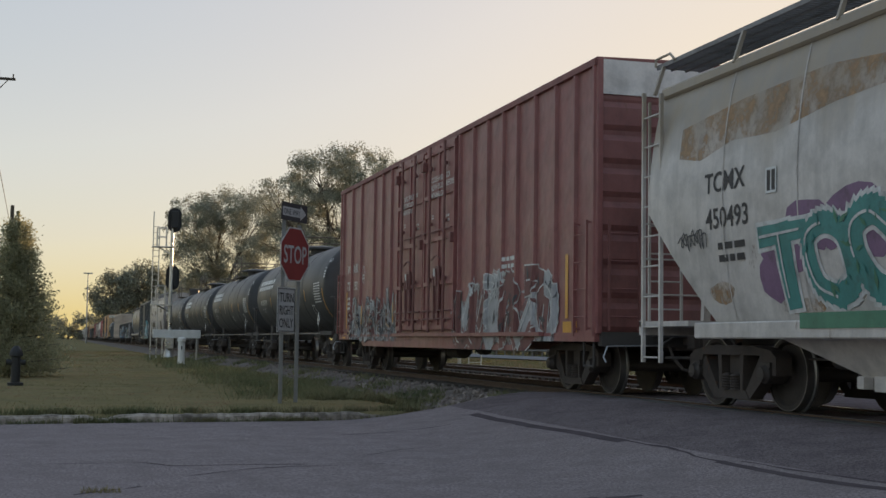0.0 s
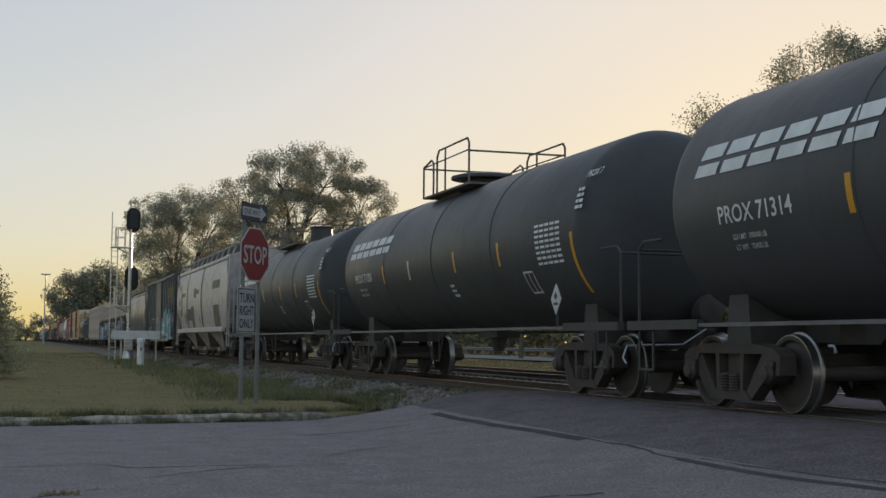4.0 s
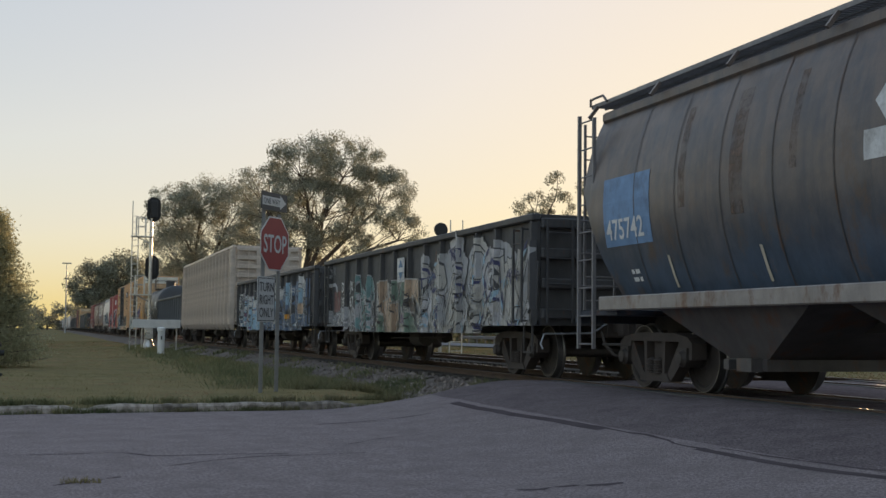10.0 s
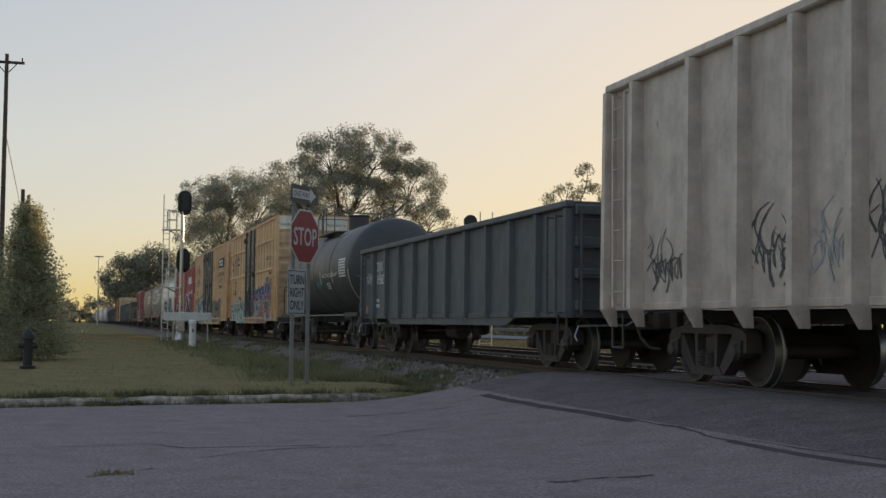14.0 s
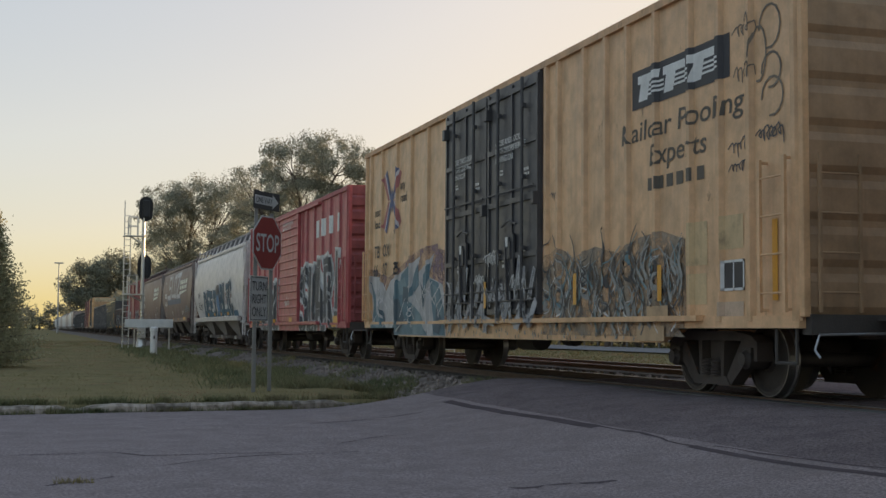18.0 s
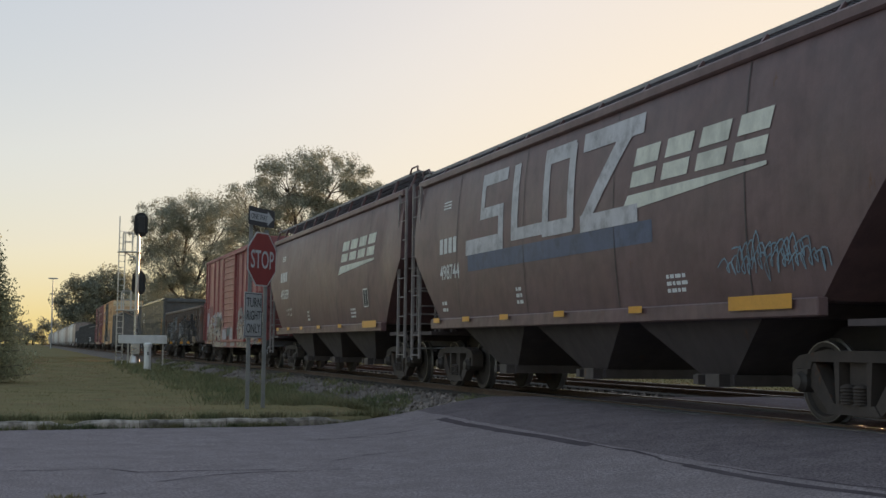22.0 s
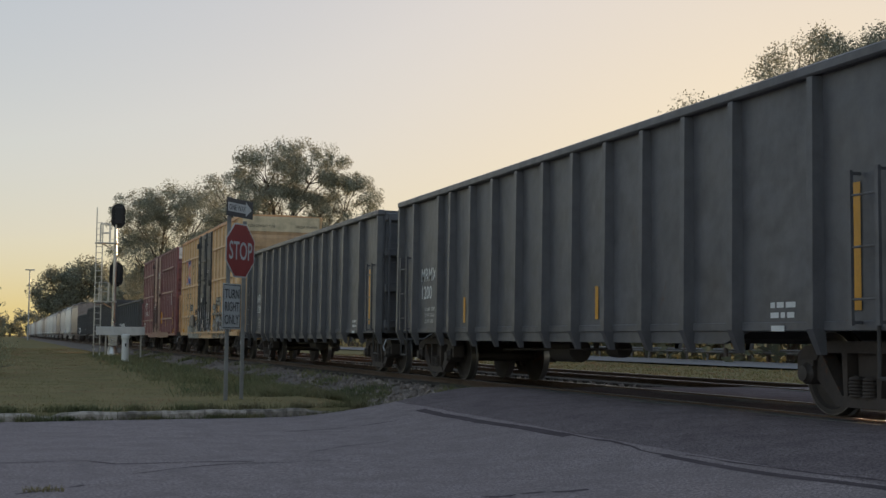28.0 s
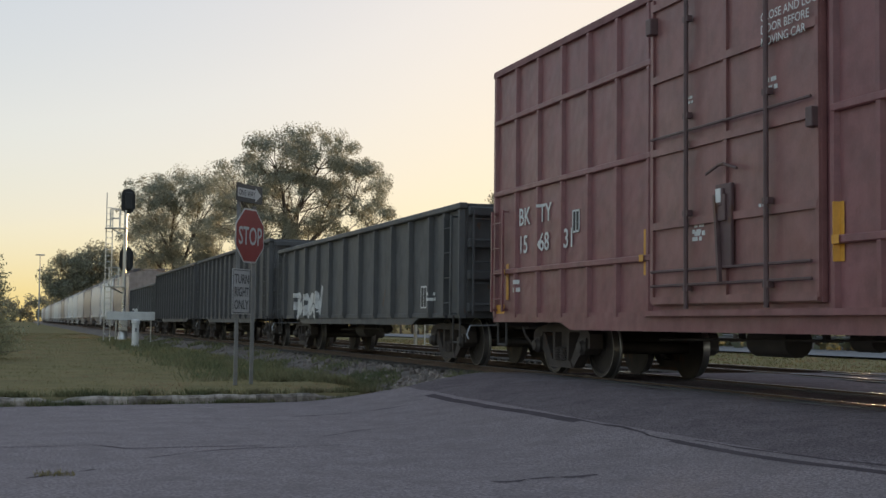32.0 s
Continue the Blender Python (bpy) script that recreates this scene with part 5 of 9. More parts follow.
def brake_gear(car, y, s=1.0):
    bm = bmesh.new()
    lathe(bm, [(-0.45, 0.05), (-0.42, 0.19), (0.42, 0.19), (0.45, 0.05)], "y", 14, (-0.55, y, 0.62))
    part("air_tank", bm, M_UNDER, car, smooth=True)
    bm = bmesh.new()
    lathe(bm, [(-0.3, 0.06), (-0.28, 0.13), (0.1, 0.13), (0.14, 0.05)], "y", 12, (-0.5, y - 1.6, 0.66))
    tube(bm, [(-0.5, y - 1.2, 0.64), (-0.45, y + 3.2, 0.60)], 0.02, 5)
    tube(bm, [(-0.75, y - 2.6, 0.66), (-0.75, y + 1.9, 0.62)], 0.016, 5)
    for k in (-1.7, -0.9, 0.9):
        box(bm, -0.5, y + k, 0.74, 0.06, 0.08, 0.2)
    part("brake_rigging", bm, M_UNDER, car, smooth=True)


def ladder(car, x, y, w, z0, z1, n, material, out=0.06, name="ladder"):
    """A ladder on the near side at y, with n rungs."""
    bm = bmesh.new()
    for s in (-1, 1):
        bar(bm, (x - out, y + s * w / 2, z0), (x - out, y + s * w / 2, z1), 0.035, 0.05)
        for z in (z0 + 0.03, z1 - 0.03):
            bar(bm, (x, y + s * w / 2, z), (x - out, y + s * w / 2, z), 0.03)
    for i in range(n):
        z = z0 + (i + 0.5) * (z1 - z0) / n
        bar(bm, (x - out, y - w / 2, z), (x - out, y + w / 2, z), 0.024, None, 6)
    return part(name, bm, material, car)


def end_ladder(car, y, s, x, w, z0, z1, n, material):
    bm = bmesh.new()
    for k in (-1, 1):
        bar(bm, (x + k * w / 2, y + s * 0.07, z0), (x + k * w / 2, y + s * 0.07, z1), 0.035)
    for i in range(n):
        z = z0 + (i + 0.5) * (z1 - z0) / n
        bar(bm, (x - w / 2, y + s * 0.07, z), (x + w / 2, y + s * 0.07, z), 0.024, None, 6)
    part("end_ladder", bm, material, car)


def reflectors(car, spots, surf, material=None, w=0.10, h=0.45, zc=(), yc=()):
    for y, z in spots:
        decal(car, "reflector", [rect(y, y - w, z, z + h)], material or M_REFL, surf, zc, yc, 0.012)


# ---- boxcars ----
RAILZ = (1.67, 3.0, 4.22)


def boxcar(name, label, front, rear, top, col, doors, endcol=None, grid=False, posts=(7, 7), door="plug", doorcol=None, bottom=0.95, roofcol=None, capend=None, belly=0.0, rough=0.44, rust=0.12, postw=0.13, endn=7, trucks=None, peak=0.07, streak=0.5, post_ys=None, rodcol=None, endd=0.025):
    car, hl = car_base(name, label, "boxcar", front, rear, trucks)
    W = 1.47
    P = paint(col, rough, rust=rust, streak=streak)
    # end walls: the side colour darkened, with that face's shade put in
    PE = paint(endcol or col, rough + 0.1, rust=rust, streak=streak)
    PR = paint(roofcol or tuple(v * 0.85 for v in col), 0.6, rust=0.15)
    PD = paint(doorcol, rough, rust=0.12 if max(doorcol) < 0.1 else rust, rustcol=(0.15, 0.142, 0.135) if max(doorcol) < 0.1 else (0.15, 0.07, 0.04)) if doorcol else P
    bm = bmesh.new()
    box(bm, 0, 0, (bottom + top) / 2, 2 * W, 2 * hl - 0.1, top - bottom)
    part("body", bm, P, car)
    # side sills, deeper amidships
    for s in (-1, 1):
        bm = bmesh.new()
        b = hl - 2.9
        plate(bm, [(-hl + 0.04, bottom + 0.02), (-hl + 0.04, bottom - 0.12), (-b, bottom - 0.12), (-b + 0.35, 0.72 - belly), (b - 0.35, 0.72 - belly), (b, bottom - 0.12), (hl - 0.04, bottom - 0.12), (hl - 0.04, bottom + 0.02)], s * (W + 0.035), s * (W - 0.05))
        part("side_sill", bm, P, car)
    # top chords and roof with cross ribs
    bm = bmesh.new()
    prism(bm, [(-W - 0.06, top - 0.10), (-W - 0.06, top), (-W - 0.02, top + 0.03), (0, top + peak), (W + 0.02, top + 0.03), (W + 0.06, top), (W + 0.06, top - 0.10)], -hl + 0.02, hl - 0.02)
    k = int(hl / 0.6)
    for i in range(k):
        y = -hl + (i + 0.5) * 2 * hl / k
        for s in (-1, 1):
            bar(bm, (0, y, top + peak - 0.012), (s * (W - 0.1), y, top + 0.026), 0.05)
    part("roof", bm, PR, car)
    # posts on both sides of the door, on both walls
    d0, d1 = doors
    pd = 0.055
    bm = bmesh.new()
    z0, z1 = bottom - 0.04, top - 0.10
    vs = []
    plate_pts = [(-postw / 2, 0.0), (-postw / 4, pd), (postw / 4, pd), (postw / 2, 0.0)]
    a = [bm.verts.new((-W - p[1], p[0], z0)) for p in plate_pts]
    c = [bm.verts.new((-W - p[1], p[0], z1)) for p in plate_pts]
    for i in range(3):
        bm.faces.new((a[i], a[i + 1], c[i + 1], c[i]))
    bm.faces.new(a)
    bm.faces.new(c)
    me_post = mesh_of(bm, P, name="side_post")
    ys = [hl - 0.10 - i * (hl - 0.25 - d0) / posts[0] for i in range(posts[0] + 1)] + [d1 - 0.12 - i * (hl + d1 - 0.25) / posts[1] for i in range(posts[1] + 1)]
    if post_ys:
        ys = [hl - 0.10] + list(post_ys) + [-hl + 0.10]
    for y in ys:
        put("side_post", me_post, car, (0, y, 0))
    for y in ys[::2]:
        put("side_post", me_post, car, (0, y, 0), rot=(0, 0, math.pi))
    if grid:
        for z in RAILZ:
            for a_, b_ in ((hl - 0.1, d0 + 0.05), (d1 - 0.1, -hl + 1.05)):
                bm = bmesh.new()
                box(bm, -W - 0.03, (a_ + b_) / 2, z, 0.07, abs(a_ - b_), 0.085)
                part("side_rail", bm, P, car, bevel=0.012)
    yc = sorted([v for y in ys for v in (y - postw / 2, y - postw / 4, y + postw / 4, y + postw / 2)] + [d0, d1])

    def surf(y, z, m=None):
        my, mz = m or (y, z)
        if d1 < my < d0 and mz > bottom:
            return -W - (0.075 if door == "slide" else 0.072)
        if mz < bottom - 0.04:
            return -W - 0.038
        near = min(abs(y - q) for q in ys)
        if grid and any(abs(mz - q) < 0.045 for q in RAILZ) and my > -hl + 1.05:
            return -W - 0.068
        return -W - pd * min(1.0, max(0.0, (postw / 2 - near) / (postw / 4)))

    sb = hl - 2.75
    ZCUT[surf] = (bottom - 0.04, bottom - 0.12, 0.72 - belly) + (tuple(v for q in RAILZ for v in (q - 0.045, q + 0.045)) if grid else ())
    LOW[surf] = lambda y: 0.72 - belly if abs(y) < sb else bottom - 0.12

    # ends with pressed ribs
    for s in (-1, 1):
        bm = bmesh.new()
        prof = [(s * (hl - 0.06), bottom)]
        zt = top - (0.62 if capend else 0.2)
        stepz = (zt - bottom) / endn
        for i in range(endn):
            z = bottom + i * stepz
            prof += [(s * (hl - 0.022), z + stepz * 0.06), (s * (hl + endd), z + stepz * 0.22), (s * (hl + endd), z + stepz * 0.74), (s * (hl - 0.022), z + stepz * 0.92)]
        prof += [(s * (hl - 0.01), zt), (s * (hl - 0.01), top), (s * (hl - 0.12), top), (s * (hl - 0.12), bottom)]
        plate(bm, prof, -W + 0.03, W - 0.03)
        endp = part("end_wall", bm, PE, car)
        if capend:
            bm = bmesh.new()
            box(bm, 0, s * (hl + 0.004), top - 0.28, 2 * W - 0.08, 0.03, 0.54)
            part("end_panel", bm, paint(capend, 0.5, streak=0.3), car, "whitewashed panel at the top of the end")
        for q in (-W + 0.02, W - 0.02):
            bm = bmesh.new()
            box(bm, q, s * (hl - 0.02), (bottom + top) / 2, 0.09, 0.12, top - bottom)
            part("corner_post", bm, P, car, bevel=0.01)
        bm = bmesh.new()
        box(bm, 0, s * (hl - 0.02), bottom - 0.08, 2 * W - 0.1, 0.16, 0.22)
        box(bm, 0, s * (hl + 0.10), bottom - 0.02, 1.2, 0.25, 0.03)
        part("end_sill", bm, M_UNDER, car)
        ladder(car, -W - 0.02, s * (hl - 0.42), 0.5, bottom + 0.05, bottom + 1.75, 4, P, 0.10)
        end_ladder(car, s * (hl + 0.02), s, -W + 0.4, 0.5, bottom + 0.05, bottom + 1.75, 4, PE)
    # doors
    dw = d0 - d1
    mid = (d0 + d1) / 2
    if door == "slide":
        bm = bmesh.new()
        box(bm, -W - 0.045, mid, (bottom + top) / 2 - 0.02, 0.05, dw, top - bottom - 0.22)
        part("door", bm, PD, car)
        n = 13
        bm = bmesh.new()
        box(bm, -W - 0.08, 0, 0, 0.05, dw - 0.25, 0.06)
        me = mesh_of(bm, PD, False, 0.015, "door_rib")
        for i in range(n):
            put("door_rib", me, car, (0, mid, bottom + 0.28 + i * (top - bottom - 0.6) / (n - 1)))
        for e in (d0, d1):
            bm = bmesh.new()
            box(bm, -W - 0.06, e, (bottom + top) / 2 - 0.02, 0.10, 0.10, top - bottom - 0.2)
            part("door_stile", bm, PD, car)
        bm = bmesh.new()
        box(bm, -W - 0.09, mid - dw * 0.42, bottom + 0.02, 0.10, dw * 2.0, 0.09)
        part("door_track", bm, P, car)
        bm = bmesh.new()
        box(bm, -W - 0.07, mid - dw * 0.42, top - 0.14, 0.10, dw * 2.0, 0.07)
        part("door_track", bm, P, car)
    else:
        n = 2 if door == "double" else 1
        for k in range(n):
            a, b = d0 - dw * k / n, d0 - dw * (k + 1) / n
            bm = bmesh.new()
            box(bm, -W - 0.04, (a + b) / 2, (bottom + top) / 2, 0.06, a - b - 0.05, top - bottom - 0.2)
            dp = part("door", bm, PD, car, "" if not doorcol else "steel plug door coloured apart from the sides")
            PK = paint(rodcol, 0.5, rust=0.2) if rodcol else PD
            bm = bmesh.new()
            for q in range(5):
                box(bm, -W - 0.085, (a + b) / 2, bottom + 0.16 + q * (top - bottom - 0.42) / 4, 0.05, a - b - 0.12, 0.09)
            for q in (a - 0.07, b + 0.07, (a + b) / 2):
                box(bm, -W - 0.082, q, (bottom + top) / 2, 0.045, 0.07, top - bottom - 0.3)
            part("door_frame", bm, PD, dp)
            bm = bmesh.new()
            for q in (a - (a - b) * 0.28, b + (a - b) * 0.25):
                bar(bm, (-W - 0.15, q, bottom + 0.05), (-W - 0.15, q, top - 0.12), 0.06, None, 8)
                for zz in (bottom + 0.3, bottom + 1.2, (bottom + top) / 2 + 0.3, top - 0.6):
                    box(bm, -W - 0.13, q, zz, 0.07, 0.12, 0.07)
            part("locking_rod", bm, PK, dp)
            bm = bmesh.new()
            bar(bm, (-W - 0.17, (a + b) / 2, bottom + 0.35), (-W - 0.17, (a + b) / 2 + 0.1, bottom + 1.35), 0.045)
            box(bm, -W - 0.13, (a + b) / 2, bottom + 1.2, 0.08, 0.22, 0.3)
            part("door_handle", bm, PK, dp)
            bm = bmesh.new()
            box(bm, -W - 0.115, (a + b) / 2 - 0.02, bottom + 1.0, 0.05, 0.34, 0.95)
            box(bm, -W - 0.15, (a + b) / 2 + 0.02, bottom + 1.32, 0.05, 0.16, 0.2)
            part("gear_box", bm, PK, dp, bevel=0.01)
            bm = bmesh.new()
            box(bm, -W - 0.178, (a + b) / 2 + 0.02, bottom + 1.34, 0.006, 0.11, 0.16)
            part("placard", bm, M_STENCIL, dp)
            for ly, lz, lw in ((b + 0.1, (bottom + top) / 2 - 0.1, 0.12), (a - 0.1, top - 0.5, 0.14)):
                bm = bmesh.new()
                box(bm, -W - 0.12, ly, lz, 0.12, lw, 0.21)
                part("latch", bm, PK, dp, bevel=0.01)
            for lz in (bottom + 0.34, bottom + 0.52, (bottom + top) / 2 + 0.12):
                bm = bmesh.new()
                bar(bm, (-W - 0.135, a - 0.12, lz), (-W - 0.135, b + 0.12, lz), 0.035, None, 6)
                part("cross_rod", bm, PK, dp)
            bm = bmesh.new()
            for q in (-1, 1):
                bar(bm, (-W - 0.15, (a + b) / 2 + q * 0.34, bottom + 1.62), (-W - 0.15, (a + b) / 2 + q * 0.05, bottom + 1.70), 0.035, None, 6)
            bar(bm, (-W - 0.15, (a + b) / 2 - 0.06, bottom + 1.70), (-W - 0.15, (a + b) / 2 + 0.06, bottom + 1.70), 0.04, None, 6)
            part("gear_arm", bm, PK, dp)
            for u, v, hh in ((0.30, 0.62, 0.10), (0.68, 0.75, 0.07), (0.72, 2.1, 0.09), (0.25, 2.2, 0.06)):
                yy = a - (a - b) * u
                decal(dp, "stencil_block", bars(yy, bottom + 0.4 + v, hh * 0.55, 2, 2), M_STENCIL, lambda *k_: -W - 0.074, (), (), 0.003)
        bm = bmesh.new()
        box(bm, -W - 0.07, mid - dw * 0.5, bottom + 0.0, 0.12, dw * 2.1, 0.07)
        part("door_track", bm, P, car)
    brake_gear(car, 0.6)
    return car, hl, surf, yc, W


# ---- tank cars ----


def tankcar(name, label, front, rear, R=1.50, zc=2.55, col=(0.028, 0.031, 0.035), dome="low", trucks=None, rail_y=0.5, mw_y=0.9, pale=False):
    car, hl = car_base(name, label, "tank car", front, rear, trucks, steps=False, spine=False)
    P = paint(col, 0.42, dirt=0.3, streak=0.35, rust=0.0, dirtcol=(0.075, 0.07, 0.066), spec=0.14, warp=0.12)
    tl = hl - 0.75
    prof = [(-tl + 0.62 - 0.62 * math.cos(i / 7 * math.pi / 2), max(0.04, R * math.sin(i / 7 * math.pi / 2))) for i in range(8)]
    seams = [-tl * 0.45, -0.05, tl * 0.45]
    body = prof[:]
    for s in seams:
        body += [(s - 0.02, R), (s - 0.012, R + 0.012), (s + 0.012, R + 0.012), (s + 0.02, R)]
    body += [(-a, r) for a, r in prof[::-1]]
    bm = bmesh.new()
    lathe(bm, body, "y", 48, (0, 0, zc))
    part("tank", bm, P, car, smooth=True)
    # saddles, stub sills and side rail
    for s in (-1, 1):
        bm = bmesh.new()
        y = s * (hl - 1.95)
        plate(bm, [(y - 0.28, 0.80), (y + 0.28, 0.80), (y + 0.2, 1.55), (y - 0.2, 1.55)], -0.95, 0.95)
        part("saddle", bm, M_UNDER, car)
        bm = bmesh.new()
        box(bm, 0, s * (hl - 0.45), 1.04, 2.9, 0.85, 0.05)
        box(bm, -1.42, s * (hl - 0.9), 1.03, 0.10, 1.9, 0.12)
        part("end_platform", bm, M_UNDER, car)
        bm = bmesh.new()
        for q in (-1.35, 1.35):
            tube(bm, [(q, s * (hl - 0.08), 1.05), (q, s * (hl - 0.08), 2.05), (q, s * (hl - 0.2), 2.15), (q, s * (hl - 0.75), 2.15)], 0.02, 6)
        tube(bm, [(-1.35, s * (hl - 0.08), 2.05), (1.35, s * (hl - 0.08), 2.05)], 0.02, 6)
        part("end_handrail", bm, M_UNDER, car)
        put("sill_step", ME_STEP, car, (0, s * (hl - 0.5), 0))
        bm = bmesh.new()
        lathe(bm, [(-0.42, 0.05), (-0.38, 0.22), (0.38, 0.22), (0.42, 0.05)], "y", 12, (0.5, s * (hl - 1.2), 1.32))
        part("air_tank", bm, M_UNDER, car, smooth=True)
    for q in (-1.43, 1.43):
        bm = bmesh.new()
        box(bm, q, 0, 1.02, 0.05, 2 * hl - 2.4, 0.045)
        part("side_rail", bm, mat_rail(), car)
    # bottom outlet with skid, and ladder step below the rail
    bm = bmesh.new()
    lathe(bm, [(0.62, 0.10), (0.75, 0.16), (1.05, 0.22), (1.15, 0.3)], "z", 12)
    box(bm, 0, 0, 0.95, 0.5, 1.1, 0.12)
    part("bottom_outlet", bm, M_UNDER, car)
    bm = bmesh.new()
    tube(bm, [(-1.42, -0.45, 1.0), (-1.42, -0.45, 0.42), (-1.42, 0.0, 0.42), (-1.42, 0.0, 1.0)], 0.014, 5)
    tube(bm, [(-1.42, -0.45, 0.42), (-1.42, -0.75, 1.0)], 0.012, 5)
    tube(bm, [(-1.42, 0.0, 0.42), (-1.42, 0.3, 1.0)], 0.012, 5)
    part("side_step", bm, M_UNDER, car)
    # manway, platform and railing on top
    top = zc + R
    RC = paint((0.10, 0.085, 0.07), 0.7, rust=0.3)
    bm = bmesh.new()
    if dome == "low":
        lathe(bm, [(top - 0.12, 0.42), (top + 0.16, 0.42), (top + 0.18, 0.72), (top + 0.24, 0.72), (top + 0.30, 0.5), (top + 0.34, 0.1)], "z", 18, (0, mw_y, 0))
    else:
        lathe(bm, [(top - 0.12, 0.36), (top + 0.42, 0.36), (top + 0.44, 0.40), (top + 0.48, 0.40), (top + 0.52, 0.1)], "z", 18, (0, mw_y, 0))
        bv = bmesh.new()
        lathe(bv, [(top - 0.1, 0.12), (top + 0.18, 0.12), (top + 0.2, 0.16), (top + 0.26, 0.05)], "z", 10, (0.1, mw_y + 1.2, 0))
        part("safety_valve", bv, P, car, smooth=True)
    part("manway", bm, P, car, smooth=True)
    bm = bmesh.new()
    for q in (-0.75, 0.75):
        box(bm, q, rail_y, top - 0.14, 0.55, 3.1, 0.04)
        box(bm, q, mw_y, top - 0.22, 0.06, 1.3, 0.14)
    part("top_platform", bm, RC, car)
    bm = bmesh.new()
    for q in (-1.02, 1.02):
        y0, y1 = rail_y + 1.5, rail_y - 1.5
        za, zb = top - 0.14, top + 0.66
        tube(bm, [(q, y0, za), (q, y0, zb - 0.14), (q, y0 - 0.55, zb - 0.04), (q, y0 - 0.7, zb - 0.12), (q, y0 - 0.7, za)], 0.022, 6)
        tube(bm, [(q, y0 - 0.95, za), (q, y0 - 0.95, zb - 0.02), (q, y0 - 1.08, zb + 0.1), (q, y1 + 0.1, zb + 0.1), (q, y1, zb), (q, y1, za)], 0.022, 6)
        tube(bm, [(q, y0, zb - 0.14), (q, y1, zb - 0.14)], 0.016, 6)
        tube(bm, [(q, y0 - 1.5, za), (q, y0 - 1.5, zb + 0.1)], 0.02, 6)
    for y in (y0, y1):
        tube(bm, [(-1.02, y, top + 0.5), (1.02, y, top + 0.5)], 0.02, 6)
    part("handrail", bm, RC, car)

    def surf(y, z, m=None):
        return -math.sqrt(max(0.01, R * R - (z - zc) ** 2))

    zcuts = [zc + R * math.sin(radians(v)) for v in range(-60, 61, 6)]
    for u, tall, white in ((0.46, 0, 0), (0.20, 0, 1), (-0.19, 0, 0), (-0.50, 0, 0), (-0.905, 1, 0)):
        y = tl * u
        decal(car, "reflector", [rect(y + 0.05, y - 0.05, zc - (1.0 if tall else 0.45), zc - (0.1 if tall else 0.05))], M_REFLW if white or pale else M_REFL, surf, zcuts, lift=0.006)
    return car, hl, surf, zcuts, tl


def mat_rail():
    return paint((0.07, 0.07, 0.072), 0.5, dirt=0.3)


# ---- covered hoppers ----


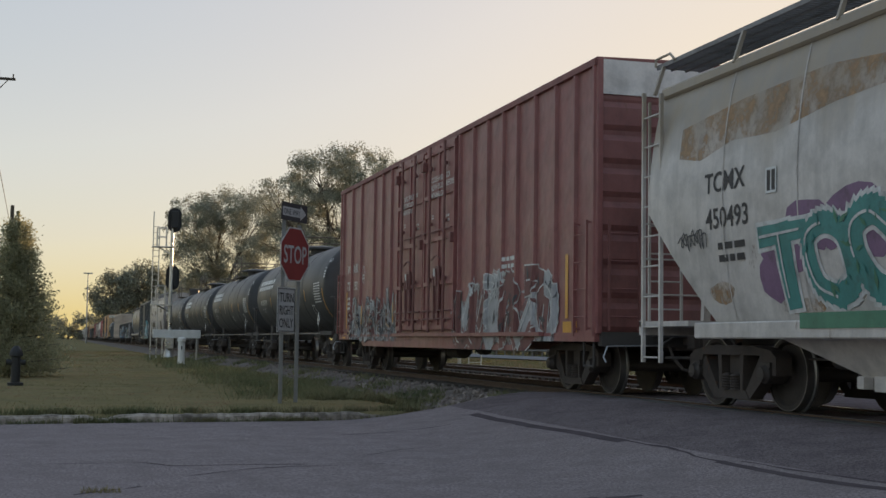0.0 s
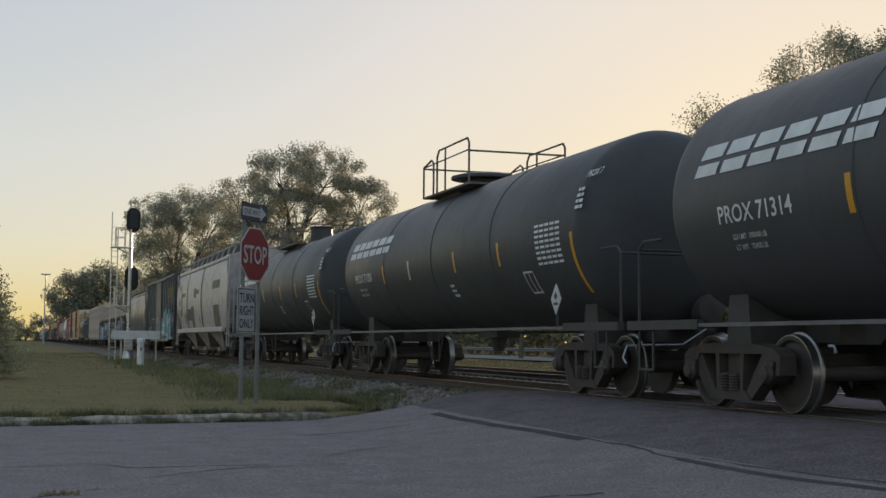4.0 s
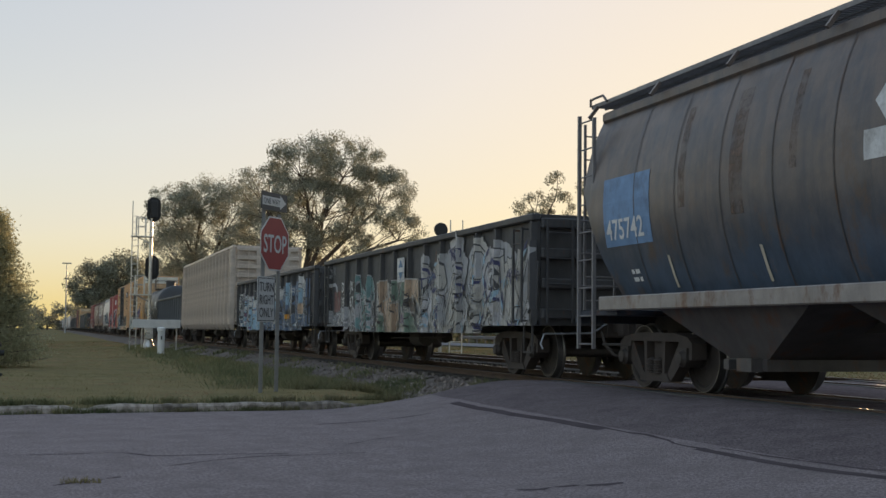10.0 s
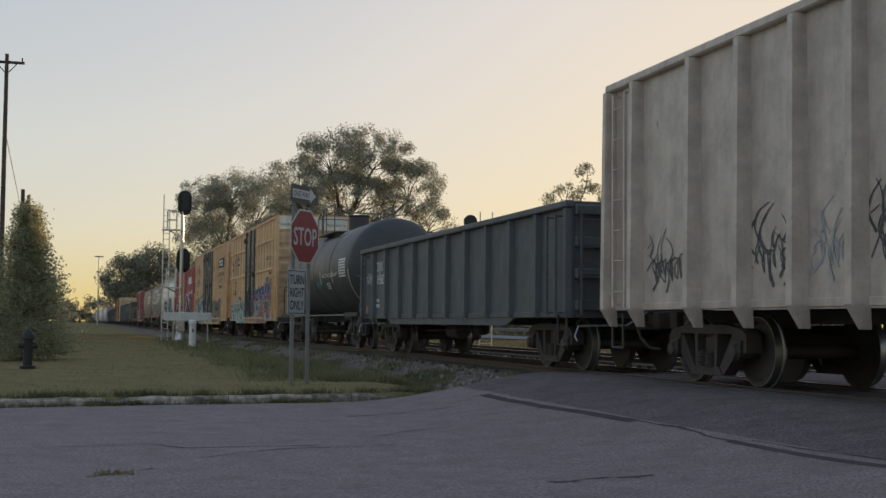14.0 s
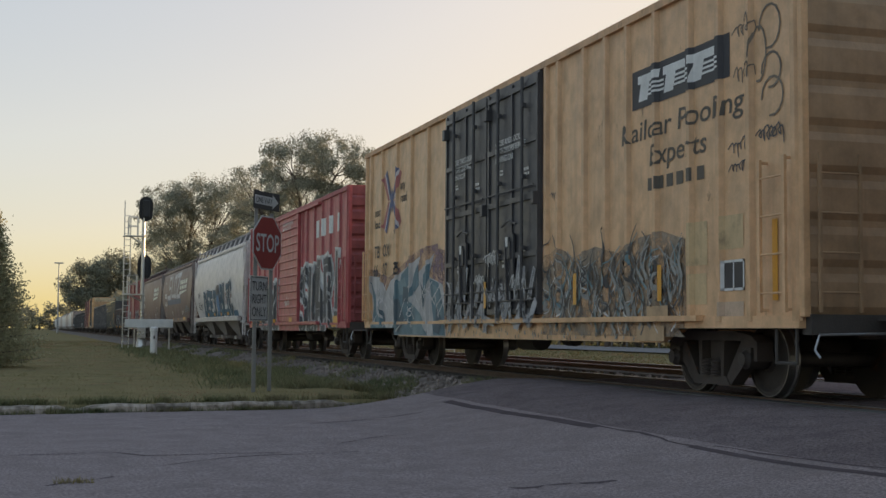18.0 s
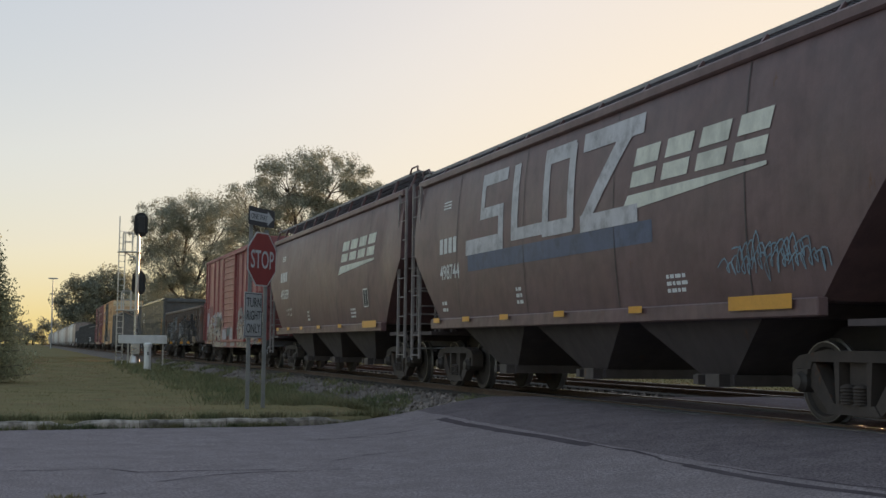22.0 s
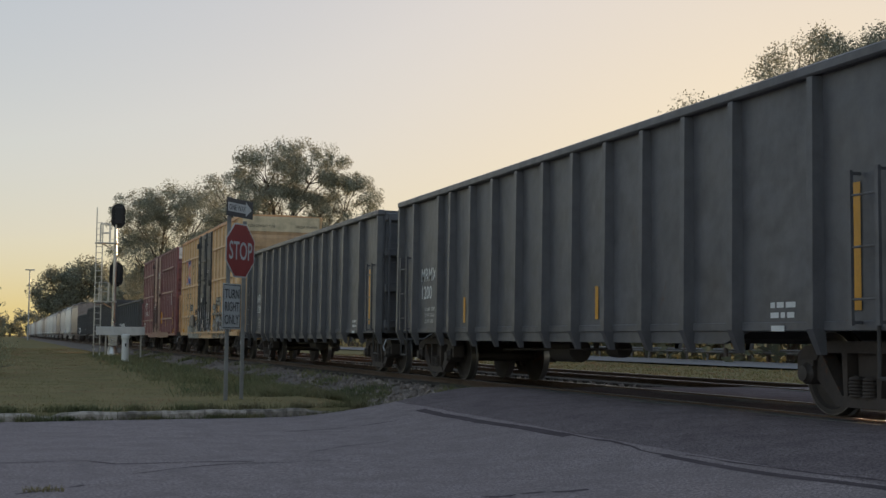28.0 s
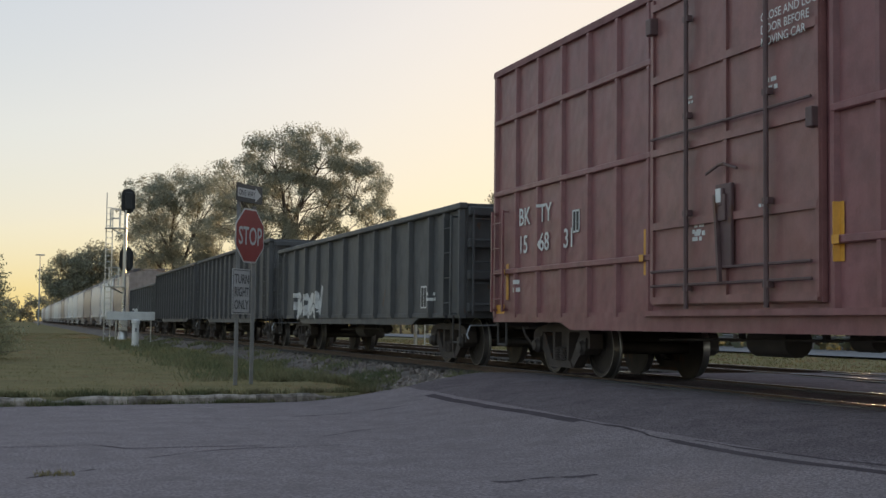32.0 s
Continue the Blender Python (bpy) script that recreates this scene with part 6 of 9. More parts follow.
def hopper(name, label, front, rear, col, rustcol=(0.16, 0.07, 0.035), sill=1.30, eave=4.15, top=4.50, rounded=0.12, cut=(0.95, 2.9), baycol=None, bays=3, seams=9, sillcol=None, straight=False, rough=0.4, rust=0.1, trucks=None, walk_posts=12, streak=0.4, endcol=None, ribs=0, upper=None, ladcol=None):
    car, hl = car_base(name, label, "covered hopper", front, rear, trucks, steps=False)
    W = 1.52
    P = paint(col, rough, rust=rust, streak=streak, rustcol=rustcol, warp=0.12, **({"upper": upper} if upper else {}))
    # bays and slope ends: staining plus the shade under the body, in one colour
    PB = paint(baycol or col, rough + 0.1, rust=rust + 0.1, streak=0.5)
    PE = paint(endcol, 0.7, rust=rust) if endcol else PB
    PL = paint(ladcol, 0.55, rust=0.2) if ladcol else P

    def side_x(z):
        u = (z - sill) / (eave - sill)
        return W - rounded * (2 * u - 1) ** 2 if not straight else W - 0.02

    zs = [sill + i * (eave - sill) / 10 for i in range(11)]
    prof = [(-side_x(z), z) for z in zs] + [(-side_x(eave) + 0.10, eave + 0.12), (-0.75, top), (0.75, top), (side_x(eave) - 0.10, eave + 0.12)] + [(side_x(z), z) for z in zs[::-1]]
    bl = hl - 0.45          # half length of the body at the top
    bm = bmesh.new()
    prism(bm, prof, -bl, bl)
    dy, zk = cut
    for s in (-1, 1):
        # the foot of each end slopes inwards below zk
        no = Vector((0, s * (zk - sill), -dy)).normalized()
        r = bmesh.ops.bisect_plane(bm, geom=bm.verts[:] + bm.edges[:] + bm.faces[:], plane_co=(0, s * bl, zk), plane_no=no, clear_outer=True)
        bmesh.ops.holes_fill(bm, edges=[e for e in bm.edges if e.is_boundary])
    part("body", bm, P, car, smooth=True)

    def surf(y, z, m=None):
        return -side_x(min(max(z, sill), eave))

    zcuts = zs[1:-1]
    LOW[surf] = lambda y: sill
    ZCUT[surf] = (sill, eave)
    for i in range(seams):
        y = -bl * 0.86 + (i + 0.5) * bl * 1.72 / seams
        decal(car, "weld_seam", [rect(y + 0.012, y - 0.012, sill + 0.05, eave - 0.02)], PB, surf, zcuts, lift=0.008)
    if ribs:
        bm = bmesh.new()
        plate(bm, [(-0.05, sill), (0.05, sill), (0.05, eave - 0.05), (-0.05, eave - 0.05)], -W - 0.05, -W + 0.12)
        me = mesh_of(bm, P, False, 0.01, "side_post")
        for i in range(ribs):
            put("side_post", me, car, (0, -bl * 0.95 + i * bl * 1.9 / (ribs - 1), 0))
    for s in (-1, 1):
        bm = bmesh.new()
        ln = bl - dy * 0.9
        box(bm, s * (W - 0.02), 0, sill - 0.07, 0.14, 2 * ln, 0.20)
        part("side_sill", bm, paint(sillcol or col, rough, rust=rust + 0.1), car, bevel=0.015)
        bm = bmesh.new()
        box(bm, s * (side_x(eave) - 0.02), 0, eave + 0.03, 0.16, 2 * bl - 0.1, 0.16)
        part("top_chord", bm, P, car, bevel=0.03)
    # hopper bays below the sill
    span = 2 * (bl - dy - 1.0)
    for k in range(bays):
        yc = -span / 2 + (k + 0.5) * span / bays
        a = span / bays / 2
        bm = bmesh.new()
        tops = [(-W + 0.12, yc - a + 0.04), (-W + 0.12, yc + a - 0.04), (W - 0.12, yc + a - 0.04), (W - 0.12, yc - a + 0.04)]
        bots = [(-1.0, yc - 0.42), (-1.0, yc + 0.42), (1.0, yc + 0.42), (1.0, yc - 0.42)]
        tv = [bm.verts.new((x, y, sill - 0.02)) for x, y in tops]
        bv = [bm.verts.new((x, y, 0.48)) for x, y in bots]
        for i in range(4):
            bm.faces.new((tv[i], tv[(i + 1) % 4], bv[(i + 1) % 4], bv[i]))
        bm.faces.new(tv)
        bm.faces.new(bv)
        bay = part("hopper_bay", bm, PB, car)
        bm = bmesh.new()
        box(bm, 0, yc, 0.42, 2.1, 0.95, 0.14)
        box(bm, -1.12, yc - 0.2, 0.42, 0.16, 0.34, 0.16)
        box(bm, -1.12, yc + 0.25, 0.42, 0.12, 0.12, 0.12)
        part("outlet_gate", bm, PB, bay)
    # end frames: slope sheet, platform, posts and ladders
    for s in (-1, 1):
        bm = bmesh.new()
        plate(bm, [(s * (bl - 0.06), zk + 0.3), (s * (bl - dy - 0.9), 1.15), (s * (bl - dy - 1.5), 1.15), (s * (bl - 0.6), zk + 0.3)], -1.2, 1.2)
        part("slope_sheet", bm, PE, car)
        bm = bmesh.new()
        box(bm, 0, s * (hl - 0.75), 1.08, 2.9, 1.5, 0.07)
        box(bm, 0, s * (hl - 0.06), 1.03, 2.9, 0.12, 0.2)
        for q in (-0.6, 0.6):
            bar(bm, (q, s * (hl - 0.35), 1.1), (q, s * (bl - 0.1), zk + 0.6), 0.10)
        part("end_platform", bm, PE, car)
        bm = bmesh.new()
        x = -W + 0.05
        y0 = s * (hl - 0.18)
        bar(bm, (x, y0, 0.55), (x, y0, eave + 0.1), 0.05)
        lad = part("side_ladder", bm, PL, car)
        bm = bmesh.new()
        bar(bm, (x, y0 - s * 0.55, 0.55), (x, y0 - s * 0.55, eave), 0.05)
        part("ladder_rail", bm, PL, lad)
        bm = bmesh.new()
        bar(bm, (x, y0, 0.62), (x, y0 - s * 0.55, 0.62), 0.026, None, 6)
        me = mesh_of(bm, PL, name="rung")
        for i in range(9):
            put("rung", me, lad, (0, 0, i * 0.42))
        end_ladder(car, s * (hl - 0.12), s, -W + 0.45, 0.5, 1.1, eave, 8, PL)
        bm = bmesh.new()
        for i in range(3):
            bar(bm, (W - 0.1, s * (hl - 0.12), 1.5 + i * 0.5), (-W + 0.1, s * (hl - 0.12), 1.5 + i * 0.5), 0.026, None, 6)
        part("end_handrail", bm, PL, car)
    # running board with posts, hatches
    for q in (-1, 1):
        bm = bmesh.new()
        n = int(2 * hl / 0.35)
        for e in (0.55, 0.77, 0.99, 1.21):
            box(bm, q * e, 0, top + 0.13, 0.03, 2 * hl - 0.15, 0.06 if e > 0.6 else 0.03)
        n = int(2 * hl / 0.085)
        for i in range(n):
            box(bm, q * 0.88, -hl + 0.1 + (i + 0.5) * (2 * hl - 0.2) / n, top + 0.13, 0.66, 0.042, 0.03)
        part("running_board", bm, paint((0.16, 0.165, 0.17), 0.6), car)
        bm = bmesh.new()
        bar(bm, (q * 1.22, 0, top + 0.10), (q * 1.36, 0, eave + 0.06), 0.05)
        me = mesh_of(bm, P, name="running_board_bracket")
        for i in range(walk_posts):
            put("running_board_bracket", me, car, (0, -hl + 0.3 + i * (2 * hl - 0.6) / (walk_posts - 1), 0))
    for s in (-1, 1):
        bm = bmesh.new()
        tube(bm, [(-1.25, s * (hl - 0.1), top + 0.13), (-1.25, s * (hl - 0.1), top + 0.24), (-1.25, s * (hl - 0.55), top + 0.24), (-1.25, s * (hl - 0.7), top + 0.13)], 0.02, 6)
        part("roof_grab", bm, P, car)
    bm = bmesh.new()
    for i in range(4):
        box(bm, 0, -bl * 0.78 + i * bl * 1.56 / 3, top + 0.06, 0.85, bl * 0.44, 0.12)
    part("roof_hatch", bm, P, car, bevel=0.03)
    brake_gear(car, hl - 2.0)
    return car, hl, surf, zcuts, bl


# ---- gondolas ----


def gondola(name, label, front, rear, top, col, ribs=14, bottom=0.90, rough=0.6, rust=0.25, cat="gondola car", ribw=0.14, ribd=0.10, toe=0.0, deep=0.0, streak=0.5, ladders=True, endcol=None, zsill=0.76, rib_ys=None, ladtop=None, endribs=4, trucks=None):
    car, hl = car_base(name, label, cat, front, rear, trucks)
    W = 1.42
    P = paint(col, rough, rust=rust, streak=streak)
    PE = paint(endcol or col, rough, rust=rust, streak=streak)
    for s in (-1, 1):
        bm = bmesh.new()
        b = hl - 2.9
        plate(bm, [(-hl + 0.05, bottom), (-b, bottom), (-b + 0.5, zsill - deep), (b - 0.5, zsill - deep), (b, bottom), (hl - 0.05, bottom), (hl - 0.05, top), (-hl + 0.05, top)], s * W, s * (W - 0.05))
        part("side_wall", bm, P, car)
        bm = bmesh.new()
        box(bm, s * (W + 0.03), 0, top - 0.05, 0.16, 2 * hl - 0.02, 0.12)
        part("top_chord", bm, P, car, bevel=0.02)
        bm = bmesh.new()
        box(bm, s * (W - 0.01), 0, bottom + 0.05, 0.06, 2 * hl - 0.1, 0.10)
        part("side_sill", bm, P, car, bevel=0.01)
    ys = [hl - 0.12 - i * (2 * hl - 0.24) / ribs for i in range(ribs + 1)]
    if rib_ys:
        ys = [hl - 0.12] + list(rib_ys) + [-hl + 0.12]
    lt = ladtop or top - 0.2
    bm = bmesh.new()
    a = [(-ribw / 2, 0.0), (-ribw / 3, ribd), (ribw / 3, ribd), (ribw / 2, 0.0)]
    z0, z1 = bottom, top - 0.12
    lo = [bm.verts.new((-W + 0.03 - p[1] * (0.5 if toe else 1), p[0] * (0.8 if toe else 1), z0 - (0.24 if toe else 0))) for p in a]
    mi = [bm.verts.new((-W - p[1] * (1.25 if toe else 1), p[0] * (1.15 if toe else 1), z0 + (0.02 if toe else 0.1))) for p in a]
    hi = [bm.verts.new((-W - p[1], p[0], z1)) for p in a]
    for r0, r1 in ((lo, mi), (mi, hi)):
        for i in range(3):
            bm.faces.new((r0[i], r0[i + 1], r1[i + 1], r1[i]))
    bm.faces.new(lo)
    me_rib = mesh_of(bm, P, name="rib")
    for y in ys:
        put("rib", me_rib, car, (0, y, 0))
    for y in ys[::2]:
        put("rib", me_rib, car, (0, y, 0), rot=(0, 0, math.pi))
    for s in (-1, 1):
        bm = bmesh.new()
        box(bm, 0, s * (hl - 0.08), (bottom + top) / 2, 2 * W - 0.12, 0.05, top - bottom)
        part("end_wall", bm, PE, car, bevel=0.01)
        bm = bmesh.new()
        box(bm, 0, s * (hl - 0.04), 0, 2 * W - 0.1, 0.13, 0.17)
        me = mesh_of(bm, PE, False, 0.02, "end_rib")
        for i in range(endribs):
            put("end_rib", me, car, (0, s * 0.04, bottom + 0.2 + i * (top - bottom - 0.35) / (endribs - 1)))
        if ladders:
            ladder(car, -W - 0.02, s * (hl - 0.62), 0.42, bottom + 0.05, lt, max(3, int((lt - bottom) / 0.42)), P, 0.12)
            end_ladder(car, s * (hl + 0.03), s, -W + 0.35, 0.45, bottom + 0.05, top - 0.1, max(3, int((top - bottom) / 0.42)), P)
    bm = bmesh.new()
    box(bm, 0, 0, bottom + 0.06, 2 * W - 0.12, 2 * hl - 0.2, 0.10)
    part("floor", bm, M_UNDER, car)
    brake_gear(car, 1.5)
    yc = sorted(v for y in ys for v in (y - ribw / 2, y - ribw / 3, y + ribw / 3, y + ribw / 2))

    def surf(y, z, m=None):
        near = min(abs(y - q) for q in ys)
        low_ = 0.022 if m and bottom < m[1] < bottom + 0.10 else 0.0
        return -W - max(low_, ribd * min(1.0, max(0.0, (ribw / 2 - near) / (ribw / 6))))

    sb = hl - 2.6
    ZCUT[surf] = (bottom, bottom + 0.10, zsill - deep)
    LOW[surf] = lambda y: zsill - deep if abs(y) < sb else bottom

    return car, hl, surf, yc, W

# ---- the train, car by car from the head of what is seen ----
G_WHITE = spray((0.62, 0.61, 0.58), 0.45)
G_GREY = spray((0.36, 0.36, 0.37))
G_BLACK = spray((0.03, 0.03, 0.035))
G_TEAL = spray((0.05, 0.23, 0.21))
G_GREEN = spray((0.06, 0.20, 0.12))
G_PURPLE = spray((0.20, 0.11, 0.19))
G_CYAN = spray((0.06, 0.34, 0.40), 0.4)
G_BLUE = spray((0.09, 0.19, 0.33))
G_LBLUE = spray((0.30, 0.45, 0.55))
G_NAVY = spray((0.05, 0.055, 0.14))
G_PINK = spray((0.50, 0.25, 0.26))
G_PEACH = spray((0.48, 0.34, 0.24))
G_BROWN = spray((0.105, 0.078, 0.058), 0.15)
G_RUST = paint((0.30, 0.17, 0.09), 0.75, rust=0.3)
G_MINT = spray((0.42, 0.60, 0.55))


G_CREAM = spray((0.52, 0.45, 0.37), 0.3)
G_SILVER = spray((0.47, 0.46, 0.47), 0.35)
G_MAROON = spray((0.17, 0.06, 0.055), 0.3)
G_FAINT = spray((0.36, 0.36, 0.37), 1.0)
G_DARK = spray((0.06, 0.06, 0.065), 0.2)


def stencils(car, surf, zc, yc, y, z, lines, cap, material, gap=1.45, lift=0.006):
    for i, s in enumerate(lines):
        decal(car, "lettering", words(s, y, z - i * cap * gap, cap, fat=0.014 if cap > 0.15 else 0.006), material, surf, zc, yc, lift)


def marks(car, surf, zc, yc, y, z, n=3, rows=2, cap=0.075, material=None):
    decal(car, "stencil_block", bars(y, z, cap, n, rows), material or M_STENCIL, surf, zc, yc, 0.006)


def label_box(car, surf, zc, yc, y, z, w=0.34, h=0.42):
    fr = [rect(y, y - w, z, z + 0.03), rect(y, y - w, z + h - 0.03, z + h), rect(y, y - 0.03, z, z + h), rect(y - w + 0.03, y - w, z, z + h), rect(y - w / 2 + .012, y - w / 2 - .012, z, z + h)]
    decal(car, "label_back", [rect(y, y - w, z, z + h)], M_STENCILB, surf, zc, yc, 0.006)
    decal(car, "label_frame", fr, M_STENCIL, surf, zc, yc, 0.009)


# c00: grey covered hopper, leaving
c, hl, sf, zc, bl = hopper("covered_hopper", "pale grey covered hopper car with rust stains and teal graffiti", -1.9, 16.75, (0.39, 0.385, 0.365), sill=1.05, eave=4.25, top=4.62, cut=(1.6, 2.6), rounded=0.22, rust=0.10, walk_posts=9, upper=((0.40, 0.325, 0.24), 3.1, 3.7))
stencils(c, sf, zc, (), 7.24, 2.70, ["TCMX"], 0.25, M_STENCILB)
stencils(c, sf, zc, (), 7.22, 2.25, ["450493"], 0.25, M_STENCILB)
marks(c, sf, zc, (), 6.95, 1.98, 3, 2, 0.085, M_STENCILB)
graffiti(c, 3, 5.85, 3.2, 1.30, 2.22, [G_TEAL], G_WHITE, sf, zc, (), fat=0.34, cloud=G_PURPLE, word="TOC", lean=-0.22, edge=0.11, shade=G_GREEN, light=G_TEAL)
decal(c, "graffiti_cloud", [blob(5.75, 1.6, 0.35, 0.3, random.Random(4)), blob(4.95, 2.25, 0.4, 0.16, random.Random(5)), blob(4.0, 2.32, 0.5, 0.16, random.Random(6))], G_PURPLE, sf, zc, (), 0.003, step=0.0003)
graffiti(c, 4, 3.1, -3.5, 1.1, 2.3, [G_TEAL, G_GREEN], G_WHITE, sf, zc, (), 5, cloud=G_PURPLE, fat=0.36, tags=G_BLACK, drips=12)
decal(c, "graffiti_foot", [rect(4.95, 3.0, 0.99, 1.16)], G_GREEN, lambda *a: -1.575, (), (), 0.008)
decal(c, "rust_stain", [[(8.0, 3.25), (7.4, 3.15), (6.6, 3.3), (5.6, 3.25), (4.4, 3.4), (3.2, 3.45), (3.0, 3.7), (4.6, 3.85), (6.4, 3.8), (8.0, 3.65)], blob(7.0, 1.45, 0.35, 0.14, random.Random(12)), blob(5.2, 1.25, 0.5, 0.1, random.Random(13))], spray((0.36, 0.21, 0.10), 0.95), sf, zc, (), 0.003, step=0.0002)
scribble(c, 7, 7.95, 2.1, 0.45, G_DARK, sf, zc)
label_box(c, sf, zc, (), 5.75, 2.55, 0.24, 0.30)

# c01: tall red 60-foot boxcar
c, hl, sf, yc, W = boxcar("boxcar", "tall oxide-red sixty-foot boxcar with graffiti along its foot", 18.2, 37.41, 5.20, (0.185, 0.058, 0.054), (2.56, -2.3), posts=(7, 9), door="double", rodcol=(0.13, 0.045, 0.04), endcol=(0.15, 0.05, 0.045), capend=(0.46, 0.45, 0.44), belly=0.06, post_ys=(9.22, 8.02, 6.86, 5.31, 4.38, 3.44, 2.62, -2.4, -3.34, -4.24, -5.16, -5.95, -6.88, -7.86, -8.72))
for y, z, w_ in ((8.63, 2.7, "WR"), (7.87, 2.7, "WK"), (8.66, 2.23, "737"), (7.82, 2.22, "192")):
    stencils(c, sf, (), yc, y, z, [w_], 0.24, M_STENCIL)
decal(c, "round_mark", [ribbon((6.6 + 0.17 * math.cos(i * 0.393), 2.6 + 0.23 * math.sin(i * 0.393)), (6.6 + 0.17 * math.cos((i + 1) * 0.393), 2.6 + 0.23 * math.sin((i + 1) * 0.393)), 0.02) for i in range(16)], M_STENCIL, sf, (), yc, 0.006)
marks(c, sf, (), yc, 6.7, 2.56, 2, 2, 0.05)
stencils(c, sf, (), (), 1.95, 4.10, ["CLOSE THIS DOOR", "BEFORE CLOSING", "MAIN DOOR"], 0.11, M_STENCIL, lift=0.045)
stencils(c, sf, (), (), -0.55, 4.28, ["CLOSE AND LOCK", "BOTH DOORS BEFORE", "MOVING CAR"], 0.12, M_STENCIL, lift=0.045)
marks(c, sf, (), yc, 8.6, 1.95, 2, 3)
marks(c, sf, (), yc, -5.2, 2.3, 3, 5)
graffiti(c, 11, 8.1, 2.7, 0.80, 1.9, [G_SILVER, G_GREY], G_DARK, sf, (), yc, 9, fat=0.26, ground=G_FAINT, tags=G_WHITE, edge=0.05)
for i, (m_, n_, wd) in enumerate(((G_DARK, 44, 0.03), (G_WHITE, 36, 0.022), (G_MAROON, 30, 0.04), (G_PEACH, 14, 0.035))):
    flames(c, 120 + i, 8.1, 2.7, 0.80, 1.85, n_, wd, m_, sf, yc, 0.058 + 0.003 * i, 0.5)
decal(c, "reflector", [rect(y + 0.05, y - 0.05, 1.25, 1.75) for y in (6.48, 2.95)], M_REFL, sf, (), yc, 0.075)
graffiti(c, 12, -2.1, -7.9, 0.76, 2.1, [G_MAROON, G_GREY, G_MAROON], G_WHITE, sf, (), yc, 6, fat=0.42, ground=G_FAINT, tags=G_WHITE, edge=0.05, shade=G_DARK, drips=18)
reflectors(c, [(-3.4, 1.3), (-5.5, 1.3)], sf, yc=yc)
reflectors(c, [(8.72, 1.14), (-8.3, 1.2)], sf, yc=yc, w=0.12, h=1.04)
decal(c, "reflector", [rect(9.0, 8.6, 0.86, 1.0), rect(-8.2, -8.8, 0.95, 1.15)], M_REFL, sf, (), (), 0.012)
label_box(c, sf, (), yc, -7.18, 1.42, 0.43, 0.38)

# c02 to c05: black tank cars
NUMS = ["PROX 71299", "PROX 71314", "PROX 71306", "PROX 76889"]


def plate_bm(poly, x0, x1):
    bm = bmesh.new()
    plate(bm, poly, x0, x1)
    return bm


def tank_marks(c, sf, zc, tl, num, logo=True):
    if logo:
        # the owner's mark as slanted white blocks
        ltr = []
        for i in range(6):
            y = tl * 0.86 - i * 0.60
            sl = lambda u, z: (y - u - (z - 2.68) * 0.34, z + 0.12)
            ltr += [[sl(0, 2.68), sl(0.5, 2.68), sl(0.5, 2.83), sl(0, 2.83)], [sl(0, 2.89), sl(0.5, 2.89), sl(0.5, 3.06), sl(0, 3.06)]]
        decal(c, "owner_mark", ltr, M_STENCIL, sf, zc, (), 0.006, step=0.0003)
    stencils(c, sf, zc, (), tl * 0.79, 2.20, [num], 0.2, M_STENCIL)
    stencils(c, sf, zc, (), tl * 0.76, 2.0, ["LD LMT  190600 LB", "LT WT   72400 LB"], 0.06, M_STENCIL, 2.0)
    # capacity table, placard, small stencils
    decal(c, "capacity_table", [q for i in range(8) for q in [rect(-tl * 0.72 - j * 0.21, -tl * 0.72 - j * 0.21 - 0.17, 2.62 - 0.085 * i, 2.66 - 0.085 * i) for j in range(5)]], M_STENCIL, sf, zc, (), 0.006)
    label_box(c, sf, zc, (), -tl * 0.62, 1.6, 0.42, 0.36)
    y, z = -tl * 0.825, 1.46
    holder = part("placard", plate_bm([(y + 0.2, z), (y, z - 0.24), (y - 0.2, z), (y, z + 0.24)], -1.47, -1.455), M_SIGNWHITE, c, "white diamond placard in its holder")
    decal(holder, "placard_mark", [[(y + 0.07, z + 0.05), (y, z - 0.02), (y - 0.07, z + 0.05), (y, z + 0.12)], rect(y + 0.08, y - 0.08, z - 0.09, z - 0.05)], M_STENCILB, lambda *a: -1.47, (), (), 0.004)
    bm = bmesh.new()
    bar(bm, (-1.44, y, 1.02), (-1.44, y, z + 0.2), 0.03)
    part("placard_bracket", bm, M_UNDER, c)
    marks(c, sf, zc, (), -0.9, 1.85, 2, 3, 0.05)
    stencils(c, sf, zc, (), -tl * 0.93, 3.25, [num[:6]], 0.11, M_STENCIL)
    marks(c, sf, zc, (), -tl * 0.92, 3.05, 2, 4, 0.05)


for i, (a, b) in enumerate(((38.75, 55.95), (56.35, 73.35), (73.75, 90.8), (91.2, 108.25))):
    c, hl, sf, zc, tl = tankcar("tank_car", "glossy black tank car with white marks and yellow reflectors", a, b, dome="high" if i == 3 else "low", rail_y=-0.05 if i == 3 else 0.5, mw_y=-0.75 if i == 3 else 0.9)
    tank_marks(c, sf, zc, tl, NUMS[i])

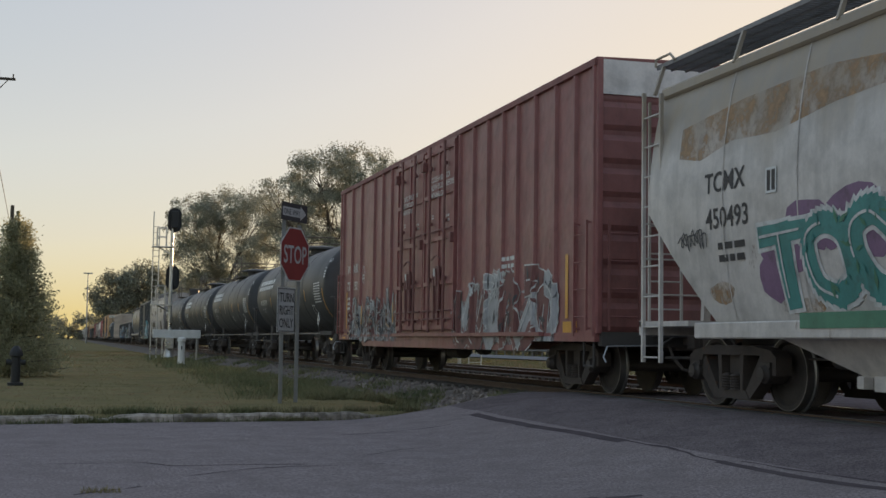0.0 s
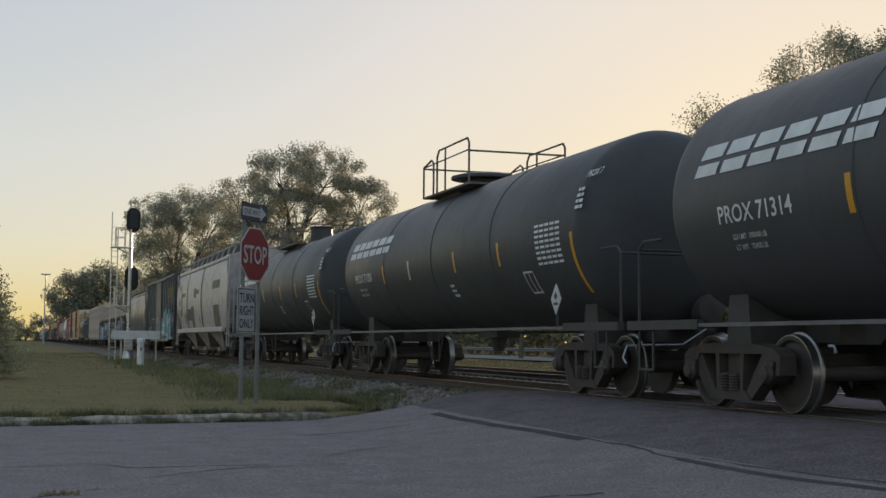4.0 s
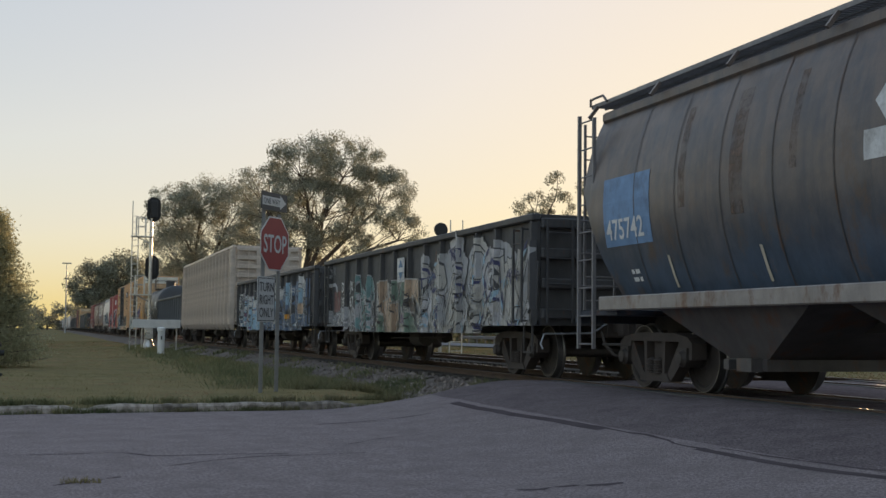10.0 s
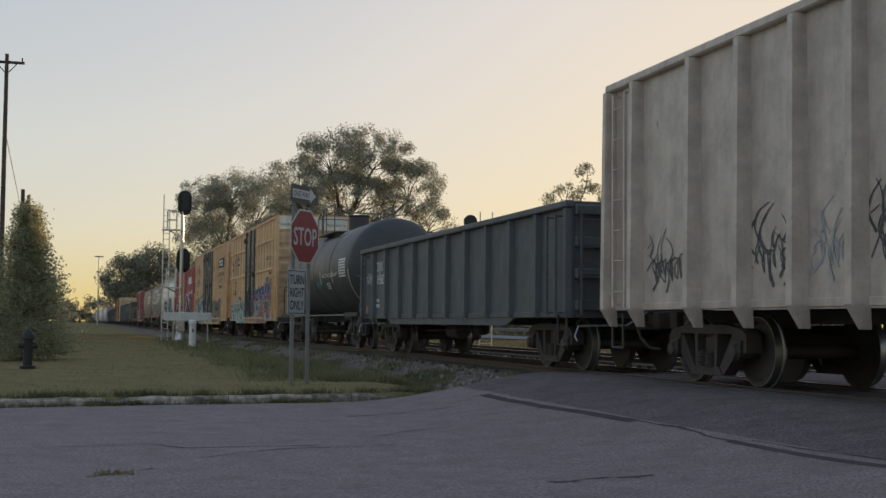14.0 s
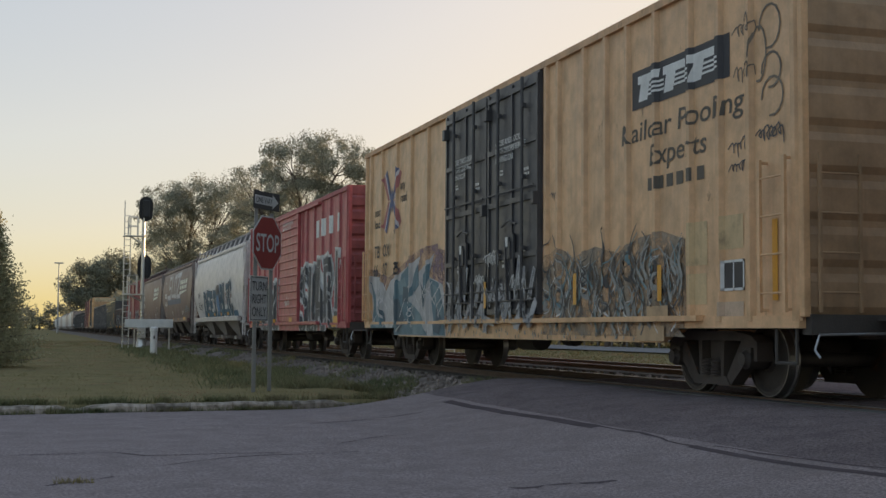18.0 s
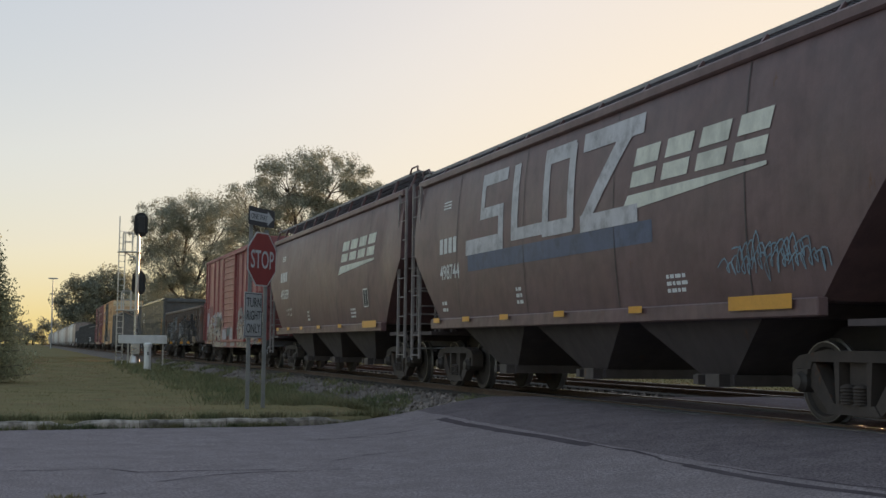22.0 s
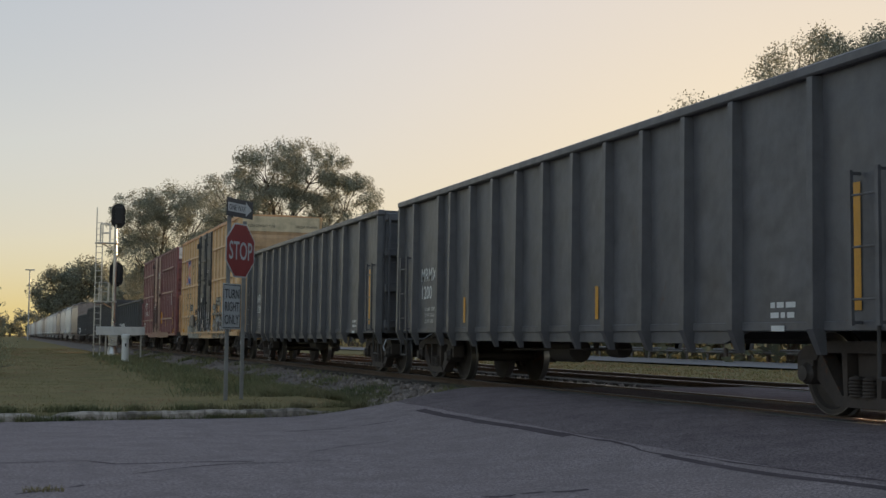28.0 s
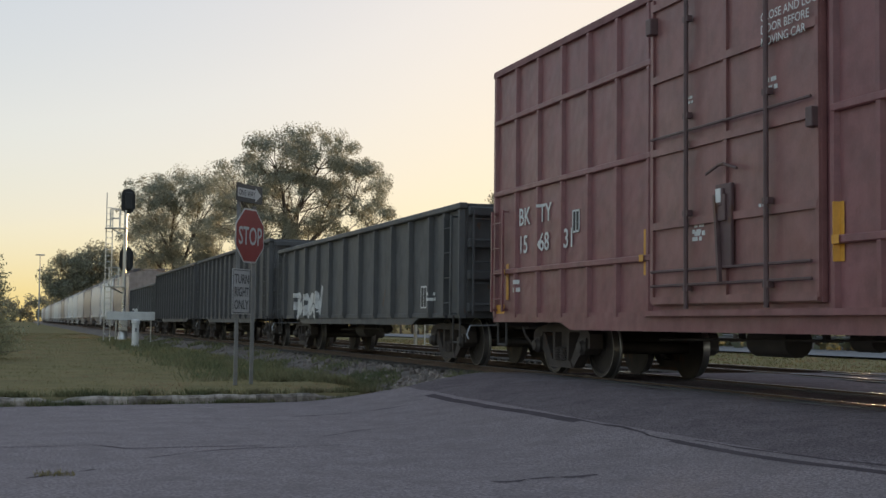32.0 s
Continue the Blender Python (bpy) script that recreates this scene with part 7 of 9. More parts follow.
# c06: weathered grey covered hopper with brown blocks
c, hl, sf, zc, bl = hopper("covered_hopper", "weathered light grey covered hopper car with painted-out brown blocks", 108.8, 127.35, (0.29, 0.28, 0.275), sill=1.32, eave=4.15, top=4.5, cut=(1.1, 2.75), rounded=0.16, baycol=(0.20, 0.18, 0.165), rust=0.14, streak=0.75, seams=11, walk_posts=12)
B = G_BROWN
for q in ((6.9, 5.2, 2.95, 3.15), (6.9, 6.5, 2.0, 2.95), (4.7, 4.35, 1.35, 4.1), (4.3, 2.2, 1.75, 2.3), (2.9, 1.9, 1.4, 2.4), (1.9, 1.0, 2.8, 3.25), (1.0, 0.0, 2.95, 3.15), (-0.6, -1.1, 1.4, 4.1), (-4.4, -6.6, 3.0, 3.35), (-4.7, -6.4, 1.35, 2.3)):
    decal(c, "painted_block", [rect(*q)], B, sf, zc, (), 0.005)
decal(c, "owner_code", [rect(7.81, 7.62, 2.54, 2.8), rect(7.55, 7.36, 2.54, 2.8)], M_STENCILB, sf, zc, (), 0.006)
stencils(c, sf, zc, (), 7.82, 2.07, ["11342"], 0.27, M_STENCILB)
stencils(c, sf, zc, (), 7.7, 1.84, ["LD LMT", "LT WT"], 0.11, M_STENCILB, 1.6)
reflectors(c, [(8.05, 1.75)], sf, zc=zc, w=0.16, h=0.75)
scribble(c, 5, 5.6, 1.75, 1.0, G_BLACK, sf, zc)
scribble(c, 6, 7.9, 3.4, 0.5, G_BLACK, sf, zc)
marks(c, sf, zc, (), 0.2, 1.75, 3, 3, 0.05, M_STENCILB)
reflectors(c, [(0.7, 1.45), (-4.6, 1.5), (7.6, 1.4)], sf, zc=zc)

# c07: dark blue boxcar with yellow marks
c, hl, sf, yc, W = boxcar("boxcar", "faded dark blue fifty-foot boxcar with cyan graffiti and yellow marks", 128.44, 144.3, 4.40, (0.021, 0.031, 0.038), (1.75, -1.5), posts=(8, 8), door="slide", endcol=(0.014, 0.017, 0.024), roofcol=(0.10, 0.11, 0.12), endn=8, rust=0.14, post_ys=(7.56, 6.83, 5.92, 5.15, 4.25, 3.38, 2.52, 1.85, -1.62, -2.68, -3.59, -4.5, -5.38, -6.15, -7.05))
decal(c, "owner_mark", [q for y in (-4.62, -5.5, -6.28) for q in (rect(y, y - 0.58, 3.12, 3.7), rect(y, y - 0.62, 2.92, 3.03))], M_STENCILY, sf, (), yc, 0.006, step=0.0003)
for y, w_ in ((6.72, "13"), (5.82, "06"), (5.05, "87")):
    stencils(c, sf, (), yc, y, 1.86, [w_], 0.30, M_STENCILY, lift=0.012)
decal(c, "owner_code", [rect(6.74, 6.56, 2.35, 2.65), rect(6.5, 6.32, 2.35, 2.65), rect(5.84, 5.67, 2.35, 2.65), rect(5.6, 5.43, 2.35, 2.65)], M_STENCILY, sf, (), yc, 0.006)
graffiti(c, 21, -1.6, -6.9, 0.78, 2.35, [G_CYAN, G_PEACH, G_WHITE, G_CYAN], G_GREY, sf, (), yc, 8, cloud=G_PEACH, fat=0.4, ground=G_CYAN, tags=G_WHITE, drips=16, edge=0.05)
loops = []
for y, z, ry, rz, a0, n_ in ((4.35, 1.45, 0.75, 0.66, 0.4, 22), (4.55, 1.35, 0.32, 0.42, 1.0, 24), (3.25, 1.5, 0.42, 0.6, 0.0, 26), (2.4, 1.4, 0.36, 0.55, 2.0, 22), (5.0, 1.2, 0.25, 0.38, 0.6, 18)):
    p = [(y + ry * math.cos(a0 + k * 0.25), z + rz * math.sin(a0 + k * 0.25)) for k in range(n_)]
    loops += [ribbon(u, v, 0.035) for u, v in zip(p, p[1:])]
decal(c, "graffiti_outline", loops, G_WHITE, sf, (), yc, 0.008, step=0.00005)
flames(c, 221, 6.15, 5.6, 0.95, 1.45, 8, 0.05, G_WHITE, sf, yc, 0.01, 0.9)
flames(c, 222, 5.0, 2.0, 0.8, 1.3, 24, 0.05, G_FAINT, sf, yc, 0.006, 0.9)
flames(c, 223, 7.5, 7.0, 2.4, 3.3, 10, 0.05, G_FAINT, sf, yc, 0.006, 0.6)
decal(c, "sill_paint", [rect(5.3, 2.2, 0.76, 0.86)], G_FAINT, lambda *a: -1.505, (), (), 0.004)
scribble(c, 23, 1.3, 1.9, 0.7, G_WHITE, sf)
scribble(c, 24, -6.9, 1.8, 0.5, G_WHITE, sf, (), yc)
reflectors(c, [(6.97, 1.19)], sf, yc=yc, h=0.92)
reflectors(c, [(-7.0, 1.3)], sf, yc=yc, h=0.9)
decal(c, "reflector", [rect(5.09, 4.6, 1.19, 1.31), rect(0.9, 0.4, 0.98, 1.1), rect(-2.1, -2.6, 1.15, 1.3)], M_REFL, sf, (), yc, 0.014)
decal(c, "yellow_panel", [rect(4.08, 3.79, 2.16, 2.19), rect(4.08, 3.79, 2.40, 2.43), rect(4.08, 4.05, 2.16, 2.43), rect(3.82, 3.79, 2.16, 2.43)], M_STENCILY, sf, (), yc, 0.006)
marks(c, sf, (), yc, 6.75, 1.5, 2, 2, 0.06, M_STENCILY)
marks(c, sf, (), yc, 6.0, 1.42, 1, 2, 0.09, M_STENCILY)

# c08: blue and rusty round-sided covered hopper
c, hl, sf, zc, bl = hopper("covered_hopper", "round-sided covered hopper car, faded blue and rust brown", 145.6, 162.95, (0.024, 0.05, 0.085), rustcol=(0.15, 0.105, 0.082), sill=1.28, eave=4.0, top=4.14, cut=(0.75, 2.9), rounded=0.34, rust=0.45, rough=0.36, streak=0.8, upper=((0.185, 0.14, 0.115), 1.55, 2.7), seams=12, sillcol=(0.19, 0.18, 0.17), baycol=(0.045, 0.042, 0.042), walk_posts=9, endcol=(0.012, 0.018, 0.032), ladcol=(0.13, 0.13, 0.135))
decal(c, "blue_patch", [rect(7.5, 6.02, 2.02, 3.0)], spray((0.13, 0.25, 0.42), 0.2), sf, zc, (), 0.005)
decal(c, "white_patch", [rect(1.25, 0.72, 2.52, 2.82), [(1.1, 3.1), (0.85, 3.4), (0.66, 3.15), (0.88, 2.86)]], G_WHITE, sf, zc, (), 0.005, step=0.0002)
decal(c, "rust_streak", [rect(y, y - w_, z0_, 3.7) for y, w_, z0_ in ((5.2, 0.18, 2.4), (3.9, 0.3, 2.2), (2.6, 0.15, 2.6), (0.6, 0.22, 2.1), (-0.5, 0.5, 2.3), (-1.6, 0.14, 1.9), (-2.3, 0.3, 2.5), (-3.6, 0.12, 2.7))], spray((0.14, 0.085, 0.06), 1.0), sf, zc, (), 0.003, step=0.0001)
stencils(c, sf, zc, (), 7.42, 2.12, ["475742"], 0.28, M_STENCIL, lift=0.012)
label_box(c, sf, zc, (), -4.4, 1.6, 0.45, 0.42)
scribble(c, 26, -5.3, 1.85, 0.5, G_FAINT, sf, zc, n=5)
marks(c, sf, zc, (), -5.95, 1.95, 3, 3, 0.05)
marks(c, sf, zc, (), 6.9, 1.62, 2, 2, 0.06)
marks(c, sf, zc, (), -4.0, 1.52, 1, 2, 0.045)
marks(c, sf, zc, (), -2.3, 1.45, 1, 2, 0.045)
reflectors(c, [(5.7, 1.4), (3.4, 1.4), (0.3, 1.4), (-1.9, 1.4)], sf, M_REFLW, w=0.06, h=0.42, zc=zc)
reflectors(c, [(-4.2, 1.4)], sf, w=0.09, h=0.45, zc=zc)
reflectors(c, [(-7.1, 1.42)], sf, w=0.12, h=0.95, zc=zc)

# c09, c10: gondolas covered in graffiti
c, hl, sf, yc, W = gondola("gondola", "black gondola car covered in pale, green and tan graffiti", 164.6, 181.4, 2.76, (0.03, 0.031, 0.033), 14, rib_ys=(7.72, 5.67, 4.34, 3.1, 1.83, 0.61, -0.62, -1.93, -3.1, -4.28, -5.4, -6.49))
G_SLATE = spray((0.12, 0.17, 0.25), 0.4)
G_INKY = spray((0.07, 0.065, 0.07), 0.5)
G_SAGE = spray((0.15, 0.22, 0.17), 0.2)
G_PTEAL = spray((0.17, 0.30, 0.30), 0.25)
G_TAN = spray((0.33, 0.23, 0.16), 0.15)
G_BONE = spray((0.42, 0.40, 0.37), 0.15)
decal(c, "graffiti_ground", [[(2.5, 0.72), (2.5, 1.98), (0.8, 1.9), (-0.35, 1.95), (-1.4, 1.9), (-1.45, 0.72)]], G_BONE, sf, (), yc, 0.004)
for i, (poly, m_) in enumerate((([(2.48, 1.96), (1.45, 2.0), (1.35, 1.5), (1.7, 1.45), (1.3, 0.75), (1.75, 0.75), (2.2, 1.3)], G_TAN), ([(1.75, 1.5), (1.1, 1.6), (0.75, 1.35), (1.05, 0.75), (1.4, 0.75)], G_PEACH), ([(2.3, 1.15), (1.8, 1.25), (1.55, 0.75), (2.45, 0.72)], G_SAGE),
                 ([(0.78, 1.94), (0.5, 1.96), (0.3, 1.6), (0.05, 1.96), (-0.3, 1.92), (-0.28, 1.45), (0.1, 1.3), (0.35, 1.5), (0.75, 1.45)], G_SAGE), ([(0.75, 1.42), (0.35, 1.45), (0.25, 1.05), (0.5, 0.75), (0.95, 0.75)], G_TAN), ([(0.1, 1.15), (-0.05, 1.25), (-0.2, 0.95), (0.12, 0.95)], G_PURPLE),
                 ([(-0.6, 1.95), (-1.35, 1.92), (-1.4, 1.35), (-1.0, 1.55), (-0.7, 1.4), (-0.45, 1.45)], G_PEACH), ([(-0.45, 1.3), (-1.0, 1.1), (-1.4, 0.75), (-0.55, 0.75)], G_SAGE), ([(-0.5, 1.5), (-0.95, 1.55), (-1.2, 1.2), (-0.8, 1.2)], G_BROWN))):
    outlined(c, "graffiti_block", poly, m_, G_BONE, 0.035, sf, yc, 0.009 + 0.006 * i)
graffiti(c, 31, 4.6, 2.75, 0.75, 2.05, [G_PTEAL, G_SILVER, G_PTEAL], G_SILVER, sf, (), yc, 4, fat=0.34, ground=G_FAINT, tags=G_WHITE, edge=0.05, shade=G_DARK)
graffiti(c, 38, -1.5, -8.15, 0.7, 2.35, [G_BONE, G_SILVER, G_BONE, G_GREY], G_DARK, sf, (), yc, 8, fat=0.46, cloud=G_GREY, ground=G_BONE, tags=G_NAVY, edge=0.06, shade=G_NAVY, light=G_LBLUE, drips=14)
graffiti(c, 32, 8.15, 4.8, 0.75, 1.3, [G_GREY, G_FAINT], G_SILVER, sf, (), yc, 6, fat=0.4, edge=0.05)
decal(c, "rusty_plate", [rect(7.3, 6.55, 1.30, 1.86)], G_MAROON, sf, (), yc, 0.012)
decal(c, "graffiti_arch", [[(7.95, 1.5), (7.75, 2.0), (7.2, 2.02), (6.85, 1.6), (6.95, 2.0), (7.2, 2.12), (7.75, 2.1), (8.02, 1.7)]], G_SILVER, sf, (), yc, 0.012)
scribble(c, 39, 7.9, 2.4, 0.5, G_FAINT, sf, (), yc)
for y, z, w_ in ((6.33, 1.83, "DJ"), (5.33, 1.83, "JX"), (6.36, 1.42, "190"), (5.33, 1.42, "67")):
    stencils(c, sf, (), yc, y, z, [w_], 0.27, M_STENCIL, lift=0.03)
decal(c, "badge", [rect(0.44, -0.19, 1.90, 2.46)], G_WHITE, sf, (), yc, 0.045)
decal(c, "badge_mark", [[(0.36, 2.18), (0.12, 2.42), (-0.12, 2.18), (0.12, 1.94)]], G_BLUE, sf, (), yc, 0.05)
decal(c, "badge_bar", [rect(0.40, -0.15, 2.13, 2.24)], M_STENCIL, sf, (), yc, 0.054)
reflectors(c, [(-3.0, 1.45)], sf, yc=yc, w=0.16, h=0.6)
label_box(c, sf, (), yc, -4.2, 0.85, 0.5, 0.4)
G_WEAR, G_CHALK = spray((0.10, 0.09, 0.08), 0.95), spray((0.40, 0.39, 0.37), 0.9)
flames(c, 311, 4.6, -8.1, 0.74, 2.0, 70, 0.05, G_WEAR, sf, yc, 0.062, 0.6)
flames(c, 312, 8.1, -8.1, 0.74, 1.9, 90, 0.03, G_CHALK, sf, yc, 0.066, 0.6)
flames(c, 313, 2.5, -1.5, 0.74, 1.9, 26, 0.028, G_INKY, sf, yc, 0.070, 0.5)
c, hl, sf, yc, W = gondola("gondola", "black gondola car with blue and white graffiti", 182.7, 199.1, 2.73, (0.03, 0.031, 0.034), 14)
graffiti(c, 33, 7.9, 1.2, 0.78, 2.2, [G_WHITE, G_GREY, G_WHITE, G_LBLUE], G_DARK, sf, (), yc, 7, cloud=G_FAINT, fat=0.40, ground=G_SLATE, tags=G_WHITE, lower=G_LBLUE, drips=14, edge=0.05, shade=G_PURPLE, light=G_WHITE)
graffiti(c, 34, 1.4, -7.0, 0.78, 2.3, [G_WHITE, G_LBLUE, G_WHITE, G_SLATE], G_DARK, sf, (), yc, 9, cloud=G_FAINT, fat=0.42, ground=G_SLATE, tags=G_WHITE, lower=G_SLATE, drips=14, edge=0.06, light=G_WHITE)
decal(c, "graffiti_blot", [blob(-1.0 - 0.9 * i, 1.35 + 0.12 * (i % 3), 0.2, 0.16, random.Random(60 + i)) for i in range(5)], G_DARK, sf, (), yc, 0.045, step=0.0003)
decal(c, "graffiti_blot", [blob(-2.0, 1.2, 0.22, 0.14, random.Random(71)), blob(-5.9, 1.45, 0.3, 0.2, random.Random(72))], G_PEACH, sf, (), yc, 0.048, step=0.0003)
flames(c, 331, 7.9, -7.0, 0.78, 2.1, 80, 0.07, G_CHALK, sf, yc, 0.046, 0.7)
flames(c, 332, 7.9, -7.0, 0.78, 2.0, 60, 0.035, G_WEAR, sf, yc, 0.049, 0.6)
decal(c, "poster", [rect(2.2, 1.5, 1.78, 2.42)], G_NAVY, sf, (), yc, 0.05)
decal(c, "poster_lines", [rect(2.15, 1.55, 1.84 + 0.075 * i, 1.87 + 0.075 * i) for i in range(7)], M_STENCIL, sf, (), yc, 0.055)
decal(c, "poster_foot", [rect(2.2, 1.5, 1.42, 1.76)], G_BLUE, sf, (), yc, 0.05)
decal(c, "reflector", [rect(5.4, 5.0, 1.15, 1.3), rect(1.2, 0.7, 1.15, 1.3), rect(-3.2, -3.8, 1.15, 1.3)], M_REFL, sf, (), yc, 0.05)

# c11: tall light grey open hopper
c, hl, sf, yc, W = gondola("open_hopper", "tall light grey ribbed open-top hopper car with small tags", 200.6, 221.2, 4.43, (0.37, 0.325, 0.275), 18, bottom=1.0, rust=0.08, cat="open hopper", rough=0.38, ribw=0.17, ribd=0.165, trucks=(-7.87, 7.87), endribs=9, toe=1, streak=0.4, zsill=0.98, endcol=(0.33, 0.29, 0.245), rib_ys=(9.21, 7.42, 6.11, 4.86, 3.71, 2.48, 1.32, 0.09, -1.17, -2.34, -3.62, -4.84, -6.13, -7.24, -8.49, -9.72))
for i, (y, z, s, m_) in enumerate(((8.7, 1.7, 0.4, G_DARK), (5.75, 1.7, 0.35, G_DARK), (4.5, 1.75, 0.35, G_GREY), (3.35, 1.75, 0.35, G_DARK), (2.15, 1.8, 0.4, G_GREEN), (1.0, 1.7, 0.3, G_DARK), (-1.45, 1.75, 0.3, G_DARK), (-6.45, 1.45, 0.4, G_DARK), (-8.75, 1.7, 0.45, G_FAINT), (-8.8, 1.45, 0.4, G_GREY))):
    scribble(c, 40 + i, y + 0.1, z - 0.2, s * 1.7, m_, sf, (), yc, 7)
    flames(c, 400 + i, y + 0.3, y - 0.55, z - 0.45, z + 0.35, 11, 0.035, m_, sf, yc, 0.008, 0.8)
label_box(c, sf, (), yc, -3.95, 1.5, 0.32, 0.3)
bm = bmesh.new()
box(bm, 0.25, -hl - 0.01, 3.72, 1.5, 0.10, 1.15)
part("end_plate", bm, paint((0.33, 0.29, 0.245), 0.6, streak=0.3), c)
decal(c, "reflector", [rect(-8.75, -9.45, 1.12, 1.4)], G_PEACH, sf, (), yc, 0.01)

# c12: dark gondola
c, hl, sf, yc, W = gondola("gondola", "worn dark blue-black gondola car with white lettering", 222.8, 238.9, 2.83, (0.05, 0.06, 0.068), 11, rust=0.2, ribw=0.18)
stencils(c, sf, (), (), 6.35, 2.18, ["DJJX", "19383"], 0.25, M_STENCIL, 1.4)
marks(c, sf, (), (), 6.35, 1.35, 2, 2, 0.08)
scribble(c, 50, 7.6, 1.95, 0.5, G_WHITE, sf)
decal(c, "rust_patch", [rect(7.65, 7.35, 1.05, 1.25)], G_RUST, sf, (), (), 0.006)

# c13: tank car for slurry
c, hl, sf, zc, tl = tankcar("tank_car", "matt black tank car lettered for slurry, with yellow reflectors", 239.55, 254.0, dome="high", R=1.47, zc=2.5, rail_y=0.1, mw_y=-0.55, pale=True)
stencils(c, sf, zc, (), 5.7, 2.13, ["SHPX 208258"], 0.2, M_STENCIL)
stencils(c, sf, zc, (), -1.6, 2.25, ["MAGNESIUM HYDROXIDE SLURRY"], 0.115, M_STENCIL)
marks(c, sf, zc, (), 5.3, 1.9, 4, 2, 0.05)
marks(c, sf, zc, (), -2.2, 2.02, 5, 3, 0.04)
scribble(c, 52, -0.4, 1.95, 0.45, G_CYAN, sf, zc)
decal(c, "capacity_table", [rect(-4.4 - j * 0.26, -4.4 - j * 0.26 - 0.22, 2.7 - 0.085 * i, 2.755 - 0.085 * i) for i in range(7) for j in range(4)], M_STENCIL, sf, zc, (), 0.006)

# c14: yellow boxcar with grid of rails
YEL = (0.58, 0.30, 0.15)


def pool_mark(c, sf, yc, y, z, k=1.0, blue=(0.07, 0.10, 0.30), warm=(0.50, 0.22, 0.14)):
    """The crossing-ribbons emblem."""
    R_, B_ = paint(warm, 0.6), paint(blue, 0.6)
    band = lambda a_, b_, u, v: [(y + a_ * (0.06 + u) * k, z + b_ * 0.02), (y + a_ * (0.06 + v) * k, z + b_ * 0.02), (y + a_ * (0.62 + v) * k, z + b_ * (0.93 - 0.5 * v) * k), (y + a_ * (0.62 + u) * k, z + b_ * (0.93 - 0.5 * u) * k)]
    four = [(a_, b_) for a_ in (1, -1) for b_ in (1, -1)]
    decal(c, "emblem_red", [band(a_, b_, 0.20, 0.42) for a_, b_ in four], R_, sf, (), yc, 0.006, step=0.0002)
    decal(c, "emblem_white", [band(a_, b_, 0.13, 0.20) for a_, b_ in four], paint((0.40, 0.40, 0.42), 0.6), sf, (), yc, 0.008, step=0.0002)
    decal(c, "emblem_blue", [band(a_, b_, -0.05, 0.13) for a_, b_ in four] + [[(y + 0.15 * k, z), (y, z + 0.40 * k), (y - 0.15 * k, z), (y, z - 0.40 * k)]], B_, sf, (), yc, 0.010, step=0.0003)


def end_marks(c, hl, num, top):
    """Warning words on the end panel that faces the way the train goes."""
    for s, x0, cap in (("EXCESS HEIGHT CAR", -1.36, 0.085), (num, 0.52, 0.095)):
        tris = glyph_tris(s)
        k = cap / 0.7
        vs, fs = [], []
        for t in tris:
            i0 = len(vs)
            vs += [(x0 + p[0] * k, -hl - 0.03, top - 0.40 + p[1] * k) for p in t]
            fs.append([i0, i0 + 1, i0 + 2])
        me = bpy.data.meshes.new("lettering")
        me.from_pydata(vs, [], fs)
        me.materials.append(M_STENCILB)
        put("lettering", me, c)


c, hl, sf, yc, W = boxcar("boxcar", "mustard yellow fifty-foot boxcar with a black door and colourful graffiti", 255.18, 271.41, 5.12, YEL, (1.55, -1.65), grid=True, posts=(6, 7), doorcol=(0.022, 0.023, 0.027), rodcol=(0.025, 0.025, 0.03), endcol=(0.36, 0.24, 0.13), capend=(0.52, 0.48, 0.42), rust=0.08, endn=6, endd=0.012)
end_marks(c, hl, "FBOX 502275", 5.12)
pool_mark(c, sf, yc, 5.9, 3.7, 0.7, (0.25, 0.15, 0.17), (0.46, 0.20, 0.11))
stencils(c, sf, (), yc, 7.2, 3.65, ["next", "load"], 0.18, M_STENCILB)
stencils(c, sf, (), yc, 4.95, 3.85, ["any", "road"], 0.2, M_STENCILB)
stencils(c, sf, (), yc, 6.5, 2.55, ["FB OX"], 0.26, M_STENCILB)
stencils(c, sf, (), yc, 6.9, 2.12, ["5 02 27 5"], 0.26, M_STENCILB)
G_RUBBED = spray((0.27, 0.16, 0.085), 0.5)
stencils(c, sf, (), yc, -5.34, 3.42, ["Railcar Pooling"], 0.17, G_RUBBED)
stencils(c, sf, (), yc, -5.72, 3.15, ["Experts"], 0.17, G_RUBBED)
G_PALE = spray((0.48, 0.54, 0.51), 0.2)
graffiti(c, 61, 7.1, 1.7, 0.72, 1.95, [G_PALE, G_PALE, G_MINT], G_DARK, sf, (), yc, 6, fat=0.42, tags=G_BLACK, edge=0.04, ground=G_FAINT, light=G_PALE)
decal(c, "ghost_mark", [rect(-5.0, -5.35, 3.95, 4.7), rect(-5.75, -6.1, 3.95, 4.7)], spray((0.40, 0.22, 0.14), 0.95), sf, (), yc, 0.004, step=0.0003)
decal(c, "web_mark", [rect(-5.72 - i * 0.17, -5.83 - i * 0.17, 2.78, 2.9) for i in range(6)], G_RUBBED, sf, (), yc, 0.006)
graffiti(c, 69, 1.45, -1.5, 0.9, 2.0, [G_FAINT], G_GREY, sf, (), (), 5, fat=0.14, tags=G_GREY, edge=0.03)
decal(c, "worn_patch", [blob(0.2, 1.3, 0.35, 0.45, random.Random(5)), blob(-0.7, 1.1, 0.3, 0.3, random.Random(6)), blob(1.0, 1.0, 0.25, 0.2, random.Random(7))], spray((0.16, 0.13, 0.11), 0.9), sf, (), (), 0.05, step=0.0003)
G_SALMON = spray((0.42, 0.19, 0.15), 0.1)
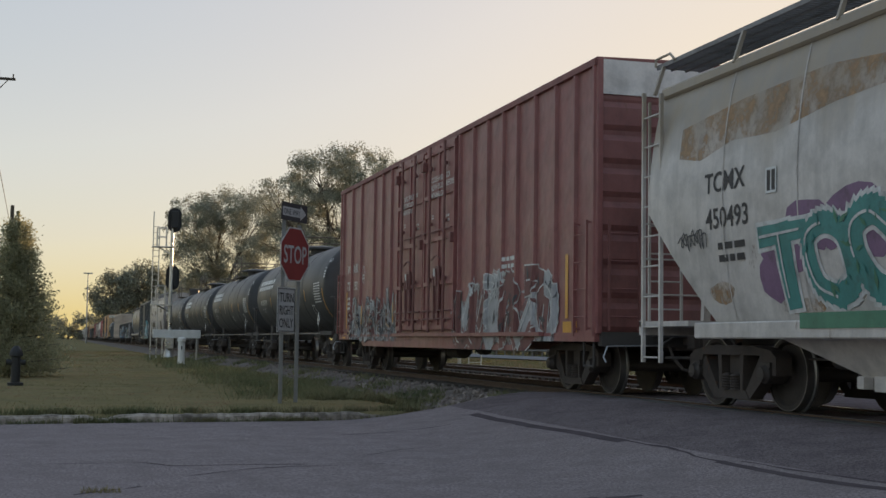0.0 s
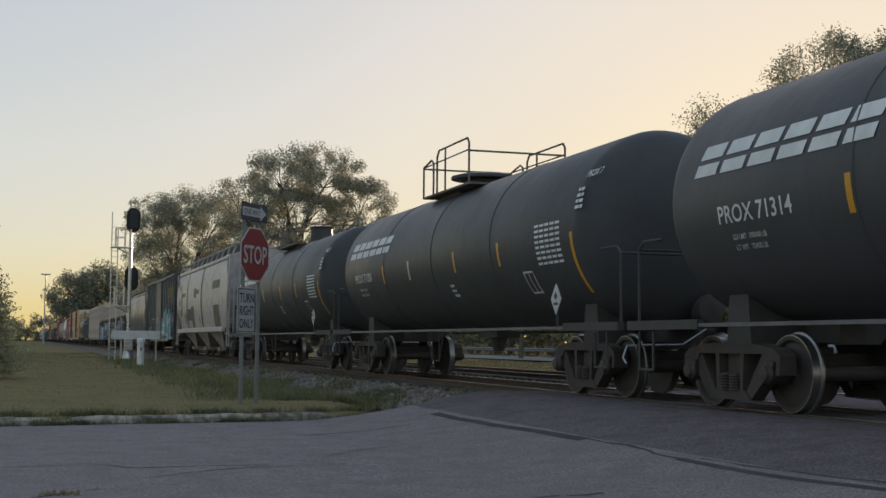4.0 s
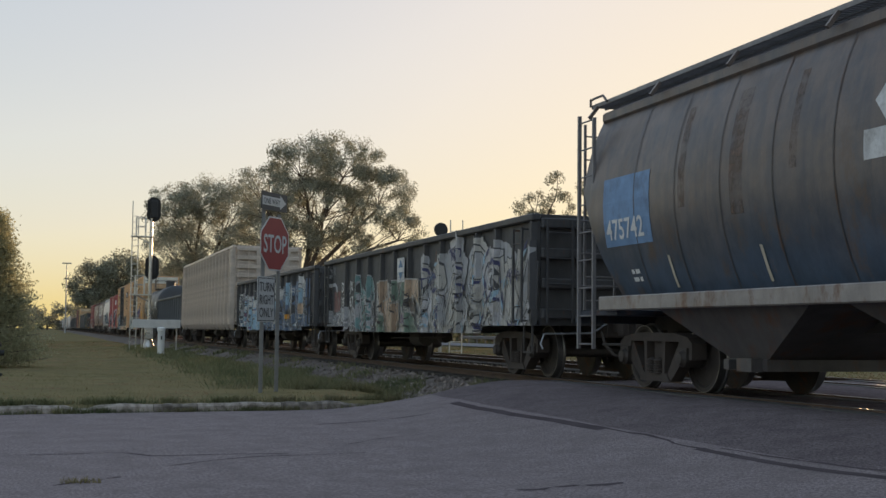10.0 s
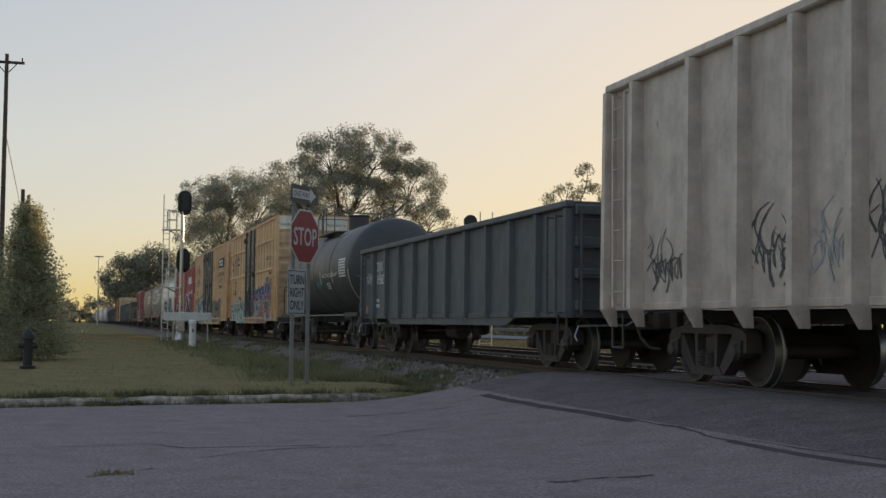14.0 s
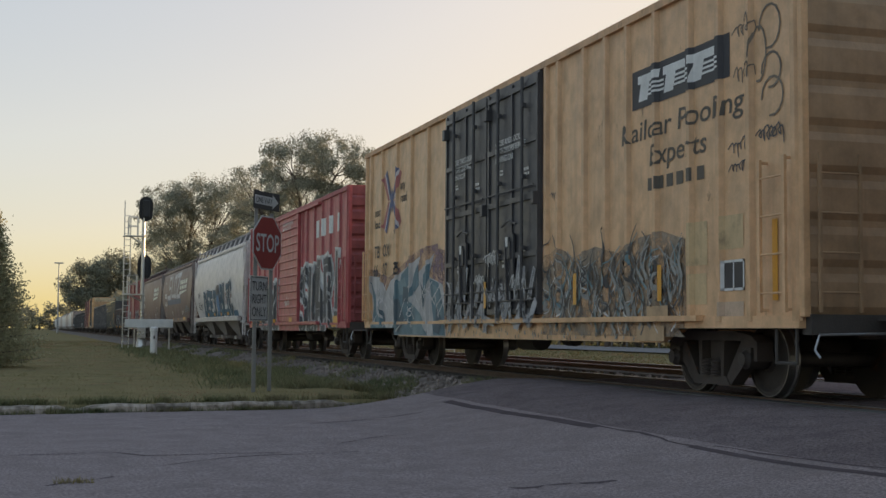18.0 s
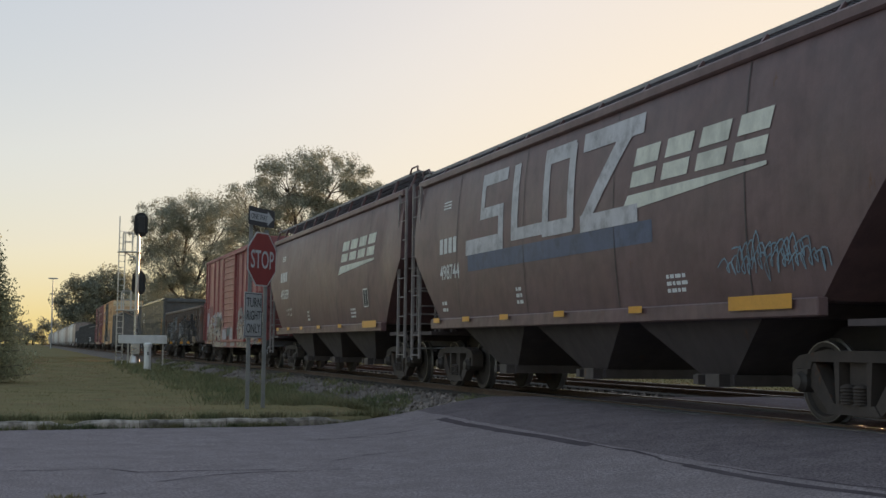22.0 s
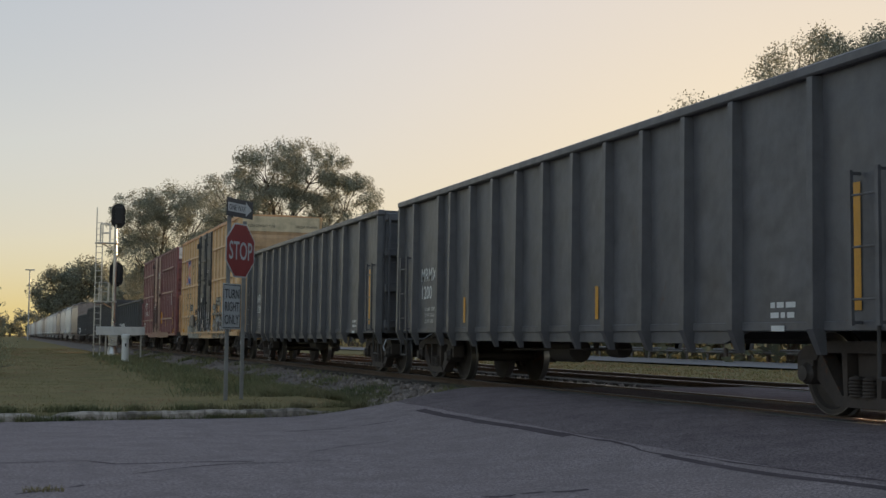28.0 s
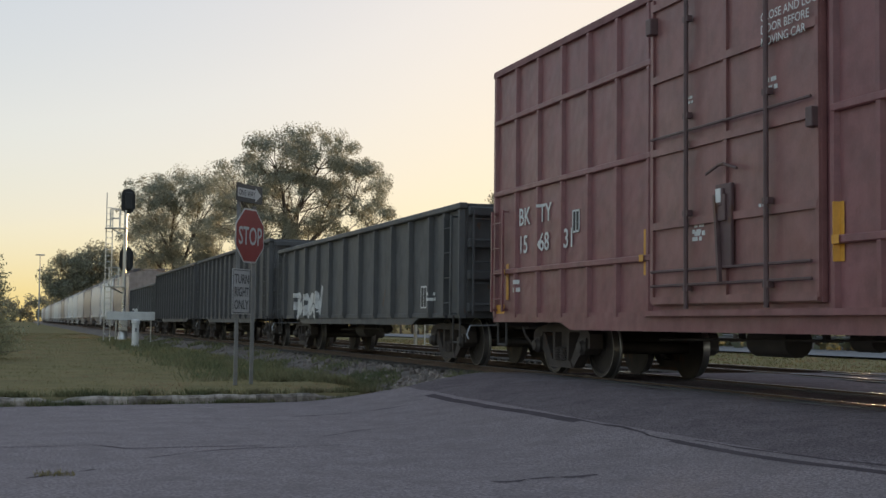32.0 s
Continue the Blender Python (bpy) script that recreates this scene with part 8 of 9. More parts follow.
decal(c, "graffiti_ground", [[(-1.7, 0.72), (-1.75, 1.7), (-4.2, 1.8), (-7.1, 1.75), (-7.3, 1.0), (-7.1, 0.72)]], G_SALMON, sf, (), yc, 0.004)
graffiti(c, 67, -1.75, -7.2, 0.72, 1.85, [G_SALMON, G_PEACH, G_PINK, G_SALMON], G_SILVER, sf, (), yc, 8, fat=0.42, edge=0.05, lift=0.008, shade=G_MINT, light=G_SILVER)
decal(c, "graffiti_haze", [blob(-5.6, 2.45, 1.0, 0.30, random.Random(31)), blob(-2.2, 1.6, 0.4, 0.5, random.Random(32))], spray((0.24, 0.20, 0.24), 1.0), sf, (), yc, 0.003, step=0.0003)
G_VIOLET = spray((0.12, 0.10, 0.19), 0.45)
outlined(c, "graffiti_crest", [(-1.55, 2.18), (-2.15, 2.32), (-2.5, 2.16), (-3.2, 2.40), (-3.45, 2.22), (-4.0, 2.38), (-4.8, 2.30), (-5.25, 2.02), (-5.3, 2.46), (-5.5, 2.46), (-5.5, 2.12), (-6.0, 2.40), (-6.85, 2.24), (-7.0, 1.96), (-6.6, 1.88), (-6.95, 1.68), (-4.9, 1.76), (-4.55, 1.98), (-4.2, 1.74), (-1.85, 1.68)], G_VIOLET, G_GREY, 0.028, sf, yc, 0.046)
decal(c, "graffiti_line", [ribbon(p, q, 0.045) for p, q in (((-2.15, 2.32), (-2.5, 1.75)), ((-2.5, 1.75), (-3.4, 2.3)), ((-3.45, 2.2), (-3.6, 1.72)), ((-4.9, 2.2), (-5.2, 1.74)), ((-5.2, 1.74), (-5.5, 2.1)), ((-6.0, 2.38), (-6.2, 1.74)))], G_SILVER, sf, (), yc, 0.054, step=0.0002)
decal(c, "graffiti_wedge", [[(-1.7, 1.7), (-2.2, 0.75), (-2.6, 0.72), (-2.0, 1.6)], [(-4.8, 1.4), (-5.5, 0.72), (-5.75, 0.72), (-5.0, 1.6)], [(-6.4, 1.1), (-7.2, 1.5), (-7.2, 0.75), (-6.6, 0.72)], [(-3.1, 1.65), (-3.3, 0.9), (-3.5, 0.9), (-3.4, 1.65)]], G_SILVER, sf, (), yc, 0.045, step=0.0003)
decal(c, "graffiti_wedge", [[(-6.5, 1.9), (-7.1, 1.75), (-6.7, 1.45)], [(-4.1, 1.7), (-4.6, 1.6), (-4.3, 1.4)], [(-2.6, 1.5), (-2.9, 1.4), (-2.75, 1.2)]], G_TEAL, sf, (), yc, 0.048, step=0.0003)
reflectors(c, [(3.0, 1.4)], sf, yc=yc)
reflectors(c, [(-4.77, 1.02), (-6.33, 1.02)], lambda *a: -1.54, w=0.13, h=0.62)
reflectors(c, [(-7.95, 1.24)], sf, yc=yc, w=0.12, h=1.0)
label_box(c, lambda *a: -1.545, (), (), -5.86, 1.17, 0.42, 0.40)
for i, (m_, n_, wd) in enumerate(((G_SALMON, 40, 0.05), (G_LBLUE, 30, 0.04), (G_WHITE, 24, 0.025), (G_PURPLE, 30, 0.035))):
    flames(c, 670 + i, -1.75, -7.15, 0.74, 2.1, n_, wd, m_, sf, yc, 0.058 + 0.003 * i, 0.5)
for i, (m_, n_) in enumerate(((G_WHITE, 30), (G_FAINT, 40), (G_DARK, 20))):
    flames(c, 680 + i, 7.1, 1.7, 0.74, 1.9, n_, 0.035, m_, sf, yc, 0.058 + 0.003 * i, 0.5)
decal(c, "yellow_panel", [rect(-6.45, -7.2, 0.82, 0.92)], M_REFL, lambda *a: -1.545, (), (), 0.0)

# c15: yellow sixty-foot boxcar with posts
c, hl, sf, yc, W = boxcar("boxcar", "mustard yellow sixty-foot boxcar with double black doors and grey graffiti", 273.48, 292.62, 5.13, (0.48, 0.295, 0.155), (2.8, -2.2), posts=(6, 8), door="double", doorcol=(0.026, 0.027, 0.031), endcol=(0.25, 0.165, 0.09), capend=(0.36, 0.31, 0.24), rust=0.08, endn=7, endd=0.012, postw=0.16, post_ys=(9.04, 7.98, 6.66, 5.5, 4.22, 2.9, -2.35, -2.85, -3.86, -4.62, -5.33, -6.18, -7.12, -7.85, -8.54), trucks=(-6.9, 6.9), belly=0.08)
end_marks(c, hl, "660765", 5.13)
pool_mark(c, sf, yc, 7.15, 3.77, 0.78, (0.06, 0.075, 0.15), (0.27, 0.085, 0.08))
stencils(c, sf, (), yc, 8.72, 3.5, ["next", "load"], 0.2, M_STENCILB)
stencils(c, sf, (), yc, 6.45, 3.95, ["any", "road"], 0.2, M_STENCILB)
for y, z, w_ in ((8.62, 2.5, "TB"), (7.86, 2.5, "OX"), (8.68, 2.06, "66"), (7.86, 2.06, "07"), (6.85, 2.04, "65")):
    stencils(c, sf, (), yc, y, z, [w_], 0.28, M_STENCILB, lift=0.035)
decal(c, "mark_panel", [rect(-5.46, -8.08, 3.81, 4.34)], G_BLACK, sf, (), yc, 0.006)
u = []
for i in range(3):
    a = -5.66 - i * 0.74
    u += [[(a, 3.90), (a - 0.26, 3.90), (a - 0.36, 4.25), (a - 0.10, 4.25)], [(a + 0.02, 4.14), (a + 0.02, 4.25), (a - 0.64, 4.25), (a - 0.60, 4.14)]]
    u += [[(a - 0.26, 3.95 + q * 0.06), (a - 0.74, 3.95 + q * 0.06), (a - 0.74, 3.98 + q * 0.06), (a - 0.26, 3.98 + q * 0.06)] for q in range(3)]
decal(c, "owner_mark", u, M_STENCIL, sf, (), yc, 0.010, step=0.0002)
M_WORN = spray((0.075, 0.06, 0.045), 0.35)
decal(c, "lettering", words("Railcar Pooling", -5.08, 3.37, 0.27, 3.3, fat=0.008, slant=0.12), M_WORN, sf, (), yc, 0.006)
decal(c, "lettering", words("Experts", -5.94, 2.99, 0.27, 1.56, fat=0.008, slant=0.12), M_WORN, sf, (), yc, 0.006)
decal(c, "web_mark", [rect(-5.92 - i * 0.27, -6.1 - i * 0.27, 2.66, 2.83) for i in range(6)], M_WORN, sf, (), yc, 0.006)
stencils(c, sf, (), (), 2.3, 3.95, ["CLOSE THIS DOOR", "BEFORE CLOSING", "MAIN DOOR"], 0.10, M_STENCIL, lift=0.045)
stencils(c, sf, (), (), -0.2, 4.0, ["CLOSE AND LOCK", "BOTH DOORS BEFORE", "MOVING CAR"], 0.10, M_STENCIL, lift=0.045)
decal(c, "graffiti_haze", [[(9.2, 1.9), (9.0, 2.25), (7.4, 2.0), (5.0, 2.5), (3.6, 2.55), (2.85, 2.2), (2.82, 0.8), (3.3, 0.75)], blob(3.3, 2.1, 0.6, 0.35, random.Random(2))], spray((0.24, 0.15, 0.19), 1.0), sf, (), yc, 0.003, step=0.0003)
P_ICE, P_SEA, P_DEEP, P_AQUA = (paint(v, 0.6) for v in ((0.33, 0.34, 0.34), (0.055, 0.12, 0.15), (0.03, 0.06, 0.08), (0.10, 0.17, 0.19)))
decal(c, "graffiti_ground", [[(9.18, 2.1), (8.1, 2.02), (7.6, 1.68), (7.2, 1.92), (6.2, 2.1), (4.8, 2.36), (5.15, 1.95), (3.8, 2.36), (4.2, 1.9), (3.2, 1.7), (2.95, 1.0), (2.85, 0.66), (8.95, 0.68), (8.8, 1.3)]], P_ICE, sf, (), yc, 0.006)
for m_, polys in ((P_SEA, ([(9.0, 1.95), (8.55, 1.6), (8.5, 1.15), (7.9, 0.7), (8.95, 0.68), (8.7, 1.4)], [(8.2, 1.85), (8.0, 1.1), (7.2, 0.72), (7.75, 0.7), (8.35, 1.3)], [(7.0, 1.5), (6.6, 1.92), (5.6, 1.5), (5.2, 1.15), (4.1, 0.68), (7.1, 0.68), (6.7, 1.0)], [(6.3, 2.02), (5.6, 2.22), (5.7, 1.75), (6.5, 1.62)], [(5.0, 2.2), (4.85, 1.75), (5.6, 1.45), (5.3, 1.95)], [(4.6, 1.95), (4.05, 2.2), (4.2, 1.65), (4.6, 1.3)], [(4.1, 1.85), (3.5, 1.75), (3.1, 1.2), (2.9, 0.68), (3.7, 0.68), (3.9, 1.2)])),
                  (P_AQUA, ([(8.6, 1.3), (8.2, 1.05), (7.6, 0.7), (8.3, 0.69)], [(6.6, 1.85), (6.0, 1.95), (5.75, 1.6), (6.4, 1.55)], [(5.5, 1.4), (4.7, 1.1), (4.3, 0.7), (5.2, 0.69)], [(3.9, 1.75), (3.45, 1.6), (3.2, 1.1), (3.55, 0.95)])),
                  (P_DEEP, ([(8.1, 1.3), (7.75, 1.2), (7.5, 0.75)], [(6.9, 1.4), (6.5, 1.5), (5.9, 0.95), (6.4, 0.7)], [(6.1, 1.75), (5.55, 1.7), (5.6, 1.4), (6.15, 1.4)], [(4.75, 1.8), (4.4, 1.5), (4.55, 1.2)], [(3.6, 1.3), (3.1, 0.9), (3.3, 0.7), (3.7, 0.75)]))):
    decal(c, "graffiti_wedge", list(polys), m_, sf, (), yc, {P_SEA: 0.010, P_AQUA: 0.015, P_DEEP: 0.019}[m_], step=0.0003)
rng = random.Random(63)
edges_ = []
for i in range(26):
    p = (rng.uniform(3.2, 8.9), rng.uniform(0.75, 1.5))
    a = rng.choice((0.7, 1.1, 2.2, 2.6)) + rng.uniform(-0.15, 0.15)
    q = (p[0] + 0.75 * math.cos(a), p[1] + 0.5 * math.sin(a))
    edges_.append(ribbon(p, (max(3.0, min(9.0, q[0])), min(2.0, q[1])), 0.028))
decal(c, "graffiti_line", edges_, paint((0.42, 0.43, 0.43), 0.6), sf, (), yc, 0.026, step=0.0002)
graffiti(c, 61, 2.6, -2.1, 0.85, 2.05, [G_FAINT, G_GREY], G_GREY, sf, (), (), 7, fat=0.22, tags=G_WHITE, edge=0.03, lift=0.05, shade=G_DARK)
G_TAUPE, G_SMOKE = spray((0.30, 0.24, 0.18), 0.85), spray((0.27, 0.27, 0.25), 0.4)
G_SEAM, G_INK = spray((0.13, 0.22, 0.24), 0.3), spray((0.07, 0.064, 0.06), 0.35)
decal(c, "graffiti_ground", [[(-2.25, 0.72), (-2.25, 1.95), (-2.8, 2.1), (-3.4, 1.9), (-4.2, 2.02), (-5.0, 1.88), (-5.6, 2.05), (-6.3, 2.1), (-6.95, 1.95), (-7.0, 0.72)]], G_TAUPE, sf, (), yc, 0.003)
for i, (m_, n_, wd) in enumerate(((G_SMOKE, 60, 0.055), (G_INK, 50, 0.035), (G_SEAM, 34, 0.04), (G_WHITE, 26, 0.018), (G_INK, 40, 0.022))):
    flames(c, 640 + i, -2.3, -6.95, 0.74, 1.92, n_, wd, m_, sf, yc, 0.006 + 0.004 * i)
flames(c, 650, -2.3, -6.95, 1.35, 2.12, 16, 0.05, G_INK, sf, yc, 0.026, 0.75)
for i, (m_, n_) in enumerate(((G_SMOKE, 40), (G_SEAM, 16), (G_INK, 30))):
    flames(c, 660 + i, 6.4, -6.3, 0.66, 0.86, n_, 0.03, m_, lambda *a: -1.505, (), 0.004 + 0.003 * i, 0.3)
decal(c, "repair_patch", [rect(-6.0, -6.6, 0.98, 1.12), rect(-5.7, -6.5, 0.66, 0.86)], spray((0.42, 0.28, 0.16), 0.2), lambda *a: -1.535, (), (), 0.004)
decal(c, "stencil_patch", [rect(-7.06, -7.52, 1.60, 2.14), rect(-7.89, -8.36, 1.76, 2.16), rect(-7.1, -7.5, 1.12, 1.5)], spray((0.52, 0.37, 0.20), 0.2), sf, (), yc, 0.005)
decal(c, "reflector", [rect(y + 0.06, y - 0.06, 1.18, 1.65) for y in (-3.58, -6.35, 0.3)], M_REFL, sf, (), yc, 0.06)
reflectors(c, [(-8.98, 1.14)], sf, yc=yc, w=0.11, h=0.9)
label_box(c, sf, (), yc, -7.9, 1.27, 0.48, 0.36)
decal(c, "paper_label", [rect(-7.84, -8.36, 0.97, 1.14)], G_PEACH, sf, (), yc, 0.008)
G_MIST = spray((0.16, 0.125, 0.09), 0.45)
for y, z, ry, rz in ((-8.95, 4.22, 0.22, 0.25), (-8.72, 3.95, 0.16, 0.32), (-8.98, 3.72, 0.2, 0.2), (-9.0, 3.42, 0.22, 0.22)):
    p = [(y + ry * math.cos(k * 0.45), z + rz * math.sin(k * 0.45)) for k in range(12)]
    decal(c, "graffiti_tag", [ribbon(a, b, 0.032) for a, b in zip(p, p[1:])], G_MIST, sf, (), yc, 0.007, step=0.0001)
for i, (y, z, k, n_) in enumerate(((-8.7, 2.98, 0.34, 7), (-8.1, 2.92, 0.26, 5), (-8.08, 2.68, 0.24, 5), (-8.2, 3.75, 0.30, 5), (-8.2, 4.28, 0.3, 5), (-2.5, 2.92, 0.16, 3), (7.0, 3.0, 0.2, 3))):
    scribble(c, 665 + i, y, z, k, G_MIST if i in (3, 4) else G_DARK, sf, (), yc, n_)

# c16: red boxcar with sliding door
RED = (0.30, 0.055, 0.06)
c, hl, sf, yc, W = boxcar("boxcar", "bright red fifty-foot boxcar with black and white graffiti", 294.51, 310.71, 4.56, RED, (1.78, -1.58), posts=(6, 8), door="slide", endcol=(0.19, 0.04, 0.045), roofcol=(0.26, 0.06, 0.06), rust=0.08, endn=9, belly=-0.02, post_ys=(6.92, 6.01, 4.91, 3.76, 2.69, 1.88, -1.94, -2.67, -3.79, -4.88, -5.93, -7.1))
decal(c, "owner_mark", [rect(y, y - 0.42, 3.45, 3.95) for y in (-3.92, -4.85, -5.78, -6.72)], M_STENCIL, sf, (), yc, 0.006)
stencils(c, sf, (), yc, 7.5, 2.15, ["LR S"], 0.22, M_STENCIL)
stencils(c, sf, (), yc, 7.5, 1.75, ["22 05"], 0.22, M_STENCIL)
stencils(c, sf, (), (), 0.9, 4.12, ["CLOSE AND LOCK DOORS", "BEFORE MOVING CAR"], 0.10, M_STENCIL, lift=0.045)
marks(c, sf, (), yc, 7.5, 1.35, 2, 2, 0.06)
graffiti(c, 71, 6.6, 1.9, 0.72, 2.2, [G_DARK, G_BLACK], G_GREY, sf, (), yc, 4, fat=0.44, halo=G_WHITE)
graffiti(c, 72, -1.7, -7.35, 0.72, 2.7, [G_DARK, G_DARK], G_GREY, sf, (), yc, fat=0.36, halo=G_WHITE, word="SUAR!", drips=8)
scribble(c, 73, 0.6, 1.6, 0.5, G_WHITE, sf)
decal(c, "reflector", [rect(7.6, 7.2, 0.88, 1.08), rect(5.7, 5.4, 1.0, 1.12), rect(2.9, 2.5, 1.0, 1.12), rect(-0.3, -0.8, 1.0, 1.15), rect(-2.6, -3.1, 0.92, 1.02), rect(-6.4, -6.95, 0.85, 1.15)], M_REFL, sf, (), yc, 0.03)

# c17: white covered hopper
c, hl, sf, zc, bl = hopper("covered_hopper", "off-white covered hopper car with teal graffiti and black end", 311.9, 329.3, (0.42, 0.42, 0.415), sill=1.28, eave=4.15, top=4.48, cut=(1.15, 2.5), rounded=0.18, rust=0.03, streak=0.15, baycol=(0.17, 0.16, 0.15), sillcol=(0.30, 0.30, 0.295), seams=0, walk_posts=13, endcol=(0.30, 0.32, 0.32))
stencils(c, sf, zc, (), 6.6, 2.3, ["9240"], 0.24, M_STENCILB)
marks(c, sf, zc, (), 6.5, 2.0, 3, 4, 0.05, M_STENCILB)
G_TEALB = spray((0.05, 0.14, 0.20), 0.3)
G_BLUSH = spray((0.42, 0.30, 0.27), 0.95)
G_DTEAL = spray((0.04, 0.105, 0.16), 0.2)
graffiti(c, 81, 4.35, 0.0, 1.36, 2.5, [G_DTEAL], G_DARK, sf, zc, (), fat=0.30, halo=G_WHITE, cloud=G_BLUSH, word="DEEJ", lower=G_TEALB, edge=0.06)
decal(c, "graffiti_ground", [rect(4.6, -6.2, 1.30, 1.55)], G_DTEAL, sf, zc, (), 0.004)
decal(c, "graffiti_oval", [blob(-0.72, 2.0, 0.5, 0.68, random.Random(9), 18)], G_BLUE, sf, zc, (), 0.03)
decal(c, "graffiti_oval", [blob(-0.68, 2.52, 0.52, 0.24, random.Random(8), 16)], G_DARK, sf, zc, (), 0.034)
graffiti(c, 82, -1.39, -5.0, 1.36, 2.7, [G_DTEAL], G_DARK, sf, zc, (), fat=0.30, halo=G_WHITE, cloud=G_BLUSH, word="BLIC", lower=G_TEALB, edge=0.06)
scribble(c, 83, 6.0, 1.75, 0.6, G_DARK, sf, zc)
decal(c, "reflector", [rect(3.34, 2.81, 1.37, 1.5), rect(1.14, 0.65, 1.37, 1.5), rect(-1.05, -1.58, 1.37, 1.5), rect(-3.16, -3.72, 1.37, 1.5)], M_REFL, sf, zc, (), 0.045)

# c18, c19: brown covered hoppers
G_TAGBLUE = spray((0.17, 0.27, 0.33), 0.5)
BRN = (0.082, 0.042, 0.042)


def slant_mark(c, sf, zc, y):
    """The owner's mark: four slanted pale blocks over a swoosh."""
    u = []
    for i in range(4):
        a = y - 0.15 - i * 0.90
        for z0, z1 in ((2.98, 3.19), (3.26, 3.50)):
            k0, k1 = (z0 - 2.95) * 0.33, (z1 - 2.95) * 0.33
            u.append([(a - k0, z0), (a - 0.70 - k0, z0), (a - 0.70 - k1, z1), (a - k1, z1)])
    u.append([(y + 0.1, 2.66), (y - 0.1, 2.88), (y - 3.6, 2.90), (y - 3.6, 2.85)])
    decal(c, "owner_mark", u, G_YELLOWISH, sf, zc, (), 0.007, step=0.0003)


G_YELLOWISH = paint((0.58, 0.53, 0.43), 0.6)
for k, (a, b) in enumerate(((329.8, 346.9), (347.1, 364.0))):
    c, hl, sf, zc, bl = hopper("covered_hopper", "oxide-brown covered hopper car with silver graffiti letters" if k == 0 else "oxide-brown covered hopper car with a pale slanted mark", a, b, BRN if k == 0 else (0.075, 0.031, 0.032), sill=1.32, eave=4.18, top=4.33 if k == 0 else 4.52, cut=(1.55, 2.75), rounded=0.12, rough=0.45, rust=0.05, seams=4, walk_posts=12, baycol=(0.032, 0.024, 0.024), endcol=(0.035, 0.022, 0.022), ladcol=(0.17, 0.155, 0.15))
    slant_mark(c, sf, zc, -2.1)
    if k == 0:
        stencils(c, sf, zc, (), 6.3, 2.12, ["498744"], 0.28, M_STENCIL)
        decal(c, "graffiti_letter", [rect(4.7, 2.7, 2.5, 2.78), rect(2.95, 2.7, 2.5, 3.3), rect(3.9, 2.7, 3.1, 3.3), rect(3.9, 3.7, 3.1, 3.9), rect(3.9, 2.6, 3.7, 3.92), rect(2.3, 2.0, 2.6, 3.9), rect(2.3, 0.9, 2.6, 2.8), rect(0.9, 0.65, 2.6, 3.9), rect(0.9, -0.3, 3.7, 3.95), rect(0.9, -0.3, 2.55, 2.78), rect(-0.1, -0.35, 2.6, 3.9), rect(-0.6, -2.6, 3.7, 3.98), [(-0.6, 2.7), (-1.0, 2.7), (-2.3, 3.75), (-1.8, 3.75)], rect(-0.6, -2.5, 2.5, 2.75)], G_SILVER, sf, zc, (), 0.006, step=0.0004)
        decal(c, "graffiti_shadow", [rect(4.6, -2.9, 2.2, 2.5)], spray((0.085, 0.105, 0.16), 0.35), sf, zc, (), 0.004)
        for q in range(5):
            scribble(c, 83 + q, -4.65 - 0.36 * q, 1.72 + 0.14 * (q % 2), 0.46, G_TAGBLUE, sf, zc, n=6)
    else:
        stencils(c, sf, zc, (), 6.21, 2.28, ["495539"], 0.29, M_STENCIL)
        stencils(c, sf, zc, (), 5.36, 1.87, ["LD LMT  224900", "LT WT     61100"], 0.085, M_STENCIL, 1.8)
        label_box(c, sf, zc, (), -4.6, 1.75, 0.45, 0.45)
    yo, zo = (6.3, 2.62) if k == 0 else (6.28, 2.82)
    decal(c, "owner_code", [rect(yo - j * 0.28, yo - 0.2 - j * 0.28, zo, zo + 0.3) for j in range(4)], M_STENCIL, sf, zc, (), 0.006)
    decal(c, "owner_code", [rect(6.15, 5.68, 3.5 + q * 0.06, 3.53 + q * 0.06) for q in range(3)], M_STENCIL, sf, zc, (), 0.006)
    if k == 0:
        marks(c, sf, zc, (), 6.3, 1.62, 2, 2, 0.07)
    marks(c, sf, zc, (), 2.2, 1.75, 2, 3, 0.06)
    marks(c, sf, zc, (), -3.2, 1.7, 4, 3, 0.05)
    for y in (6.4, 4.6, 2.6, 0.2, -2.4):
        decal(c, "reflector", [rect(y, y - 0.40, 1.27, 1.36)], M_REFL, lambda *a: -1.60, (), (), 0.01)
    decal(c, "reflector", [rect(-5.0, -6.3, 1.24, 1.40)], M_REFL, lambda *a: -1.60, (), (), 0.01)

# c20: dark red boxcar with pale graffiti
c, hl, sf, yc, W = boxcar("boxcar", "dark red fifty-foot boxcar with peach graffiti along its foot", 364.85, 380.8, 4.58, (0.20, 0.04, 0.042), (1.93, -1.16), posts=(5, 7), door="slide", endcol=(0.15, 0.04, 0.04), roofcol=(0.20, 0.055, 0.055), rust=0.1, endn=9, belly=0.02, post_ys=(7.02, 5.19, 3.86, 2.6, 2.02, -1.6, -2.73, -3.78, -4.92, -6.13, -7.17))
G_LILAC = spray((0.38, 0.35, 0.38), 0.2)
G_ASHEN = spray((0.36, 0.32, 0.30), 0.3)
graffiti(c, 91, 7.1, 1.95, 0.72, 2.1, [G_CREAM, G_PEACH, G_CREAM], G_DARK, sf, (), yc, 7, fat=0.40, cloud=G_LILAC, ground=G_CREAM, tags=G_WHITE, edge=0.035, shade=G_MAROON, light=G_WHITE)
